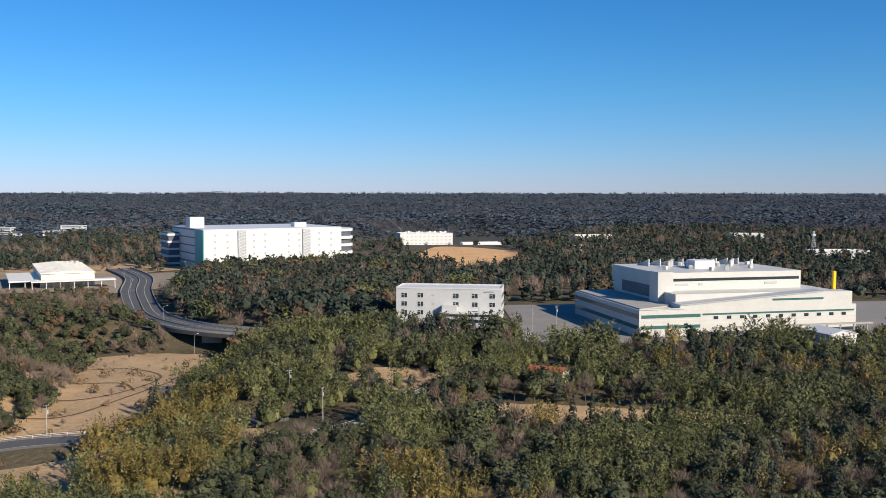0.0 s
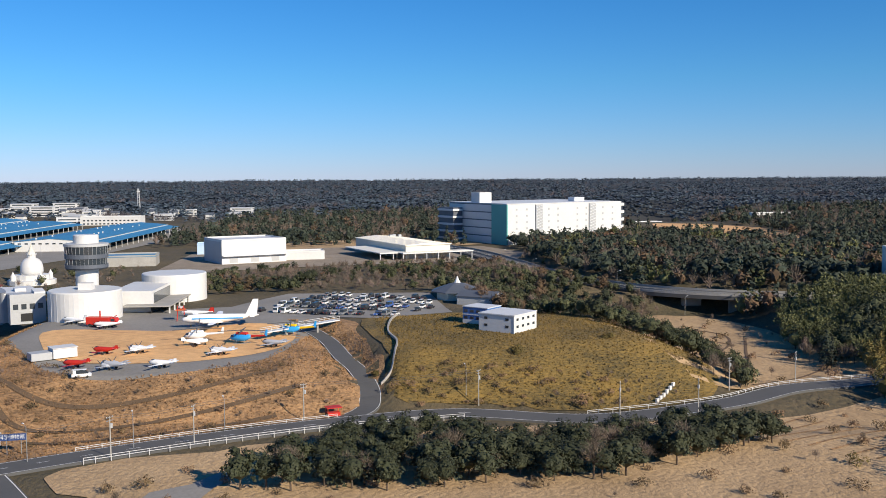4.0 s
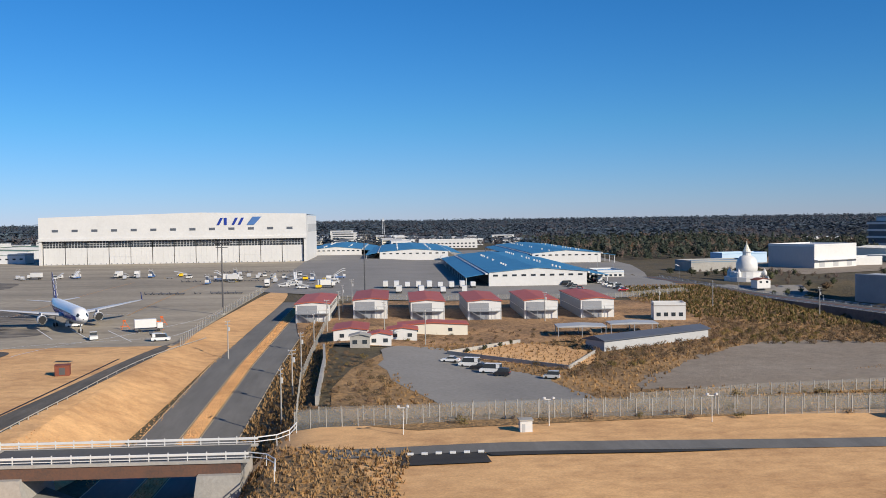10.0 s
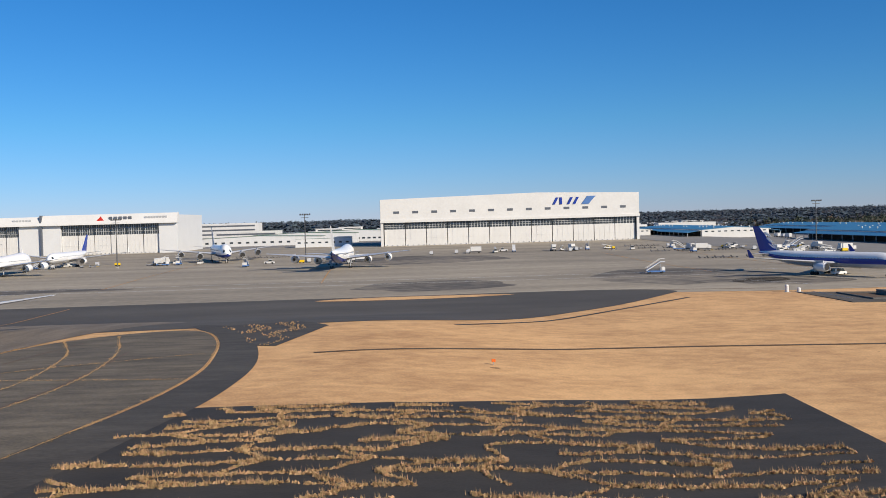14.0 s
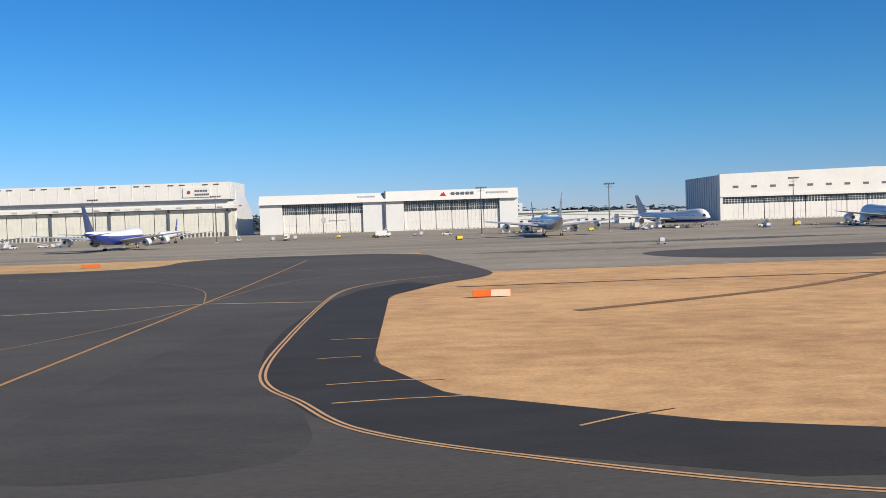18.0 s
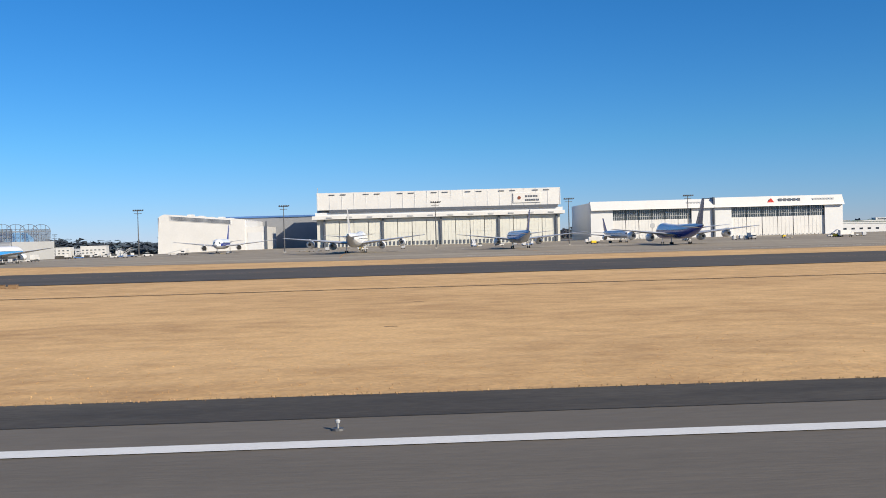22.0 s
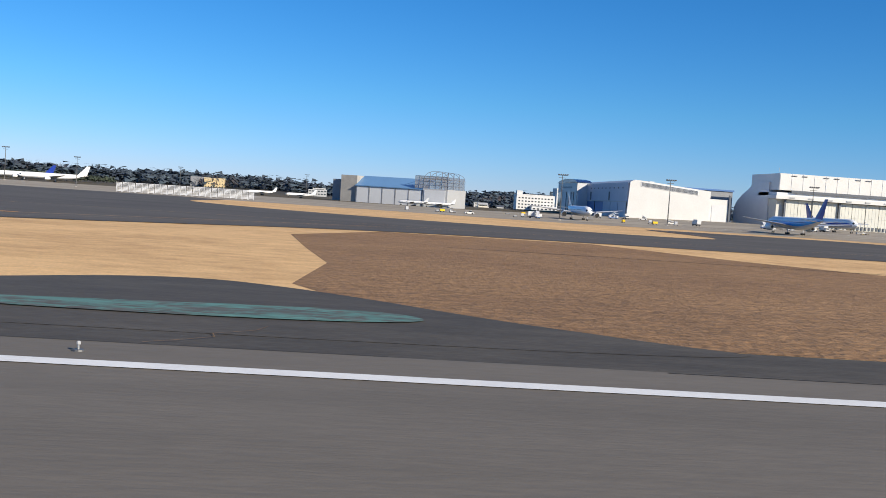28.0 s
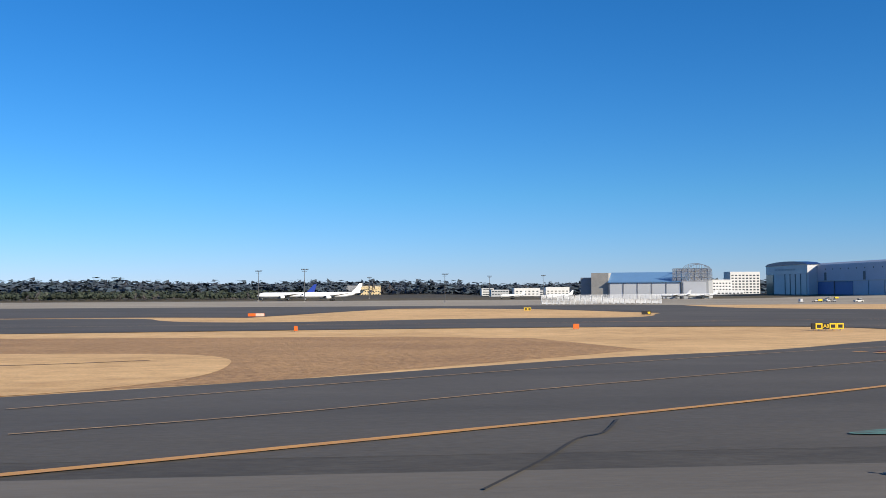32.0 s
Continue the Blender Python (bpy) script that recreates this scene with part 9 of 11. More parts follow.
def car_thing(kind, colour):
    m = paint(colour + "_car_paint", PAINTS[colour])
    word = colour.replace("_", " ")
    e = group_of("van" if kind == "van" else "car", label={"saloon": f"{word} saloon car parked on asphalt", "kei": f"small {word} boxy hatchback parked on asphalt", "van": f"{word} passenger van parked on asphalt"}[kind], category="van" if kind == "van" else "car", group="parked cars")
    L, W, H, belt = {"saloon": (4.4, 1.7, 1.42, 0.9), "kei": (3.5, 1.5, 1.68, 0.95), "van": (4.9, 1.8, 2.1, 1.1)}[kind]
    h = L / 2
    hull = {"saloon": [(-h, 0.35), (h, 0.3), (h, 0.62), (h - 0.15, 0.78), (h * 0.42, belt), (-h * 0.62, belt + 0.02), (-h + 0.1, 0.9), (-h, 0.7)],
            "kei": [(-h, 0.3), (h, 0.3), (h, 0.7), (h - 0.5, 0.92), (h * 0.6, belt), (-h + 0.05, belt), (-h, 0.8)],
            "van": [(-h, 0.32), (h, 0.32), (h, 0.85), (h - 0.35, 1.05), (h * 0.7, belt), (-h, belt)]}[kind]
    body = part("body", profile(hull, -W / 2, W / 2), m, e)
    top = {"saloon": [(h * 0.42, belt), (h * 0.12, H), (-h * 0.36, H), (-h * 0.66, belt)], "kei": [(h * 0.6, belt), (h * 0.36, H), (-h + 0.25, H), (-h + 0.08, belt)], "van": [(h * 0.7, belt), (h * 0.5, H), (-h + 0.15, H), (-h + 0.02, belt)]}[kind]
    part("glazing", profile(top, -W / 2 + 0.1, W / 2 - 0.1), M["glass"], e)
    (fx, fz), (rx, rz) = top[1], top[2]
    part("roof", box(rx - 0.05, -W / 2 + 0.12, H - 0.03, fx + 0.02, W / 2 - 0.12, H + 0.05, bevel=0.03), m, e)
    for s in (-1, 1):
        part("headlight", box(h - 0.1, s * W * 0.36 - 0.2, 0.62, h + 0.02, s * W * 0.36 + 0.2, 0.76), M["paint_white"], e)
        part("tail_light", box(-h - 0.02, s * W * 0.4 - 0.12, 0.75, -h + 0.08, s * W * 0.4 + 0.12, 0.95), M["red"], e)
    if kind == "van":
        for s in (-1, 1):
            part("side_panel", box(-h + 0.3, s * (W / 2 - 0.09) - 0.03, belt + 0.05, -h * 0.55, s * (W / 2 - 0.09) + 0.03, H - 0.05), m, e)
    wheels(e, (-h * 0.6, h * 0.6), W / 2 - 0.08, 0.31)
    return e


def car(x, y, turn, kind=None, colour=None, z=None):
    kind = kind or str(rng.choice(["saloon", "kei", "van"], p=[0.45, 0.38, 0.17]))
    colour = colour or str(rng.choice(list(PAINTS), p=[0.30, 0.2, 0.22, 0.13, 0.06, 0.04, 0.05]))
    m = pose(x, y, (float(land(x, y)) + 0.27) if z is None else z, 0, 0, turn)
    if (kind, colour) in CARS:
        copy_thing(CARS[kind, colour], m)
    else:
        CARS[kind, colour] = car_thing(kind, colour)
        CARS[kind, colour].matrix_basis = m


# visitors' car park: rows of bays
for r, (ax, ay, bx, by, n) in enumerate(((-268, 360, -214, 336, 17), (-262, 374, -202, 350, 18), (-258, 384, -200, 360, 18), (-252, 396, -200, 374, 16), (-246, 406, -202, 388, 14))):
    for k in range(n):
        if rng.random() < 0.86:
            f = (k + 0.5) / n
            car(ax + (bx - ax) * f, ay + (by - ay) * f, 66 + (180 if rng.random() < 0.4 else 0) + rng.uniform(-3, 3))
for x, y in ((-385, 341), (-382, 334), (-378, 325), (-374, 318), (-369, 309), (-366, 300), (-362, 292), (-362, 320), (-366, 327), (-370, 336), (-374, 345)):
    car(x, y, 30 + rng.uniform(-4, 4))
for x, y, kd, cl in ((-555, 223, "saloon", "white"), (-551, 217, "van", "white"), (-549, 213, "saloon", "black"), (-547, 208, "van", "white"), (-545, 204, "kei", "black"), (-535, 199, "kei", "silver")):
    car(x, y, 160, kd, cl)
for x, y, turn, cl in ((-299, 180, 235, "dark_blue"), (-383, 320, 118, "dark_blue"), (-352, 262, 300, "white")):
    d, z = along(ROAD_MAIN, np.array(x), np.array(y))
    car(x, y, turn, "saloon", cl, float(z) + 0.18)


def truck_thing(label, cab, box_m, L, h):
    e = group_of("truck", label=label, category="truck", group="depot trucks")
    part("chassis", box(-L / 2, -0.9, 0.55, L / 2 - 0.3, 0.9, 0.85), M["dark_steel"], e)
    part("cab", profile([(L / 2 - 1.7, 0.6), (L / 2, 0.6), (L / 2, 1.5), (L / 2 - 0.25, 2.5), (L / 2 - 1.7, 2.5)], -1.05, 1.05), M[cab], e)
    part("windscreen", profile([(L / 2 + 0.02, 1.55), (L / 2 - 0.22, 2.4), (L / 2 - 0.3, 2.4), (L / 2 - 0.06, 1.55)], -0.95, 0.95), M["glass"], e)
    part("cargo_box", box(-L / 2, -1.12, 0.86, L / 2 - 1.85, 1.12, h, bevel=0.04), M[box_m], e)
    wheels(e, (-L * 0.36, -L * 0.2, L * 0.34), 0.95, 0.48, 0.3)
    return e


def scatter_things(made, spots):
    """Copies of prototypes, in turn, at (x, y, turn)."""
    for i, (x, y, t) in enumerate(spots):
        proto = made[i % len(made)]
        m = pose(x, y, float(land(x, y)) + (0.27 if x > -626 else 0.09), 0, 0, t)
        if i < len(made):
            proto.matrix_basis = m
        else:
            copy_thing(proto, m)


TRUCKS = [truck_thing("white box truck standing in the depot yard", "white", "white", 7.5, 3.2), truck_thing("truck with blue cab and silver box body", "blue_wall", "pale_grey", 8.5, 3.4), truck_thing("small white flat-fronted delivery truck", "white", "pale_grey", 5.6, 2.8)]
spots = [(x, 432 + rng.uniform(-2, 2), 90) for x in range(-572, -528, 5)] + [(-566 + k * 9.4, 406, 88 + rng.uniform(-5, 5)) for k in range(4)] + [(-470 + rng.uniform(-2, 2), 450 + k * 12, 90) for k in range(12)] + [(-530 + rng.uniform(-3, 3), 680 + k * 14, 90) for k in range(5)]
scatter_things(TRUCKS, spots)
for k in range(26):
    car(-470 + 1.5 * (k % 2) - (k // 13) * 18, 400 + (k % 13) * 5.2, 0 if k % 2 else 180)


# ---------------- ground-service things on the apron ----------------
def gse(kind):
    lab = {"belt_loader": "white belt loader with raised conveyor on the apron", "tow_tractor": "low white aircraft tow tractor on the apron", "dolly": "flat steel baggage dolly on the apron", "steps": "blue and white passenger steps truck", "container": "silver air-cargo container on a dolly", "high_loader": "white scissor-lift catering truck", "generator": "yellow wheeled ground power cart"}[kind]
    e = group_of({"steps": "passenger_steps", "container": "cargo_container", "generator": "power_cart"}.get(kind, kind), label=lab, category="airport vehicle", group="apron equipment")
    if kind == "belt_loader":
        part("chassis", box(-3, -0.9, 0.4, 2.4, 0.9, 1.0, bevel=0.08), M["white"], e)
        part("conveyor", profile([(-3.4, 1.1), (3.8, 2.7), (3.8, 3.1), (-3.4, 1.5)], -0.5, 0.5), M["grey"], e)
        part("cab", box(0.4, -1.0, 1.0, 1.6, -0.3, 1.9, bevel=0.06), M["white"], e)
        wheels(e, (-2, 1.6), 0.8, 0.4)
    elif kind == "tow_tractor":
        part("body", profile([(-2.6, 0.35), (2.6, 0.35), (2.6, 1.1), (0.6, 1.25), (-2.6, 1.2)], -1.1, 1.1), M["white"], e)
        part("cab", box(-0.2, -0.9, 1.22, 1.3, 0.9, 2.1, bevel=0.08), M["glass"], e)
        part("roof", box(-0.3, -0.95, 2.1, 1.4, 0.95, 2.2), M["white"], e)
        wheels(e, (-1.7, 1.7), 1.0, 0.5)
    elif kind == "dolly":
        part("deck", box(-1.7, -0.8, 0.45, 1.7, 0.8, 0.6), M["steel"], e)
        part("tow_bar", pipe((1.7, 0, 0.5), (2.9, 0, 0.35), 0.05), M["yellow"], e)
        part("end_rail", box(-1.7, -0.8, 0.6, -1.62, 0.8, 1.2), M["steel"], e)
        wheels(e, (-1.2, 1.2), 0.7, 0.22)
    elif kind == "steps":
        part("chassis", box(-3.2, -1.0, 0.5, 3.2, 1.0, 1.0, bevel=0.06), M["blue_wall"], e)
        part("cab", box(1.8, -1.0, 1.0, 3.2, 1.0, 2.3, bevel=0.1), M["white"], e)
        part("stair", profile([(-3.4, 0.9), (1.6, 4.0), (3.2, 4.0), (3.2, 4.2), (1.5, 4.2), (-3.4, 1.3)], -0.8, 0.8), M["pale_grey"], e)
        for s in (-1, 1):
            part("handrail", profile([(-3.4, 2.0), (1.6, 5.1), (3.2, 5.1), (3.2, 5.2), (1.5, 5.2), (-3.4, 2.12)], s * 0.8 - 0.04, s * 0.8 + 0.04), M["white"], e)
            part("prop", pipe((1.5, s * 0.7, 1.0), (1.5, s * 0.7, 4.1), 0.1), M["steel"], e)
        wheels(e, (-2.2, 2.2), 0.9, 0.42)
    elif kind == "container":
        part("shell", profile_x([(-0.78, 0.6), (0.78, 0.6), (0.78, 2.2), (-0.78, 2.2), (-1.2, 1.7), (-1.2, 1.1)], -0.75, 0.75), M["air_grey"], e)
        part("dolly_deck", box(-1.4, -0.8, 0.4, 1.4, 0.8, 0.58), M["steel"], e)
        wheels(e, (-1.0, 1.0), 0.7, 0.2)
    elif kind == "high_loader":
        part("chassis", box(-4, -1.1, 0.6, 4, 1.1, 1.0), M["dark_steel"], e)
        part("cab", box(2.4, -1.1, 1.0, 4.1, 1.1, 2.6, bevel=0.1), M["white"], e)
        part("windscreen", box(4.08, -0.95, 1.7, 4.14, 0.95, 2.4), M["glass"], e)
        part("box_body", box(-4, -1.2, 1.3, 2.2, 1.2, 3.8, bevel=0.05), M["white"], e)
        wheels(e, (-2.6, 2.8), 0.95, 0.5, 0.3)
    else:
        part("housing", box(-1.4, -0.8, 0.5, 1.4, 0.8, 1.7, bevel=0.08), M["yellow"], e)
        part("grille", box(-1.45, -0.6, 0.8, -1.4, 0.6, 1.5), M["dark_grey"], e)
        part("tow_bar", pipe((1.4, 0, 0.5), (2.6, 0, 0.3), 0.05), M["dark_steel"], e)
        wheels(e, (-0.9, 0.9), 0.7, 0.28)
    return e


GSE = [gse(k) for k in ("belt_loader", "dolly", "container", "high_loader", "tow_tractor", "dolly", "steps", "container", "generator")]
spots = []
for cx, cy, sx, sy, n in ((-612, 470, 18, 42, 30), (-1560, 640, 55, 18, 10), (-640, 505, 22, 30, 20), (-690, 540, 40, 14, 14), (-760, 545, 60, 10, 12), (-955, 505, 60, 14, 20), (-1100, 520, 60, 12, 16), (-1300, 520, 90, 10, 16), (-1480, 520, 90, 12, 16), (-1640, 540, 50, 16, 10), (-860, 470, 30, 20, 10)):
    for k in range(n):
        spots.append((cx + rng.uniform(-sx, sx), cy + rng.uniform(-sy, sy), rng.choice([0, 90, 180, 270]) + rng.uniform(-8, 8)))
spots += [(-641, 284, 20), (-652, 268, 110), (-637, 276, 60), (-720, 330, 0), (-980, 300, 0), (-1040, 420, 30)]
scatter_things(GSE, spots)
# rows of low dollies parked end to end
for x0, y0, n, dy in ((-636, 417, 13, 0.12), (-634, 496, 13, 0.1), (-630, 576, 13, 0.0), (-652, 540, 7, 0.0), (-880, 560, 12, 0.3)):
    bm = bmesh.new()
    for k in range(n):
        if rng.random() < 0.85:
            cx, cy = x0 - k * 3.6, y0 + dy * k + rng.uniform(-0.3, 0.3)
            z = float(land(cx, cy)) + 0.1
            box(cx - 1.6, cy - 0.8, z + 0.4, cx + 1.6, cy + 0.8, z + 0.55, bm)
            box(cx - 1.6, cy - 0.8, z + 0.55, cx - 1.5, cy + 0.8, z + 1.1, bm)
            for a in (-1.1, 1.1):
                box(cx + a - 0.2, cy - 0.75, z, cx + a + 0.2, cy + 0.75, z + 0.4, bm)
    tagged(part("dolly_row", bm, M["dark_steel"]), "row of low dark steel dollies parked end to end", "airport vehicle", kind="stuff")
car(-668, 300, 15, "van", "white", 0.1 + float(land(-668, 300)))
car(-632, 262, 5, "van", "white", 0.1 + float(land(-632, 262)))


# ---------------- museum display aircraft ----------------
def propliner(x, y, turn, L, span, r, tall, body, stripe, label, twin=False, jet=False, fin_m=None):
    z = float(land(x, y)) + 0.3
    e = group_of("museum_airliner" if L > 20 else "museum_plane", x, y, z, turn, label, "aircraft", "museum aircraft")
    zc = r + (1.3 if L > 20 else 0.8)
    part("fuselage", tube([((L * (0.5 - s), 0, zc + u * r), (0, r * q, 0), (0, 0, r * q * 1.05)) for s, q, u in ((0, 0.1, -0.2), (0.03, 0.5, -0.12), (0.1, 0.9, 0), (0.2, 1, 0), (0.55, 0.98, 0), (0.8, 0.6, 0.3), (1, 0.14, 0.62))], 14), M[body], e, smooth=True)
    if stripe:
        for s in (-1, 1):
            part("cheat_line", box(-L * 0.3, s * r * 0.97 - 0.05, zc - 0.12, L * 0.36, s * r * 0.97 + 0.05, zc + 0.3), M[stripe], e, "blue cheat line")
    part("canopy", box(L * 0.30 if L < 20 else L * 0.42, -r * 0.6, zc + r * 0.45, L * 0.40 if L < 20 else L * 0.465, r * 0.6, zc + r * 1.08, bevel=r * 0.15), M["glass"], e)
    c = L * 0.17 if L < 20 else L * 0.12
    wz = zc - r * 0.6
    for s in (-1, 1):
        part("wing", foil(s * r * 0.6, L * 0.1 + c * 0.3, c * 1.25, wz, c * 0.14, s * span / 2, L * 0.06 + c * 0.3 - (c if jet else 0), c * 0.6, wz + span * 0.03, c * 0.07), M[body], e)
        part("tailplane", foil(0, -L * 0.38, c * 0.8, zc + r * 0.6, c * 0.09, s * span * 0.18, -L * 0.40, c * 0.5, zc + r * 0.7, c * 0.05), M[body], e)
        part("main_wheel", tube([((L * 0.02, s * span * 0.1 - 0.15, 0.4), (0.4, 0, 0), (0, 0, 0.4)), ((L * 0.02, s * span * 0.1 + 0.15, 0.4), (0.4, 0, 0), (0, 0, 0.4))], 10), M["rubber"], e)
        part("gear_leg", pipe((L * 0.02, s * span * 0.1, 0.4), (L * 0.02, s * span * 0.1, wz), 0.1), M["steel"], e)
        if twin:
            part("nacelle", tube([((L * 0.24, s * span * 0.16, wz + 0.4), (0, 0.3, 0), (0, 0, 0.3)), ((L * 0.2, s * span * 0.16, wz + 0.4), (0, 0.6, 0), (0, 0, 0.6)), ((L * 0.02, s * span * 0.16, wz + 0.25), (0, 0.5, 0), (0, 0, 0.5)), ((-L * 0.06, s * span * 0.16, wz + 0.2), (0, 0.1, 0), (0, 0, 0.1))], 10), M[body], e)
            for a in range(4):
                t = math.radians(45 + 90 * a)
                part("propeller_blade", pipe((L * 0.245, s * span * 0.16, wz + 0.4), (L * 0.245, s * span * 0.16 + 2.0 * math.cos(t), wz + 0.4 + 2.0 * math.sin(t)), 0.14, 0.08, 4), M["dark_steel"], e)
    part("fin", foil(zc + r * 0.4, -L * 0.32, c * 1.3, 0, c * 0.1, tall, -L * 0.43, c * 0.6, 0, c * 0.06, upright=True), M[fin_m or body], e)
    part("nose_wheel", tube([((L * 0.38, -0.12, 0.35), (0.35, 0, 0), (0, 0, 0.35)), ((L * 0.38, 0.12, 0.35), (0.35, 0, 0), (0, 0, 0.35))], 10), M["rubber"], e)
    part("nose_leg", pipe((L * 0.38, 0, 0.35), (L * 0.37, 0, zc), 0.08), M["steel"], e)
    if not twin and not jet:
        for a in (50, 230):
            t = math.radians(a)
            part("propeller_blade", pipe((L * 0.505, 0, zc - 0.1), (L * 0.505, 0.95 * math.cos(t), zc - 0.1 + 0.95 * math.sin(t)), 0.09, 0.05, 4), M["dark_steel"], e)
    return e


propliner(-276.5, 327, 184, 26.3, 32, 1.45, 9.2, "air_white", "air_sky", "white twin-propeller airliner with pale blue stripe on display", twin=True)
for x, y, t, L, sp, body, lb, tw, jet in ((-331, 341, 150, 12, 11, "air_white", "white jet trainer standing on the museum yard", False, True), (-290, 354, 165, 13, 9, "air_white", "white jet with a red tail on display", False, True), (-302, 280, 160, 8.2, 10.5, "red", "small red and white propeller plane on display", False, False), (-292, 281, 155, 9, 12, "air_white", "white twin-engined light aircraft on display", True, False), (-267, 276, 150, 9.2, 12.5, "air_white", "white twin-engined light aircraft on display", True, False), (-278, 292, 20, 8, 10, "air_white", "small white propeller plane on display", False, False), (-304, 260, 165, 8, 10.5, "red", "small red propeller plane with white wings", False, False), (-293, 257, 150, 9.5, 12, "air_grey", "blue-grey twin light aircraft on display", True, False), (-280, 258, 160, 8.4, 11, "air_white", "small white propeller plane with dark stripe", False, False), (-316, 330, 170, 10, 12, "air_white", "white glider-like trainer beside the red fire engine", False, False), (-253, 287, 150, 9, 12, "air_grey", "grey light aircraft near the museum fence", False, False)):
    propliner(x, y, t, L, sp, 0.72, 2.9 if not jet else 3.6, body, "", lb, tw, jet, "red" if "red tail" in lb else None)


def helicopter(x, y, turn, body, roof, label):
    e = group_of("helicopter", x, y, float(land(x, y)) + 0.3, turn, label, "helicopter", "museum aircraft")
    part("cabin", tube([((a, 0, 1.9 + u), (0, q, 0), (0, 0, q * 0.95)) for a, q, u in ((4.2, 0.2, -0.3), (3.6, 0.8, -0.15), (2.4, 1.2, 0), (-1.0, 1.25, 0), (-2.4, 0.8, 0.3), (-3.2, 0.42, 0.55))], 14), M[body], e, smooth=True)
    part("engine_cowl", box(-2.0, -0.75, 2.8, 2.0, 0.75, 3.6, bevel=0.25), M[roof], e)
    part("tail_boom", tube([((-2.8, 0, 2.4), (0, 0.45, 0), (0, 0, 0.45)), ((-8.2, 0, 2.9), (0, 0.18, 0), (0, 0, 0.2))], 10), M[roof], e)
    part("tail_fin", foil(2.7, -7.6, 1.2, 0, 0.2, 4.8, -8.3, 0.7, 0, 0.12, upright=True), M[body], e)
    part("windscreen", tube([((3.75, 0, 2.05), (0, 0.68, 0), (0, 0, 0.5)), ((2.5, 0, 2.25), (0, 1.17, 0), (0, 0, 0.78))], 12), M["glass"], e)
    part("mast", pipe((0, 0, 3.5), (0, 0, 4.3), 0.16), M["dark_steel"], e)
    for k in range(4):
        t = math.radians(20 + 90 * k)
        part("rotor_blade", pipe((0, 0, 4.25), (7.6 * math.cos(t), 7.6 * math.sin(t), 3.9), 0.2, 0.14, 4), M["dark_steel"], e)
    for s in (-1, 1):
        part("skid", pipe((-2.2, s * 1.2, 0.12), (2.6, s * 1.2, 0.12), 0.1), M["steel"], e)
        for a in (-1.2, 1.6):
            part("skid_leg", pipe((a, s * 1.2, 0.12), (a, s * 0.8, 1.2), 0.07), M["steel"], e)
    return e


helicopter(-264, 295, 160, "air_sky", "red", "blue white and red helicopter on display")
helicopter(-250, 307, 165, "air_sky", "yellow", "yellow and blue helicopter on display")
helicopter(-279, 300, 170, "air_white", "air_white", "small white helicopter on display")
e = group_of("fire_engine", -319, 334, float(land(-319, 334)) + 0.3, -10, "large red airport fire engine on display", "fire engine")
part("body", box(-5.5, -1.5, 0.8, 3.2, 1.5, 3.4, bevel=0.1), M["red"], e)
part("cab", profile([(3.25, 0.8), (5.8, 0.8), (5.8, 2.0), (5.2, 3.2), (3.25, 3.2)], -1.4, 1.4), M["red"], e)
part("monitor", pipe((4, 0, 3.2), (5.4, 0, 4.0), 0.16), M["red"], e)
part("mast", box(-1.0, -0.2, 3.4, -0.6, 0.2, 5.6), M["red"], e)
part("side_window", box(3.8, -1.46, 2.1, 5.2, -1.4, 2.9), M["glass"], e)
wheels(e, (-4, -2, 4), 1.3, 0.65, 0.4)
e = group_of("white_trailer", -313, 276, float(land(-313, 276)) + 0.28, 35, "white boxy exhibition trailer on the museum ground", "trailer")
part("box_body", box(-3.4, -2.6, 0.3, 3.4, 2.6, 3.2, bevel=0.08), M["pale_grey"], e)
part("awning", box(-3.6, -2.9, 3.2, 3.6, 2.9, 3.35), M["white"], e)
part("display_frame", box(-9.4, -2.4, 0.2, -3.6, 2.4, 2.4, bevel=0.1), M["grey"], e)
car(-299, 249, 15, "van", "white")
e = group_of("red_gantry", -294, 345, float(land(-294, 345)) + 0.25, 10, "red and white steel radar gantry", "gantry")
for s in (-1, 1):
    for u in (-1, 1):
        part("leg", pipe((s * 1.4, u * 1.4, 0), (s * 1.0, u * 1.0, 5.4), 0.12, n=5), M["red"], e)
part("platform", box(-1.8, -1.8, 4.0, 1.8, 1.8, 4.2), M["orange"], e)
part("dish", lathe([(0.2, 4.3), (0.9, 4.9), (1.0, 5.3)], 10), M["white"], e)


# ---------------- masts, poles, fences ----------------
def mast_thing(h):
    e = group_of("floodlight_mast", label="tall dark steel floodlight mast with a T-shaped head", category="lamp mast", group="floodlight masts")
    part("pole", lathe([(0.34, -0.5), (0.30, h * 0.4), (0.16, h)], 10), M["dark_steel"], e)
    part("crossbar", box(-2.6, -0.2, h - 0.1, 2.6, 0.2, h + 0.2), M["dark_steel"], e)
    part("crossbar", box(-2.0, -0.2, h - 1.5, 2.0, 0.2, h - 1.25), M["dark_steel"], e)
    for k in range(5):
        part("floodlight", box(-2.5 + k * 1.2, -0.7, h + 0.15, -1.7 + k * 1.2, 0.1, h + 0.75, bevel=0.08), M["dark_steel"], e)
    part("base", box(-0.7, -0.7, -0.3, 0.7, 0.7, 0.5), M["concrete"], e)
    return e


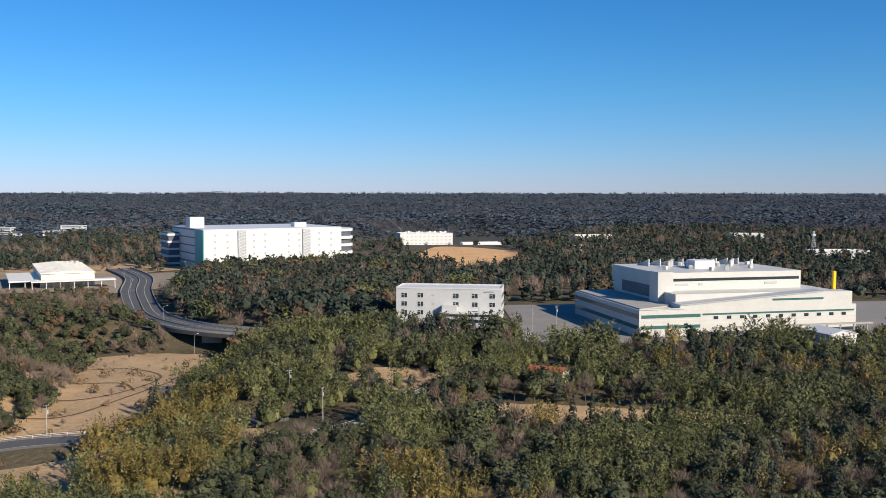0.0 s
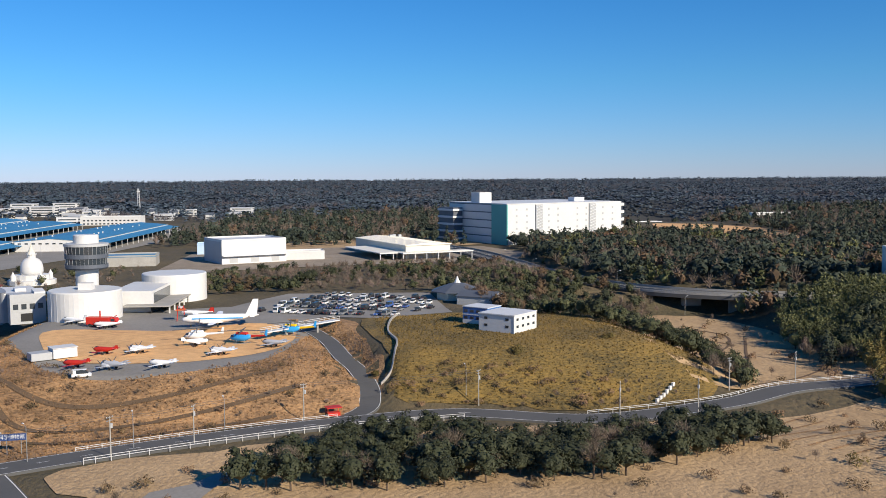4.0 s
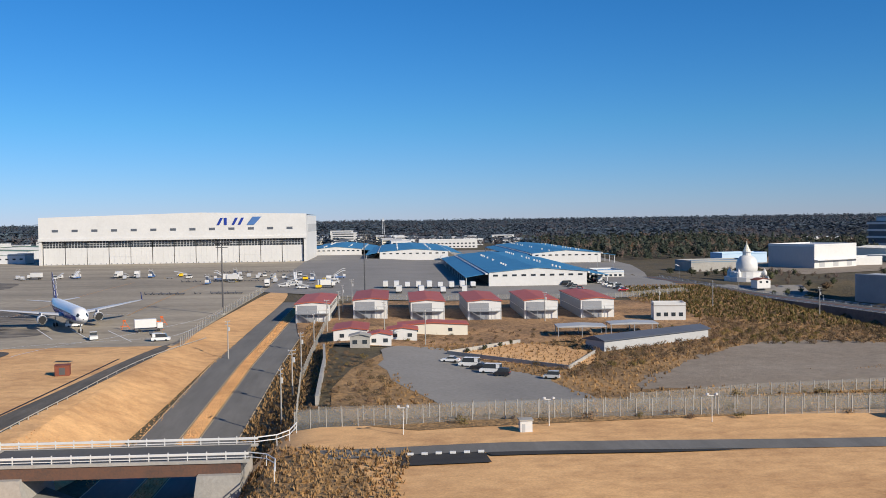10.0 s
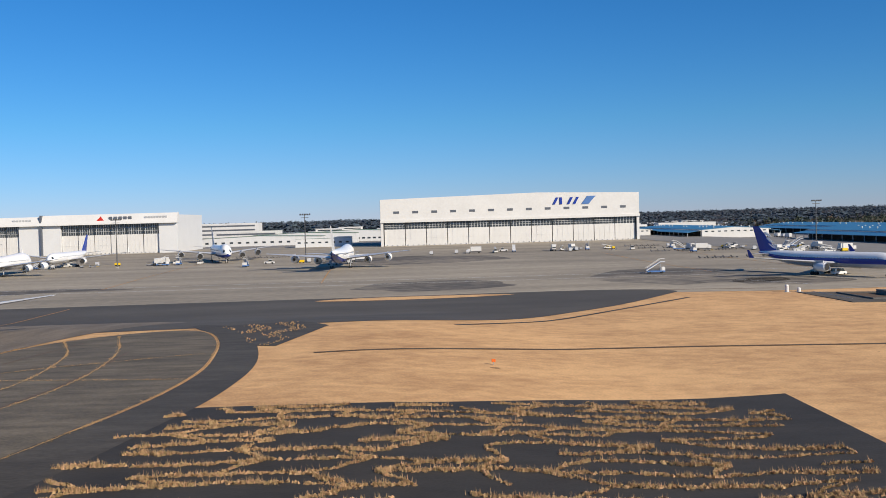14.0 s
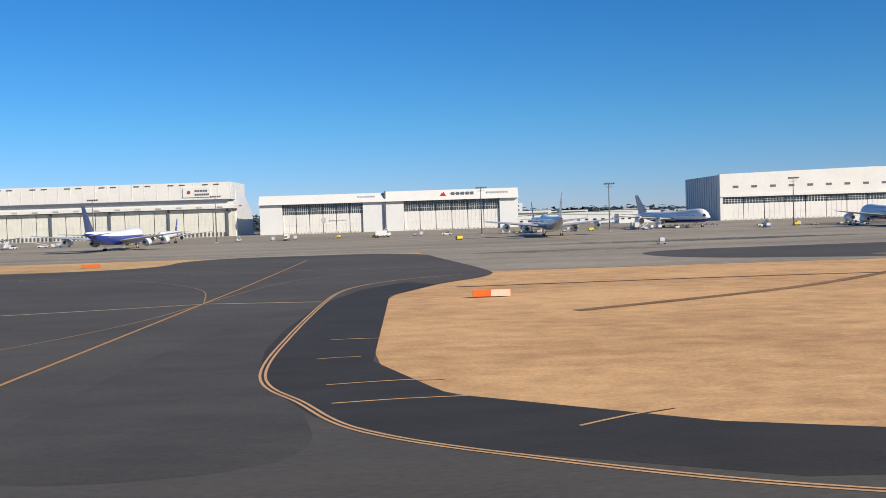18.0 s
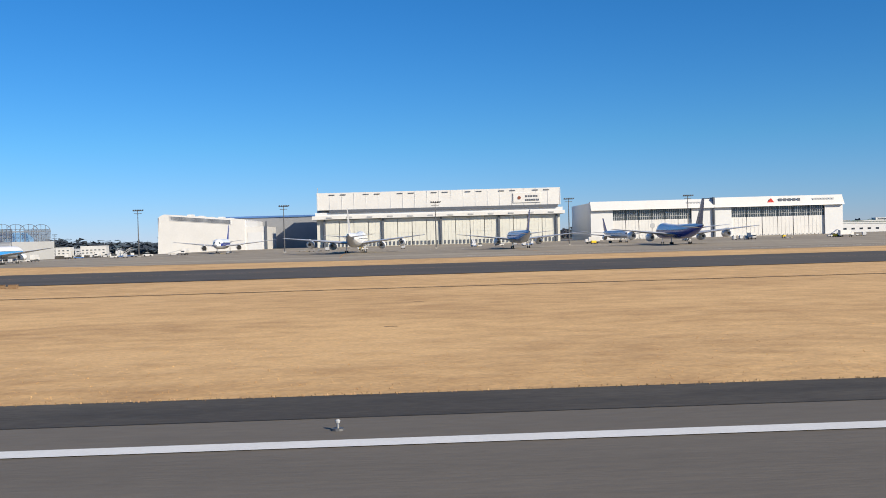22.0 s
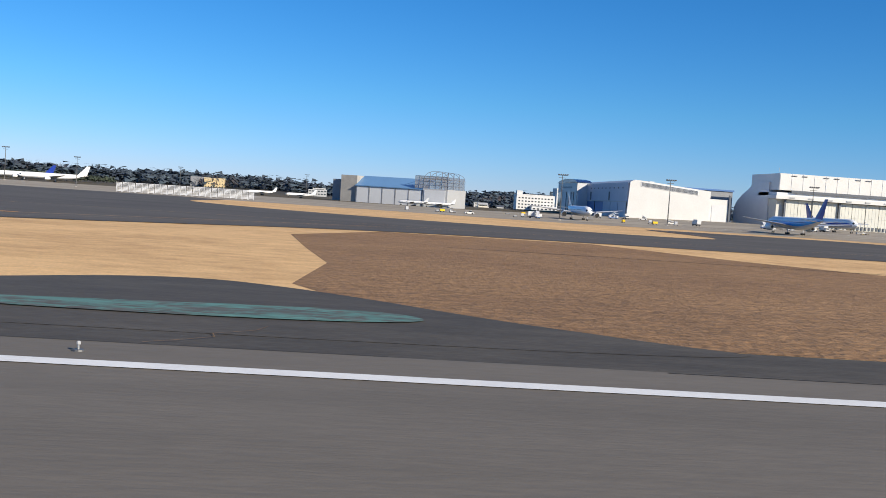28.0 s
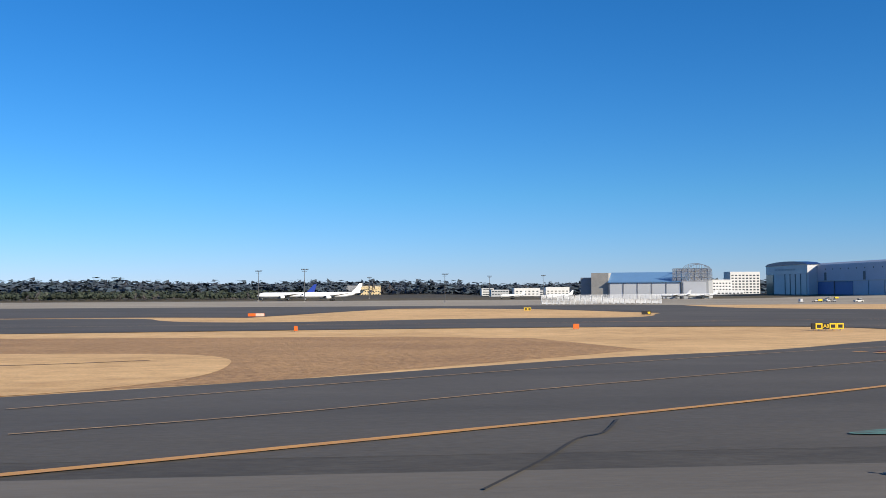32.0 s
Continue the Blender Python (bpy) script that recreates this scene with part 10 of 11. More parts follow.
proto = mast_thing(24.5)
SPOTS = [(x, 505, 1) for x in (-1166, -1231, -1303, -1384, -1461, -1542, -1602)] + [(-861, 489, 1), (-958, 490, 1), (-1025, 491, 1), (-627, 328, 1), (-581, 416, 1), (-584, 509, 1), (-1887, 592, 0.74), (-2025, 785, 1), (-1984, 732, 1), (-1933, 1114, 1), (-1788, 1129, 1), (-1727, 1104, 1)]
for i, (x, y, s) in enumerate(SPOTS):
    m = pose(x, y, float(land(x, y)) + 0.1) @ Matrix.Scale(s, 4)
    if i:
        copy_thing(proto, m)
    else:
        proto.matrix_basis = m
for mx, my, mz, ms in ((-583, 1391, 2, 1.0), (373, 789, -4, 0.82)):
    e = group_of("lattice_mast", mx, my, mz, 0, "tall pale grey lattice radio mast", "mast", "lattice masts")
    for s in (-1, 1):
        for u in (-1, 1):
            part("leg", pipe((s * 2.2, u * 2.2, -2), (s * 0.7, u * 0.7, 33), 0.3, 0.2, 5), M["pale_grey"], e)
    for k in range(9):
        w = 2.2 - k * 0.16
        for s in (-1, 1):
            part("brace", pipe((-w, s * w, k * 3.6), (w, s * w, k * 3.6 + 3.4), 0.15, n=4), M["grey"], e)
    part("platform", box(-1.8, -1.8, 28, 1.8, 1.8, 29.5), M["pale_grey"], e)
    e.matrix_basis = e.matrix_basis @ Matrix.Scale(ms, 4)


def pole_thing():
    e = group_of("utility_pole", label="slim grey concrete utility pole with crossarms", category="utility pole", group="utility poles")
    part("pole", lathe([(0.17, -0.5), (0.10, 9.6)], 8), M["concrete"], e)
    for z in (8.6, 9.3):
        part("crossarm", box(-0.9, -0.06, z, 0.9, 0.06, z + 0.12), M["steel"], e)
    for s in (-0.8, 0, 0.8):
        part("insulator", lathe([(0.06, 9.42), (0.09, 9.5), (0.05, 9.62)], 6), M["white"], e).matrix_basis = pose(s, 0, 0)
    part("transformer", lathe([(0.28, 7.0), (0.28, 7.9), (0.1, 8.0)], 8), M["grey"], e).matrix_basis = pose(0.4, 0, 0)
    return e


def street_lamp_thing():
    e = group_of("street_lamp", label="slender galvanised street lamp with a short arm", category="street lamp", group="street lamps")
    part("pole", lathe([(0.11, -0.5), (0.06, 8.2)], 8), M["steel"], e)
    part("arm", pipe((0, 0, 8.1), (1.7, 0, 8.6), 0.05, n=6), M["steel"], e)
    part("lamp_head", box(1.4, -0.16, 8.5, 2.2, 0.16, 8.68, bevel=0.04), M["pale_grey"], e)
    return e


pp, sl = pole_thing(), street_lamp_thing()
for i, (x, y) in enumerate(((-297, 190), (-278, 202), (-262, 211), (-239, 231), (-194, 243), (-159, 231), (-120, 260), (-97, 268), (-138, 233), (-52, 222), (-350, 282), (-332, 240), (-309, 200), (6, 262), (-18, 268), (-30, 292), (40, 388), (62, 382), (74, 392), (-610, 240), (-588, 166), (-588.4, 188), (-589, 212), (-589, 246), (-588, 280), (-586, 306), (-586, 330), (-584, 356), (-571, 268), (-560, 250), (-520, 300), (-480, 310), (-455, 330), (-430, 300))):
    m = pose(x, y, float(land(x, y)), 0, 0, 35 + 20 * (i % 3))
    if i:
        copy_thing(pp, m)
    else:
        pp.matrix_basis = m
for i, (x, y, t) in enumerate(((-370, 328, 160), (-354, 291, 160), (-333, 248, 150), (-295, 200, 130), (-275, 209, 110), (-257, 222, 110), (-197, 247, 100), (-395, 372, 200), (-412, 420, 190), (-424, 470, 190), (-150, 560, 0), (-138, 515, 0), (-106, 452, 20), (-84, 414, 40), (-175, 640, 0), (60, 470, 90), (-446, 520, 90), (-446, 560, 90), (-440, 610, 90))):
    z = float(land(x, y))
    m = pose(x, y, z, 0, 0, t)
    if i:
        copy_thing(sl, m)
    else:
        sl.matrix_basis = m
e = group_of("sign_board", -302, 207, float(land(-302, 207)), 8, "blue roadside board with a row of white lettering on legs", "sign")
part("board", box(-4.2, -0.08, 3.2, 4.2, 0.08, 4.7), M["board_blue"], e)
name = bpy.data.curves.new("lettering", "FONT")
name.body, name.size, name.align_x, name.align_y, name.extrude = "\u822a\u7a7a\u79d1\u5b66\u535a\u7269\u9928", 1.1, "CENTER", "CENTER", 0.01
name.materials.append(M["pale_grey"])
o = new("lettering", name)
o.parent, o.matrix_basis = e, pose(0, -0.11, 3.95, 90, 0, 0)
for s in (-3, 0, 3):
    part("leg", pipe((s, 0, -0.5), (s, 0, 3.3), 0.08), M["steel"], e)


def fence(name, pts, h, gap, label, m=None, post="concrete", lean=0.0):
    """Posts and wire panels, bay by bay."""
    e = group_of(name, label=label, category="fence")
    proto_post = proto_panel = None
    spots = []
    for (ax, ay), (bx, by) in zip(pts, pts[1:]):
        n = max(1, round(math.hypot(bx - ax, by - ay) / gap))
        spots += [(ax + (bx - ax) * k / n, ay + (by - ay) * k / n) for k in range(n)]
    spots.append(pts[-1])
    for i, (x, y) in enumerate(spots):
        z = float(land(x, y))
        mm = pose(x, y, z)
        if proto_post:
            again("post", proto_post, e, mm)
        else:
            bm = box(-0.07, -0.07, -0.6, 0.07, 0.07, h)
            if lean:
                profile_x([(-0.05, h - 0.05), (0.05, h - 0.05), (-lean + 0.05, h + lean), (-lean - 0.05, h + lean)], -0.06, 0.06, bm)
            proto_post = part("post", bm, M[post], e)
            proto_post.matrix_basis = mm
        if i + 1 < len(spots):
            x1, y1 = spots[i + 1]
            z1 = float(land(x1, y1))
            d = math.hypot(x1 - x, y1 - y)
            shear = Matrix.Identity(4)
            shear[2][0] = (z1 - z) / d
            mm = pose(x, y, z, 0, 0, math.degrees(math.atan2(y1 - y, x1 - x))) @ shear @ Matrix.Diagonal((d, 1, 1, 1))
            if proto_panel:
                again("wire_panel", proto_panel, e, mm)
            else:
                proto_panel = part("wire_panel", box(0, -0.012, 0.05, 1, 0.012, h - 0.1), M[m or "wire"], e)
                proto_panel.matrix_basis = mm
    return e


fence("security_fence", [(-584, 150), (-569, 148), (-520, 147), (-470, 144), (-439, 140), (-410, 134), (-385, 122)], 3.0, 2.6, "tall wire security fence with concrete posts and barbed top", lean=0.4)
fence("security_fence", [(-584, 153.5), (-520, 151), (-470, 148), (-439, 144), (-410, 138)], 2.6, 3.6, "second inner wire fence behind the first")
fence("yard_fence", [(-526, 168), (-502, 177), (-470, 180), (-440, 183), (-412, 183), (-419, 210), (-425, 241)], 2.4, 3.0, "grey wire mesh fence round the gravel yard")
fence("cutting_fence", [(-584, 152), (-588, 200), (-589, 260), (-590, 330), (-590, 372)], 2.6, 3.4, "wire mesh fence along the edge of the cutting")
fence("cutting_fence", [(-624, 250), (-627, 300), (-627, 372), (-626, 420)], 2.6, 3.4, "wire mesh fence between cutting and apron")
fence("depot_fence", [(-590, 374), (-540, 374), (-480, 372), (-446, 392)], 2.2, 3.4, "wire mesh fence along the depot yard")
e = group_of("concrete_parapet", label="grey concrete parapet wall beside the cutting", category="wall")
for (ax, ay), (bx, by) in zip(((-582, 168), (-583, 190), (-584, 214)), ((-583, 190), (-584, 214), (-586, 240))):
    part("wall_panel", prism([(ax - 0.3, ay), (ax + 0.3, ay), (bx + 0.3, by), (bx - 0.3, by)], float(land(ax, ay)) - 1, float(land(bx, by)) + 1.8), M["concrete"], e)
for x, y, w, h, lb in ((-488, 139.5, 3.4, 2.9, "white concrete equipment hut beside the fence"), (-549, 139, 1.8, 1.8, "small grey equipment cabinet beside the fence"), (-457, 137, 1.4, 1.5, "small grey equipment cabinet beside the fence")):
    e = group_of("equipment_hut", x, y, float(land(x, y)), 3, lb, "hut")
    part("wall", box(-w / 2, -w * 0.4, -0.3, w / 2, w * 0.4, h), M["white"], e)
    part("roof", box(-w / 2 - 0.15, -w * 0.4 - 0.15, h, w / 2 + 0.15, w * 0.4 + 0.15, h + 0.18), M["concrete"], e)
    part("door", box(-w * 0.36, -w * 0.4 - 0.04, 0.05, -w * 0.1, -w * 0.4, h * 0.75), M["grey"], e)
    if w > 3:
        part("window", box(w * 0.02, -w * 0.4 - 0.05, h * 0.42, w * 0.36, -w * 0.4, h * 0.76), M["glass"], e)
        part("side_window", box(w / 2, -w * 0.2, h * 0.42, w / 2 + 0.05, w * 0.2, h * 0.76), M["glass"], e)
    part("plinth", box(-w * 0.8, -w * 0.6, -0.3, w * 0.8, w * 0.6, 0.1), M["concrete"], e)
proto = None
for k, (x, y) in enumerate(((-567, 141), (-520, 142), (-474, 139), (-426, 133), (-400, 124), (-545, 142))):
    m = pose(x, y, float(land(x, y)))
    if proto:
        copy_thing(proto, m)
    else:
        proto = group_of("camera_post", label="thin white camera post with two heads by the fence", category="post", group="camera posts")
        part("pole", lathe([(0.07, -0.4), (0.05, 4.2)], 8), M["white"], proto)
        part("camera_arm", box(-0.8, -0.05, 4.1, 0.8, 0.05, 4.2), M["white"], proto)
        for s in (-0.7, 0.7):
            part("camera_head", box(s - 0.2, -0.3, 4.2, s + 0.2, 0.3, 4.5, bevel=0.05), M["white"], proto)
        proto.matrix_basis = m
area("marked_patch", [(-567.5, 128.4), (-556.2, 127.4), (-555.8, 121.8), (-567.6, 122.6)], M["asphalt_dark"], 0.3, "dark asphalt patch beside the fence road", "pavement", cut=True)
area("dark_wedge", [(-556.2, 127), (-532.5, 125.4), (-520, 124.4), (-532.6, 124), (-555.3, 125)], M["asphalt_dark"], 0.3, "dark asphalt wedge along the road edge", "pavement", cut=True)
for k in range(6):
    x = -566.2 + k * 1.9
    e = group_of("white_block", x, 127.9 - k * 0.16, float(land(x, 127.5)) + 0.28, -5, "low white concrete block in a row on the dark patch", "block", "white blocks")
    part("body", box(-0.42, -0.25, 0, 0.42, 0.25, 0.3, bevel=0.04), M["white"], e)

# ---------------- airfield small things ----------------
proto = None
for k in range(25):
    x = -1200 - 30 * k + 0.0
    m = pose(x, 28.9, float(land(x, 28.9)) + 0.1)
    if proto:
        copy_thing(proto, m)
    else:
        proto = group_of("edge_light", label="low white runway edge light on a stem", category="runway light", group="runway edge lights")
        part("base", lathe([(0.2, 0), (0.18, 0.08)], 10), M["dark_steel"], proto)
        part("stem", lathe([(0.04, 0.08), (0.04, 0.25)], 8), M["steel"], proto)
        part("lens", lathe([(0.07, 0.24), (0.075, 0.31), (0.04, 0.35)], 8), M["grey"], proto)
        proto.matrix_basis = m


def board(name, x, y, w, h, ground_m, marks, label, turn=0.0, category="sign", lift=0.35):
    """A low airfield board on two legs; marks: (x0, z0, x1, z1, material)."""
    e = group_of(name, x, y, float(land(x, y)) + 0.06, turn, label, category)
    part("panel", box(-w / 2, -0.12, lift, w / 2, 0.12, lift + h, bevel=0.03), M[ground_m], e)
    for a, b, c, d, m in marks:
        part("mark", box(w * a, -0.14, lift + h * b, w * c, -0.121, lift + h * d), M[m], e)
    for s in (-0.35, 0.35):
        part("leg", box(w * s - 0.05, -0.05, -0.3, w * s + 0.05, 0.05, lift + 0.05), M["dark_steel"], e)
    return e


for k, (x, y) in enumerate(((-1166, 161), (-1150, 266), (-863.7, 124), (-1048, 128), (-1490, 267), (-1895, 184), (-1971, 301), (-1950, 185))):
    board("marker_board", x, y, {5: 1.2, 7: 0.7}.get(k, 5.2), 0.95, "orange", ((-0.02, 0.02, 0.49, 0.98, "pink_white"),) if k % 3 == 0 else (), "long orange airfield marker board with a faded half" if k % 3 == 0 else "long orange airfield marker board", lift=0.12, category="marker")
def letters(text, x, z, size, m, parent):
    """Raised characters on a board's face."""
    cu = bpy.data.curves.new("lettering", "FONT")
    cu.body, cu.size, cu.align_x, cu.align_y, cu.extrude = text, size, "CENTER", "CENTER", 0.004
    cu.materials.append(M[m])
    o = new("lettering", cu)
    o.parent = parent
    o.matrix_basis = pose(x, -0.135, z, 90, 0, 0)


def sign_row(x, y, h, panels, label):
    """A row of sign boxes; panels: (width, ground, ink, text)."""
    e = group_of("taxiway_sign", x, y, float(land(x, y)) + 0.06, 0, label, "sign")
    a = -sum(p[0] for p in panels) / 2
    for w, ground_m, ink, text in panels:
        part("panel", box(a, -0.12, 0.25, a + w - 0.03, 0.12, 0.25 + h, bevel=0.03), M[ground_m], e)
        part("leg", box(a + w / 2 - 0.06, -0.05, -0.3, a + w / 2 + 0.06, 0.05, 0.3), M["dark_steel"], e)
        if text:
            letters(text, a + w / 2, 0.25 + h / 2, h * 0.85, ink, e)
        elif ink:
            part("mark", box(a + w * 0.2, -0.14, 0.25 + h * 0.22, a + w * 0.8, -0.121, 0.25 + h * 0.78), M[ink], e)
        a += w
    return e


sign_row(-1148, 152, 0.95, ((0.8, "dark", "", ""), (1.2, "yellow", "dark", "\u2190A"), (1.3, "dark", "yellow", "A9"), (1.2, "yellow", "dark", "A\u2192")), "black and yellow taxiway sign reading A9")
sign_row(-1851, 169, 1.1, ((0.8, "dark", "", ""), (1.4, "yellow", "dark", ""), (1.3, "dark", "yellow", "A8"), (1.4, "yellow", "dark", ""), (1.4, "yellow", "dark", "")), "black and yellow taxiway location sign")
sign_row(-1850.5, 284, 1.1, ((1.6, "dark", "", ""), (1.4, "dark", "yellow", "")), "black taxiway sign at the tip of a grass island")
sign_row(-1875, 356, 1.1, ((1.4, "yellow", "dark", ""), (1.4, "yellow", "dark", "")), "far yellow taxiway sign with dark characters")
board("mandatory_sign", -1766.6, 118.6, 5.2, 1.0, "rust", (), "dull red airfield sign seen from its back", -14, lift=0.2)
board("orange_sign", -1253, 46, 1.0, 0.8, "orange", ((-0.44, 0.12, 0.34, 0.88, "dark"),), "small orange airfield sign with a dark face", 50, lift=0.2)
e = group_of("rust_board", -1136, 129, float(land(-1136, 129)) + 0.06, 2, "long rust-red sign seen from its back on short legs", "sign")
for k in range(8):
    part("panel", box(-3.3 + k * 0.82, -0.15, 0.35, -2.5 + k * 0.82, 0.15, 1.3), M["rust" if k > 1 else "soil_dark"], e)
    part("leg", box(-2.95 + k * 0.82, -0.05, -0.3, -2.85 + k * 0.82, 0.05, 0.36), M["white"], e)
e = group_of("orange_marker", -1178, 138, float(land(-1178, 138)) + 0.05, 0, "small orange box marker in the grass", "marker")
part("body", box(-0.35, -0.35, 0, 0.35, 0.35, 1.0, bevel=0.06), M["orange"], e)
part("cap", box(-0.38, -0.38, 1.0, 0.38, 0.38, 1.08), M["orange"], e)
e = group_of("training_rig", -639.4, 207, float(land(-639.4, 207)) + 0.05, 12, "rusty red-brown steel box on the grass", "box")
part("box_body", box(-1.5, -1.3, 0, 1.5, 1.3, 2.2, bevel=0.06), M["rust"], e)
part("hatch", box(-0.6, -1.36, 0.3, 0.6, -1.3, 1.8), M["dark_steel"], e)
part("lid", box(-1.6, -1.4, 2.2, 1.6, 1.4, 2.3), M["rust"], e)
for dx, w in ((-3.4, 2.0), (-0.9, 1.6), (2.4, 2.2), (5.0, 1.4)):
    e = group_of("wooden_crate", -1391 + dx, 165, float(land(-1391, 165)) + 0.05, 0, "low brown wooden crate on the grass", "crate", "brown crates")
    part("crate_body", box(-w / 2, -0.5, 0, w / 2, 0.5, 0.6, bevel=0.03), M["crate_wood"], e)
    part("lid", box(-w / 2 - 0.05, -0.55, 0.6, w / 2 + 0.05, 0.55, 0.68), M["soil_dark"], e)

# basin in the grass, lying flat
bz = float(land(-692, 228)) + 0.05
e = group_of("drain_basin", 0, 0, bz, 0, "flat concrete drainage basin with a hollow painted dark inside its rim", "basin")
part("rim", prism([(-704, 214.6), (-681.4, 211), (-681.2, 238), (-704.6, 245)], -0.3, 0.14), M["asphalt_worn"], e)
# flat dark panel stands in for the shaded hollow of a pit
part("pit_shade", prism([(-697, 219.2), (-685.9, 217.3), (-687.6, 234), (-697.4, 238)], 0.14, 0.17), M["soil_dark"], e)
for p, q in (((-697, 219.2), (-685.9, 217.3)), ((-685.9, 217.3), (-687.6, 234)), ((-687.6, 234), (-697.4, 238)), ((-697.4, 238), (-697, 219.2))):
    part("kerb", prism([(p[0], p[1]), (q[0], q[1]), (q[0] + 0.4, q[1] + 0.4), (p[0] + 0.4, p[1] + 0.4)], 0.14, 0.5), M["concrete_dark"], e)
part("sluice", box(-689.4, 226, 0.14, -687.4, 233, 1.3, bevel=0.05), M["concrete_dark"], e)
for x in (-704, -681.4):
    part("side_rail", pipe((x, 215, 0.9), (x, 238, 0.9), 0.06, n=5), M["steel"], e)
tagged(ribbon("apron_drain", [(-740, 266.5), (-722, 263.5), (-704, 260.2)], 0.5, M["soil_dark"], 0.1), "dark drain along the edge of the apron", "drain", kind="structure")
for x, y, h in ((-706.6, 246.8, 2.0), (-703.6, 246.2, 1.2)):
    e = group_of("white_pillar", x, y, float(land(x, y)), 0, "short white hydrant pillar at the apron edge", "pillar")
    part("body", lathe([(0.5, -0.2), (0.5, h - 0.3), (0.36, h), (0.05, h + 0.1)], 12), M["white"], e)
    part("base", box(-0.8, -0.8, -0.2, 0.8, 0.8, 0.12), M["concrete"], e)
e = group_of("drain_grate", -646.3, 227.2, float(land(-646.3, 227.2)) + 0.05, -10, "dark square drain grate in the grass", "grate")
part("frame", box(-1.9, -1.0, -0.2, 1.9, 1.0, 0.1), M["concrete_dark"], e)
part("grating", box(-1.6, -0.75, 0.1, 1.6, 0.75, 0.14), M["dark"], e)
for x, y, m in ((-638.4, 128.1, "white"), (-728.5, 131.7, "white"), (-795, 131, "orange")):
    e = group_of("small_marker", x, y, float(land(x, y)) + 0.05, 0, "small " + m + " marker board on a short stem in the grass", "marker")
    part("stem", box(-0.05, -0.05, -0.2, 0.05, 0.05, 0.4), M["steel"], e)
    part("plate", box(-0.28, -0.04, 0.35, 0.28, 0.04, 0.8, bevel=0.02), M[m], e)

# ---------------- far town ----------------
def house_thing(k):
    w, d, h = ((9, 8, 5.6), (12, 9, 6), (16, 10, 9), (22, 12, 7), (30, 14, 12))[k]
    lab = ("small white house with dark roof", "cream two-storey house with grey roof", "white flat-roofed block of flats", "long low white works building", "white office block with window bands")[k] + " in the far town"
    e = group_of("town_house" if k < 2 else "town_building", label=lab, category="house" if k < 2 else "building", group="far town")
    part("wall", box(-w / 2, -d / 2, -4, w / 2, d / 2, h), M[("white", "cream", "white", "pale_grey", "white")[k]], e)
    if k < 2:
        part("roof", profile_x([(-d / 2 - 0.5, h - 0.2), (d / 2 + 0.5, h - 0.2), (0, h + 2.2)], -w / 2 - 0.5, w / 2 + 0.5), M[("dark_grey", "grey")[k]], e)
    else:
        part("roof", box(-w / 2 - 0.3, -d / 2 - 0.3, h, w / 2 + 0.3, d / 2 + 0.3, h + 0.5), M["pale_grey"], e)
    for r in range(max(1, int(h // 3))):
        bm = box(-w * 0.42, -d / 2 - 0.06, r * 3 + 1, w * 0.42, -d / 2 + 0.02, r * 3 + 2.2)
        box(w / 2 - 0.02, -d * 0.4, r * 3 + 1, w / 2 + 0.06, d * 0.4, r * 3 + 2.2, bm)
        part("window_band", bm, M["glass"], e)
    return e


HOUSES = [house_thing(k) for k in range(5)]
spots = []
for x0, x1, y0, y1, n in ((-860, -560, 1020, 1330, 52), (-560, -400, 1060, 1300, 16), (-1000, -860, 950, 1250, 16), (-1640, -1540, 1180, 1260, 5), (-1800, -1690, 1180, 1290, 5)):
    for k in range(n):
        spots.append((rng.uniform(x0, x1), rng.uniform(y0, y1), rng.uniform(-12, 12)))
order = [0, 1, 2, 0, 1, 0, 3, 1, 0, 2, 1, 4]
used = set()
for i, (x, y, t) in enumerate(spots):
    k = order[i % len(order)]
    m = pose(x, y, float(land(x, y)), 0, 0, t)
    if k in used:
        copy_thing(HOUSES[k], m)
    else:
        used.add(k)
        HOUSES[k].matrix_basis = m
block("hotel_block", -1514, 1125, -2, 4, 47, 16, 18, "white", "pale_grey", "long white hotel with rows of windows in the far town", wins=(("front", 11, 4, 2.2, 1.5, 2.5, 3.8, 40, "glass"),))
block("hotel_wing", -1500, 1112, -2, 4, 40, 10, 5, "pale_grey", "grey", "low wing in front of the white hotel", wins=(("front", 8, 1, 3, 1.6, 1.6, 3, 34, "glass"),))
block("stair_tower", -1533, 1122, -2, 4, 7, 7, 22, "white", "pale_grey", "white stair tower of the hotel")
block("tower_block", -1465, 1150, -2, 8, 41, 16, 28, "office_white", "pale_grey", "tall white block with window rows in the far town", wins=(("front", 8, 7, 3, 1.7, 2, 3.6, 35, "glass"),))
for x, y, w, h, lb in ((-1740, 1150, 32, 9, "low white works building beyond the apron"), (-1700, 1160, 30, 10, "long white works building beyond the apron"), (-1775, 1140, 22, 7, "low grey works building beyond the apron")):
    block("works_building", x, y, -2, 3, w, 14, h, "white" if w > 25 else "grey", "pale_grey", lb, wins=(("front", 6, 2, 2.4, 1.2, 2, 3.4, w * 0.8, "glass"),))
block("grey_building", -1953, 1345, -2, 4, 25, 16, 14, "slate", "grey", "plain grey building in the trees beyond the apron")
block("tan_building", -1931, 1335, -2, 4, 28, 16, 13.5, "ochre", "grey", "ochre flat-roofed building beyond the apron", wins=(("front", 9, 2, 1.8, 1.2, 2, 4, 30, "glass"),))
area("works_yard", [(-1400, 769), (-640, 769), (-640, 1010), (-1400, 1010)], M["yard"], 0.09, "pale asphalt yard behind the hangars", "yard", cut=True)
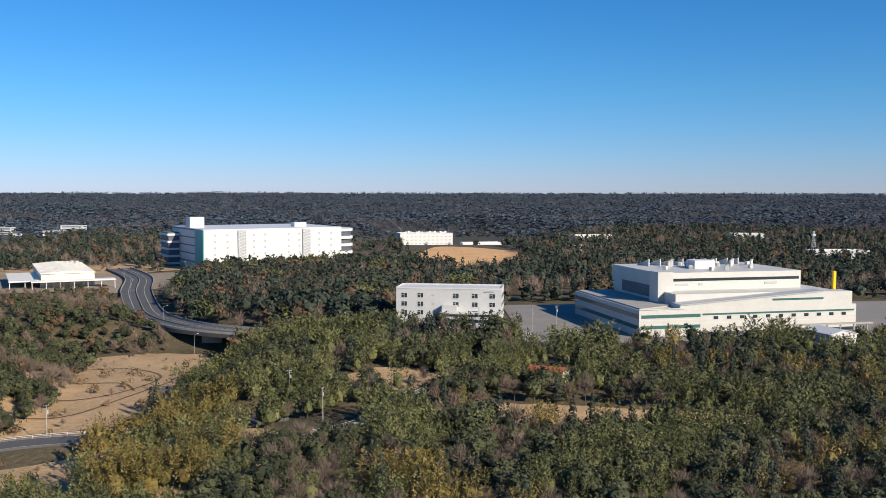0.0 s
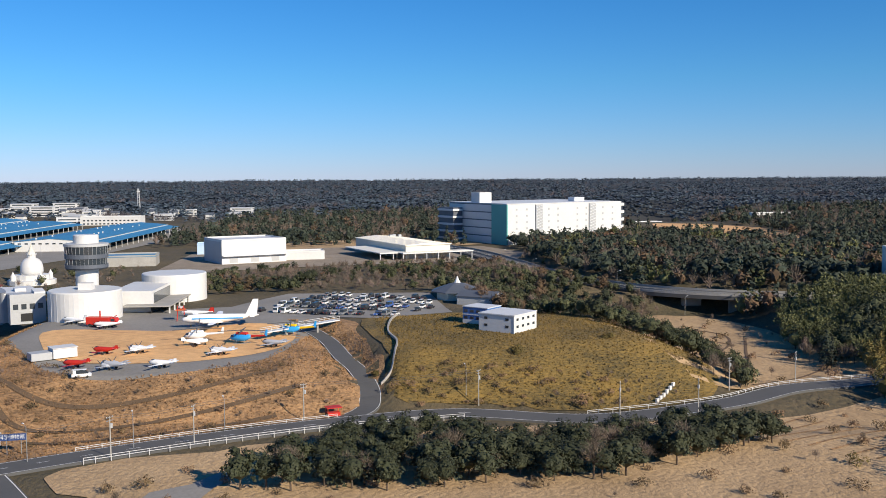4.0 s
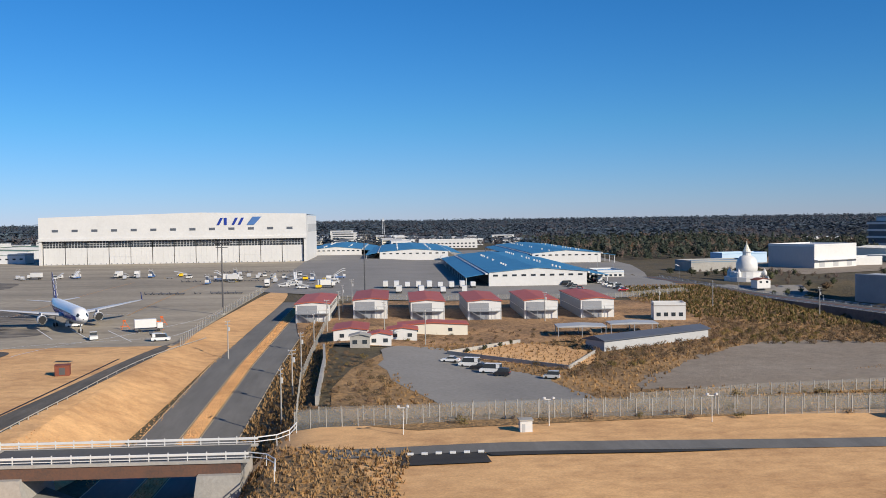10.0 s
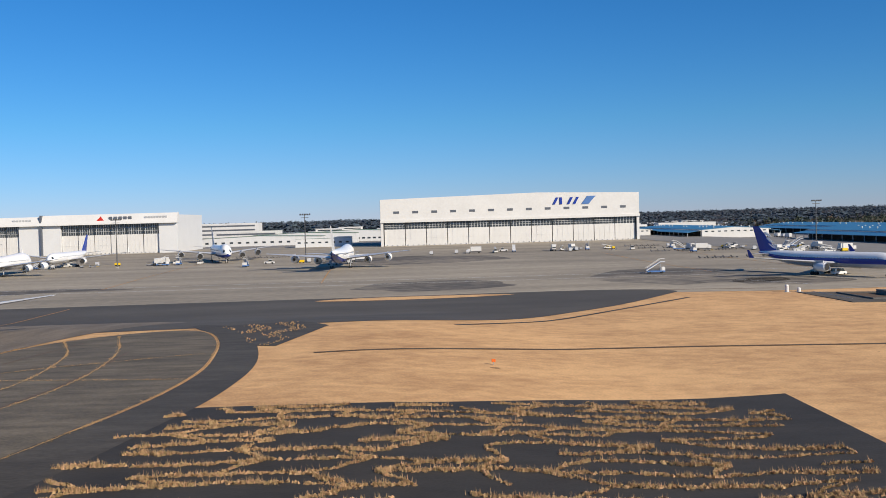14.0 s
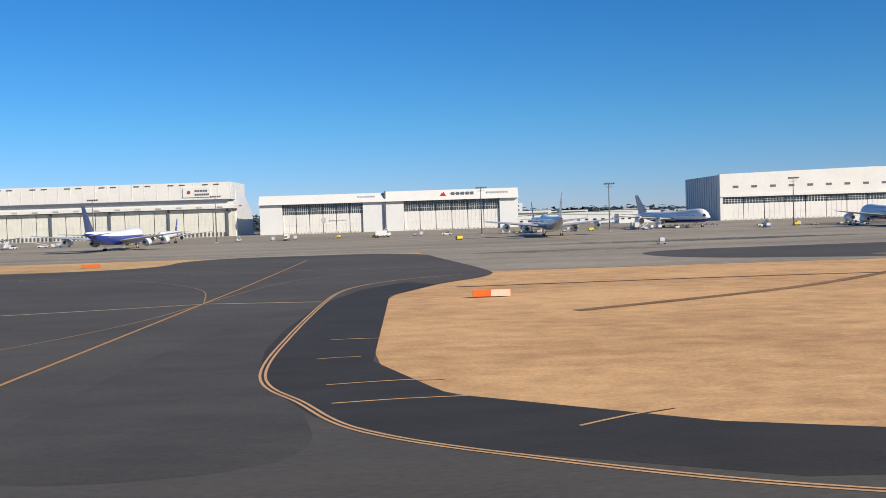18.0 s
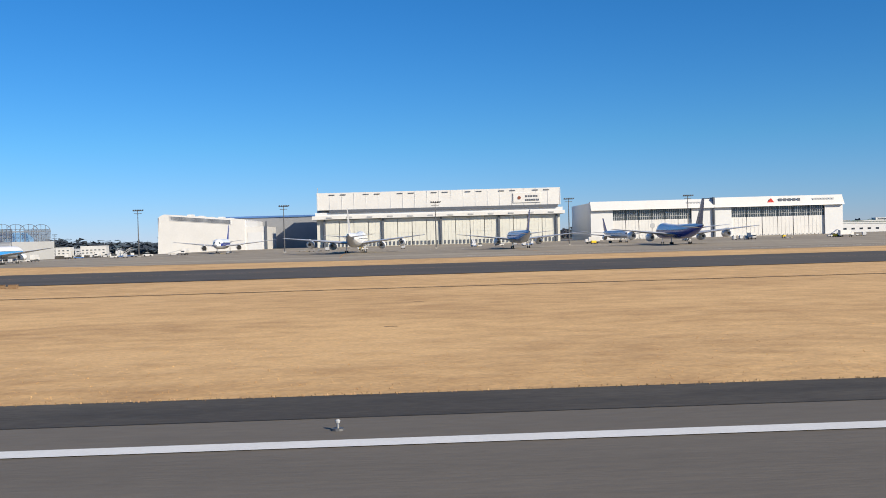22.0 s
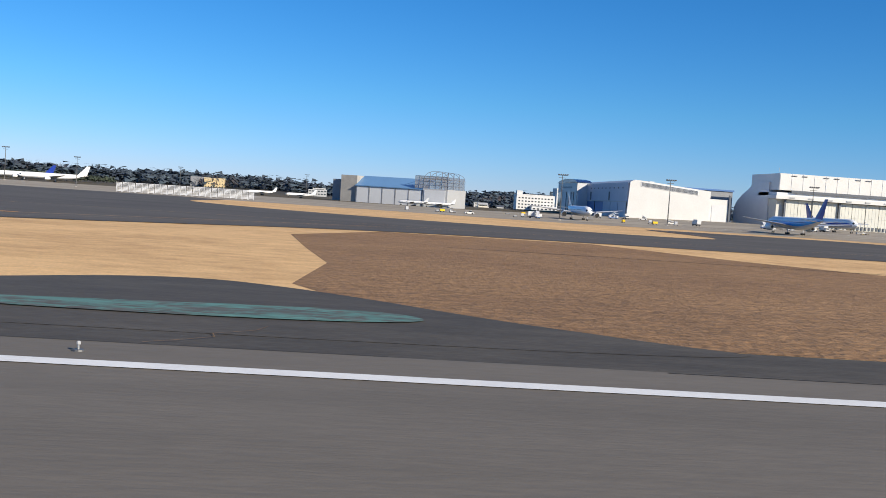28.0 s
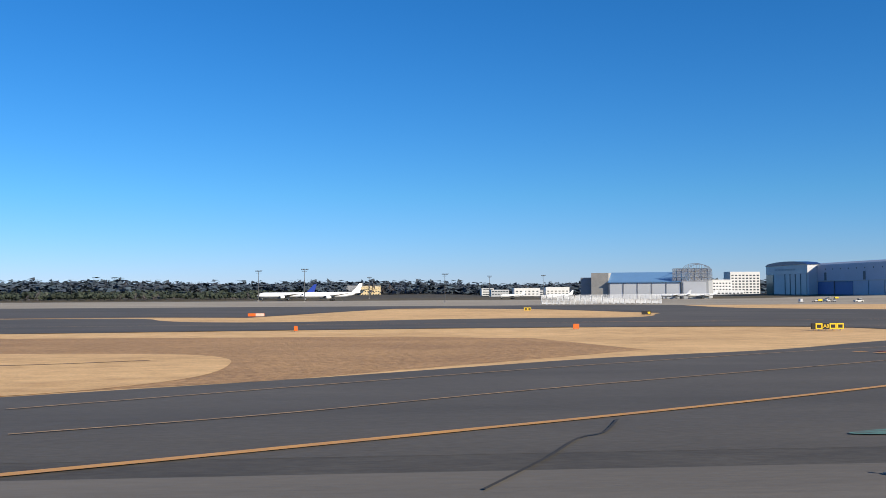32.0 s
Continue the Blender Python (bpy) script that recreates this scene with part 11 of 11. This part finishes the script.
for x, y, w, d, h in ((-940, 850, 110, 22, 7.5), (-905, 890, 96, 24, 9.0), (-860, 930, 80, 24, 10.0)):
    e = gable("green_shed", x, y, 1.4, -3, w, d, h, 1.6, "pale_grey", "green_roof", "long low shed with a dull green roof", "shed", "green sheds", wins=(("front", 14, 1, 3.0, 1.6, 2.6, 1, w * 0.86, "glass"),))
for x, y, w, d, h, lb in ((-962, 905, 62, 20, 12, "white multi-storey car park with open decks"), (-985, 935, 60, 20, 20, "tall white building with window bands behind the sheds"), (-1050, 960, 50, 20, 16, "white office building behind the sheds")):
    block("works_building", x, y, 1.4, -3, w, d, h, "white", "pale_grey", lb, wins=(("front", 1, int(h // 4), w * 0.9, 1.5, 1.6, 4.0, 1, "dark_grey"),))
block("green_roofed_hall", -876, 756, 1.2, 0, 44, 18, 7, "pale_grey", "glass_green", "low pale hall with a green roof", wins=(("front", 8, 1, 2.4, 1.2, 3.4, 1, 38, "glass"),))

# ---------------- tufts of weed in old pavement ----------------
xs, ys, fat = [], [], []


def crack(ax, ay, bx, by, wide):
    """Weeds along one crooked crack, in clumps."""
    run = math.hypot(bx - ax, by - ay)
    n = int(run * 26 * (0.4 + wide * 2.4))
    t = rng.random(n)
    clump = 0.55 + 0.45 * np.sin(t * run * 1.7 + ax) * np.sin(t * run * 0.6 + ay)
    t = t[rng.random(n) < clump + 0.25]
    n, bend = len(t), rng.uniform(-0.35, 0.35)
    off = bend * np.sin(t * math.pi) + 0.12 * np.sin(t * run * 2.2 + ax * 3) + rng.normal(size=n) * wide * 0.8
    xs.append(ax + (bx - ax) * t - off * (by - ay) / run)
    ys.append(ay + (by - ay) * t + off * (bx - ax) / run)
    fat.append(np.full(n, wide))


node = {}
for i in range(17):
    for j in range(26):
        node[i, j] = (-874 + i * 6.6 + 3.3 * (j % 2) + rng.uniform(-1.7, 1.7), 35.5 + j * 2.9 + rng.uniform(-0.7, 0.7))
for (i, j), p in node.items():
    q = node.get((i + 1, j))
    if q and rng.random() < 0.74:
        crack(*p, *q, rng.choice((0.08, 0.14, 0.2, 0.3)))
    q = node.get((i, j + 1))
    if q and rng.random() < 0.5:
        crack(*p, *q, rng.choice((0.07, 0.12, 0.2)))
px, py, fat = np.concatenate(xs), np.concatenate(ys), np.concatenate(fat)
top = np.interp(px, [-840, -828, -803, -789, -762], [98, 99, 100.5, 104.5, 109])
ok = (py < top) & (py > 36.6) & (px < -767) & (px > np.interp(py, [34, 51, 64, 80, 98, 108], [-857, -850, -842, -834, -829, -828]) + 2 * np.sin(py * 0.7))
px, py, fat = px[ok], py[ok], fat[ok]
tufts("pavement_weeds", px, py, 0.08, 0.26, M["hay"], "ridges of dry grass growing along cracks of broken pavement", 4, 0.09, wide=0.85)
ok = rng.random(len(px)) < fat * 0.8
tufts("pavement_straw", px[ok], py[ok], 0.3, 0.6, M["hay"], "tall pale dry grass along cracks of broken pavement", 6, 0.09, wide=0.06)
xs, ys = [], []
for pts in WEEDY:
    for p, q in zip(curve_pts([(*p, 0) for p in pts], 8), curve_pts([(*p, 0) for p in pts], 8)[1:]):
        n = max(1, int((q - p).length * (2 + 7 * abs(math.sin(p.x * 0.5 + p.y * 0.37)) ** 2)))
        t = rng.random(n)
        xs.append(p.x + (q.x - p.x) * t + rng.normal(size=n) * 0.16)
        ys.append(p.y + (q.y - p.y) * t + rng.normal(size=n) * 0.16)
px, py = np.concatenate(xs), np.concatenate(ys)
tufts("joint_weeds", px, py, 0.03, 0.09, M["hay"], "dry weeds lining the joints of old pavement", 4, 0.15, wide=0.9)
tufts("joint_straw", px[::3], py[::3], 0.08, 0.2, M["hay"], "pale dry grass standing in the joints of old pavement", 4, 0.15, wide=0.12)
xs, ys = [], []
for pts in CRACKS:
    for (ax, ay), (bx, by) in zip(pts, pts[1:]):
        t = rng.random(int(math.hypot(bx - ax, by - ay) * 9))
        xs.append(ax + (bx - ax) * t + rng.normal(size=len(t)) * 0.07)
        ys.append(ay + (by - ay) * t + rng.normal(size=len(t)) * 0.07)
tufts("crack_weeds", np.concatenate(xs), np.concatenate(ys), 0.02, 0.06, M["hay"], "short dry weeds in the shoulder cracks", 4, 0.15, wide=0.9)
# weedy corner between the old pavement and the taxiway
area("broken_corner", [(-846, 180), (-829, 190), (-822, 178), (-828, 150), (-833, 152), (-838, 168)], M["shoulder"], 0.12, "broken dark pavement corner full of weeds", "pavement", cut=True)
px, py = scatter([(-842.5, 180), (-828.5, 188), (-825.5, 171), (-829, 150), (-832.5, 153), (-837, 168)], 0.9)
ok = np.sin(px * 0.9 + 2 * np.sin(py * 0.35)) > -0.1
tufts("corner_weeds", px[ok], py[ok], 0.1, 0.32, M["hay"], "pale dry grass in a broken pavement corner", 6, 0.1, wide=0.35)

# dry grass creeping over the gravel yard
px, py = scatter(GRAVEL, 0.9)
ok = np.sin(px * 0.09 + 2 * np.sin(py * 0.11)) + np.sin(py * 0.21 + px * 0.05) + rng.normal(size=len(px)) * 0.3 > 1.05
tufts("yard_weeds", px[ok], py[ok], 0.05, 0.16, M["bank"], "thin brown grass creeping over the gravel yard", 5, 0.12, wide=0.7)
px, py = scatter([(-478, 204), (-467, 203), (-457, 209), (-447, 222), (-438, 216), (-436, 198), (-455, 196)], 0.8)
ok = np.sin(px * 0.3 + 2 * np.sin(py * 0.25)) + rng.normal(size=len(px)) * 0.5 > -0.2
tufts("yard_straw", px[ok], py[ok], 0.08, 0.3, M["hay"], "pale dry grass mound on the gravel yard", 5, 0.12, wide=0.6)

# ragged grass along the pavement edges
def fringe(pts, step=0.17):
    xs, ys = [], []
    for (ax, ay), (bx, by) in zip(pts, pts[1:]):
        t = np.arange(0, 1, step / math.hypot(bx - ax, by - ay))
        xs.append(ax + (bx - ax) * t)
        ys.append(ay + (by - ay) * t)
    xs, ys = np.concatenate(xs), np.concatenate(ys)
    tufts("edge_grass", xs + rng.normal(size=len(xs)) * 0.1, ys + rng.normal(size=len(xs)) * 0.13, 0.03, 0.09, M["hay"], "ragged dry grass along the pavement edge", 4, 0.1, "grass")


fringe([(-1555, 36.25), (-1290, 35.4), (-1214, 35.6), (-1192, 38), (-1176, 44.5), (-1159.6, 55), (-1145, 65)])
fringe([(-1820, 37), (-1829, 41), (-1839, 50.8)])
fringe([(-1889, 51), (-1879.7, 58.4), (-1867.7, 66), (-1852, 74), (-1825.6, 89)])
fringe([(-1010, 36.0), (-1002, 36.0)])
fringe([(-760, 36.3), (-640, 36.4)])
px, py = rng.uniform(-1910, -1130, 12000), 36.9 + 24 * rng.random(12000) ** 1.7
ok = ~((px > -1720) & (px < -1560)) & (px < -1228 + (py - 36) * 1.0) & (px > -1740)
tufts("short_grass", px[ok], py[ok], 0.025, 0.06, M["straw_west"], "short dry grass tufts in the mown field", 4, 0.05, "grass")
rail("kerb_rail", [(x, y, float(land(x, y))) for x, y in ((-621, 268), (-627, 225), (-628.6, 178), (-629, 148), (-627, 139))], 0.7, M["concrete"], "low grey concrete rail between the perimeter road and the cutting", 0.0, 3.0, (0.9,), 0.09)
rail("kerb_rail", [(x, y, float(land(x, y))) for x, y in ((-632, 70), (-631.4, 98), (-631, 119), (-629, 129))], 0.7, M["concrete"], "low grey concrete rail between the perimeter road and the cutting", 0.0, 3.0, (0.9,), 0.09)

# ---------------- small things by the roads and on the apron ----------------
for x, y, w, d, t, lb in ((-346, 164, 5, 4.5, 20, "small dark wooden hut in the weeds"), (-322, 165, 6, 5, 35, "low dark-roofed hut beside the road")):
    gable("field_hut", x, y, float(land(x, y)), t, w, d, 2.4, 1.1, "soil_dark", "concrete_dark", lb, "hut")
area("pond", eased([(-358, 176), (-346, 172), (-338, 180), (-344, 192), (-356, 190)], 3), M["glass_green"], 0.45, "small dark pond in the reeds", "pond", cut=True)
e = group_of("road_stall", -232, 236, float(land(-232, 236)), 20, "small red roadside stall on a bare patch", "stall")
part("counter", box(-1.6, -1.0, 0, 1.6, 1.0, 1.0), M["red"], e)
part("canopy", box(-2.0, -1.4, 2.2, 2.0, 1.4, 2.4), M["red"], e)
for sx in (-1.7, 1.7):
    for sy in (-1.1, 1.1):
        part("post", pipe((sx, sy, 0), (sx, sy, 2.2), 0.06, n=6), M["orange"], e)
for k in range(6):
    x, y = -145 + k * 1.5, 246 + k * 2.1
    e = group_of("marker_block", x, y, float(land(x, y)) + 0.1, 50, "white concrete marker block on the bank", "marker", "white marker blocks")
    part("block", box(-0.7, -0.3, 0, 0.7, 0.3, 1.1, bevel=0.05), M["white"], e)
    part("plinth", box(-0.8, -0.4, -0.2, 0.8, 0.4, 0.1), M["concrete"], e)
for x, y in ((-650, 291), (-641, 300), (-639, 287)):
    e = group_of("service_stand", x, y, float(land(x, y)) + 0.1, 15, "orange tubular service stand near the airliner nose", "stand", "orange service stands")
    for a in (0, 2.1, 4.2):
        part("leg", pipe((1.6 * math.cos(a), 1.6 * math.sin(a), 0.05), (0, 0, 2.6), 0.09, n=6), M["orange"], e)
    part("head", box(-0.5, -0.5, 2.4, 0.5, 0.5, 2.8, bevel=0.05), M["orange"], e)
    part("tie_bar", box(-1.2, -0.08, 0.8, 1.2, 0.08, 0.95), M["orange"], e)


def bus_thing():
    e = group_of("bus", label="white and red coach parked in the bus yard", category="bus", group="coaches")
    part("body", box(-5.6, -1.25, 0.45, 5.6, 1.25, 3.2, bevel=0.18), M["white"], e)
    part("window_band", box(-5.3, -1.28, 1.6, 5.2, 1.28, 2.6), M["glass"], e)
    part("stripe", box(-5.5, -1.27, 0.8, 5.5, 1.27, 1.2), M["red"], e)
    part("windscreen", box(5.55, -1.1, 1.2, 5.63, 1.1, 2.8), M["glass"], e)
    wheels(e, (-3.4, 3.6), 1.1, 0.5, 0.3)
    return e


bus = bus_thing()
for i, (x, y, t) in enumerate(((-405, 412, 70), (-400, 411, 70), (-394, 410, 70), (-388, 410, 70))):
    m = pose(x, y, float(land(x, y)) + 0.3, 0, 0, t)
    if i:
        copy_thing(bus, m)
    else:
        bus.matrix_basis = m
e = gable("gatehouse", -397, 432, -1.2, 12, 7, 5, 2.4, 0.7, "white", "rust", "small white gatehouse with rust-brown roof beside the pagoda", "hut", wins=(("front", 2, 1, 1.2, 0.9, 1.0, 1, 3.4, "glass"),))
# overhead cables of the roadside poles
for a, b in zip(((-297, 190), (-278, 202), (-262, 211), (-239, 231)), ((-278, 202), (-262, 211), (-239, 231), (-194, 243))):
    za, zb = float(land(*a)) + 9.2, float(land(*b)) + 9.2
    mid = ((a[0] + b[0]) / 2, (a[1] + b[1]) / 2, (za + zb) / 2 - 0.7)
    e = group_of("overhead_cable", label="thin dark overhead cable between utility poles", category="cable", group="overhead cables")
    for dz in (0, 0.55):
        part("cable", tube([((p[0], p[1], p[2] + dz), (0, 0.03, 0), (0, 0, 0.03)) for p in ((*a, za), mid, (*b, zb))], 4), M["dark_steel"], e)

# ---------------- model scale ----------------
# the aircraft rolls faster than the camera may go, so the whole place is a model at 0.6 of full size
for ob in list(scene.objects):
    if ob.parent is None and ob.type not in {"CAMERA", "LIGHT"}:
        ob.matrix_basis = Matrix.Scale(0.6, 4) @ ob.matrix_basis
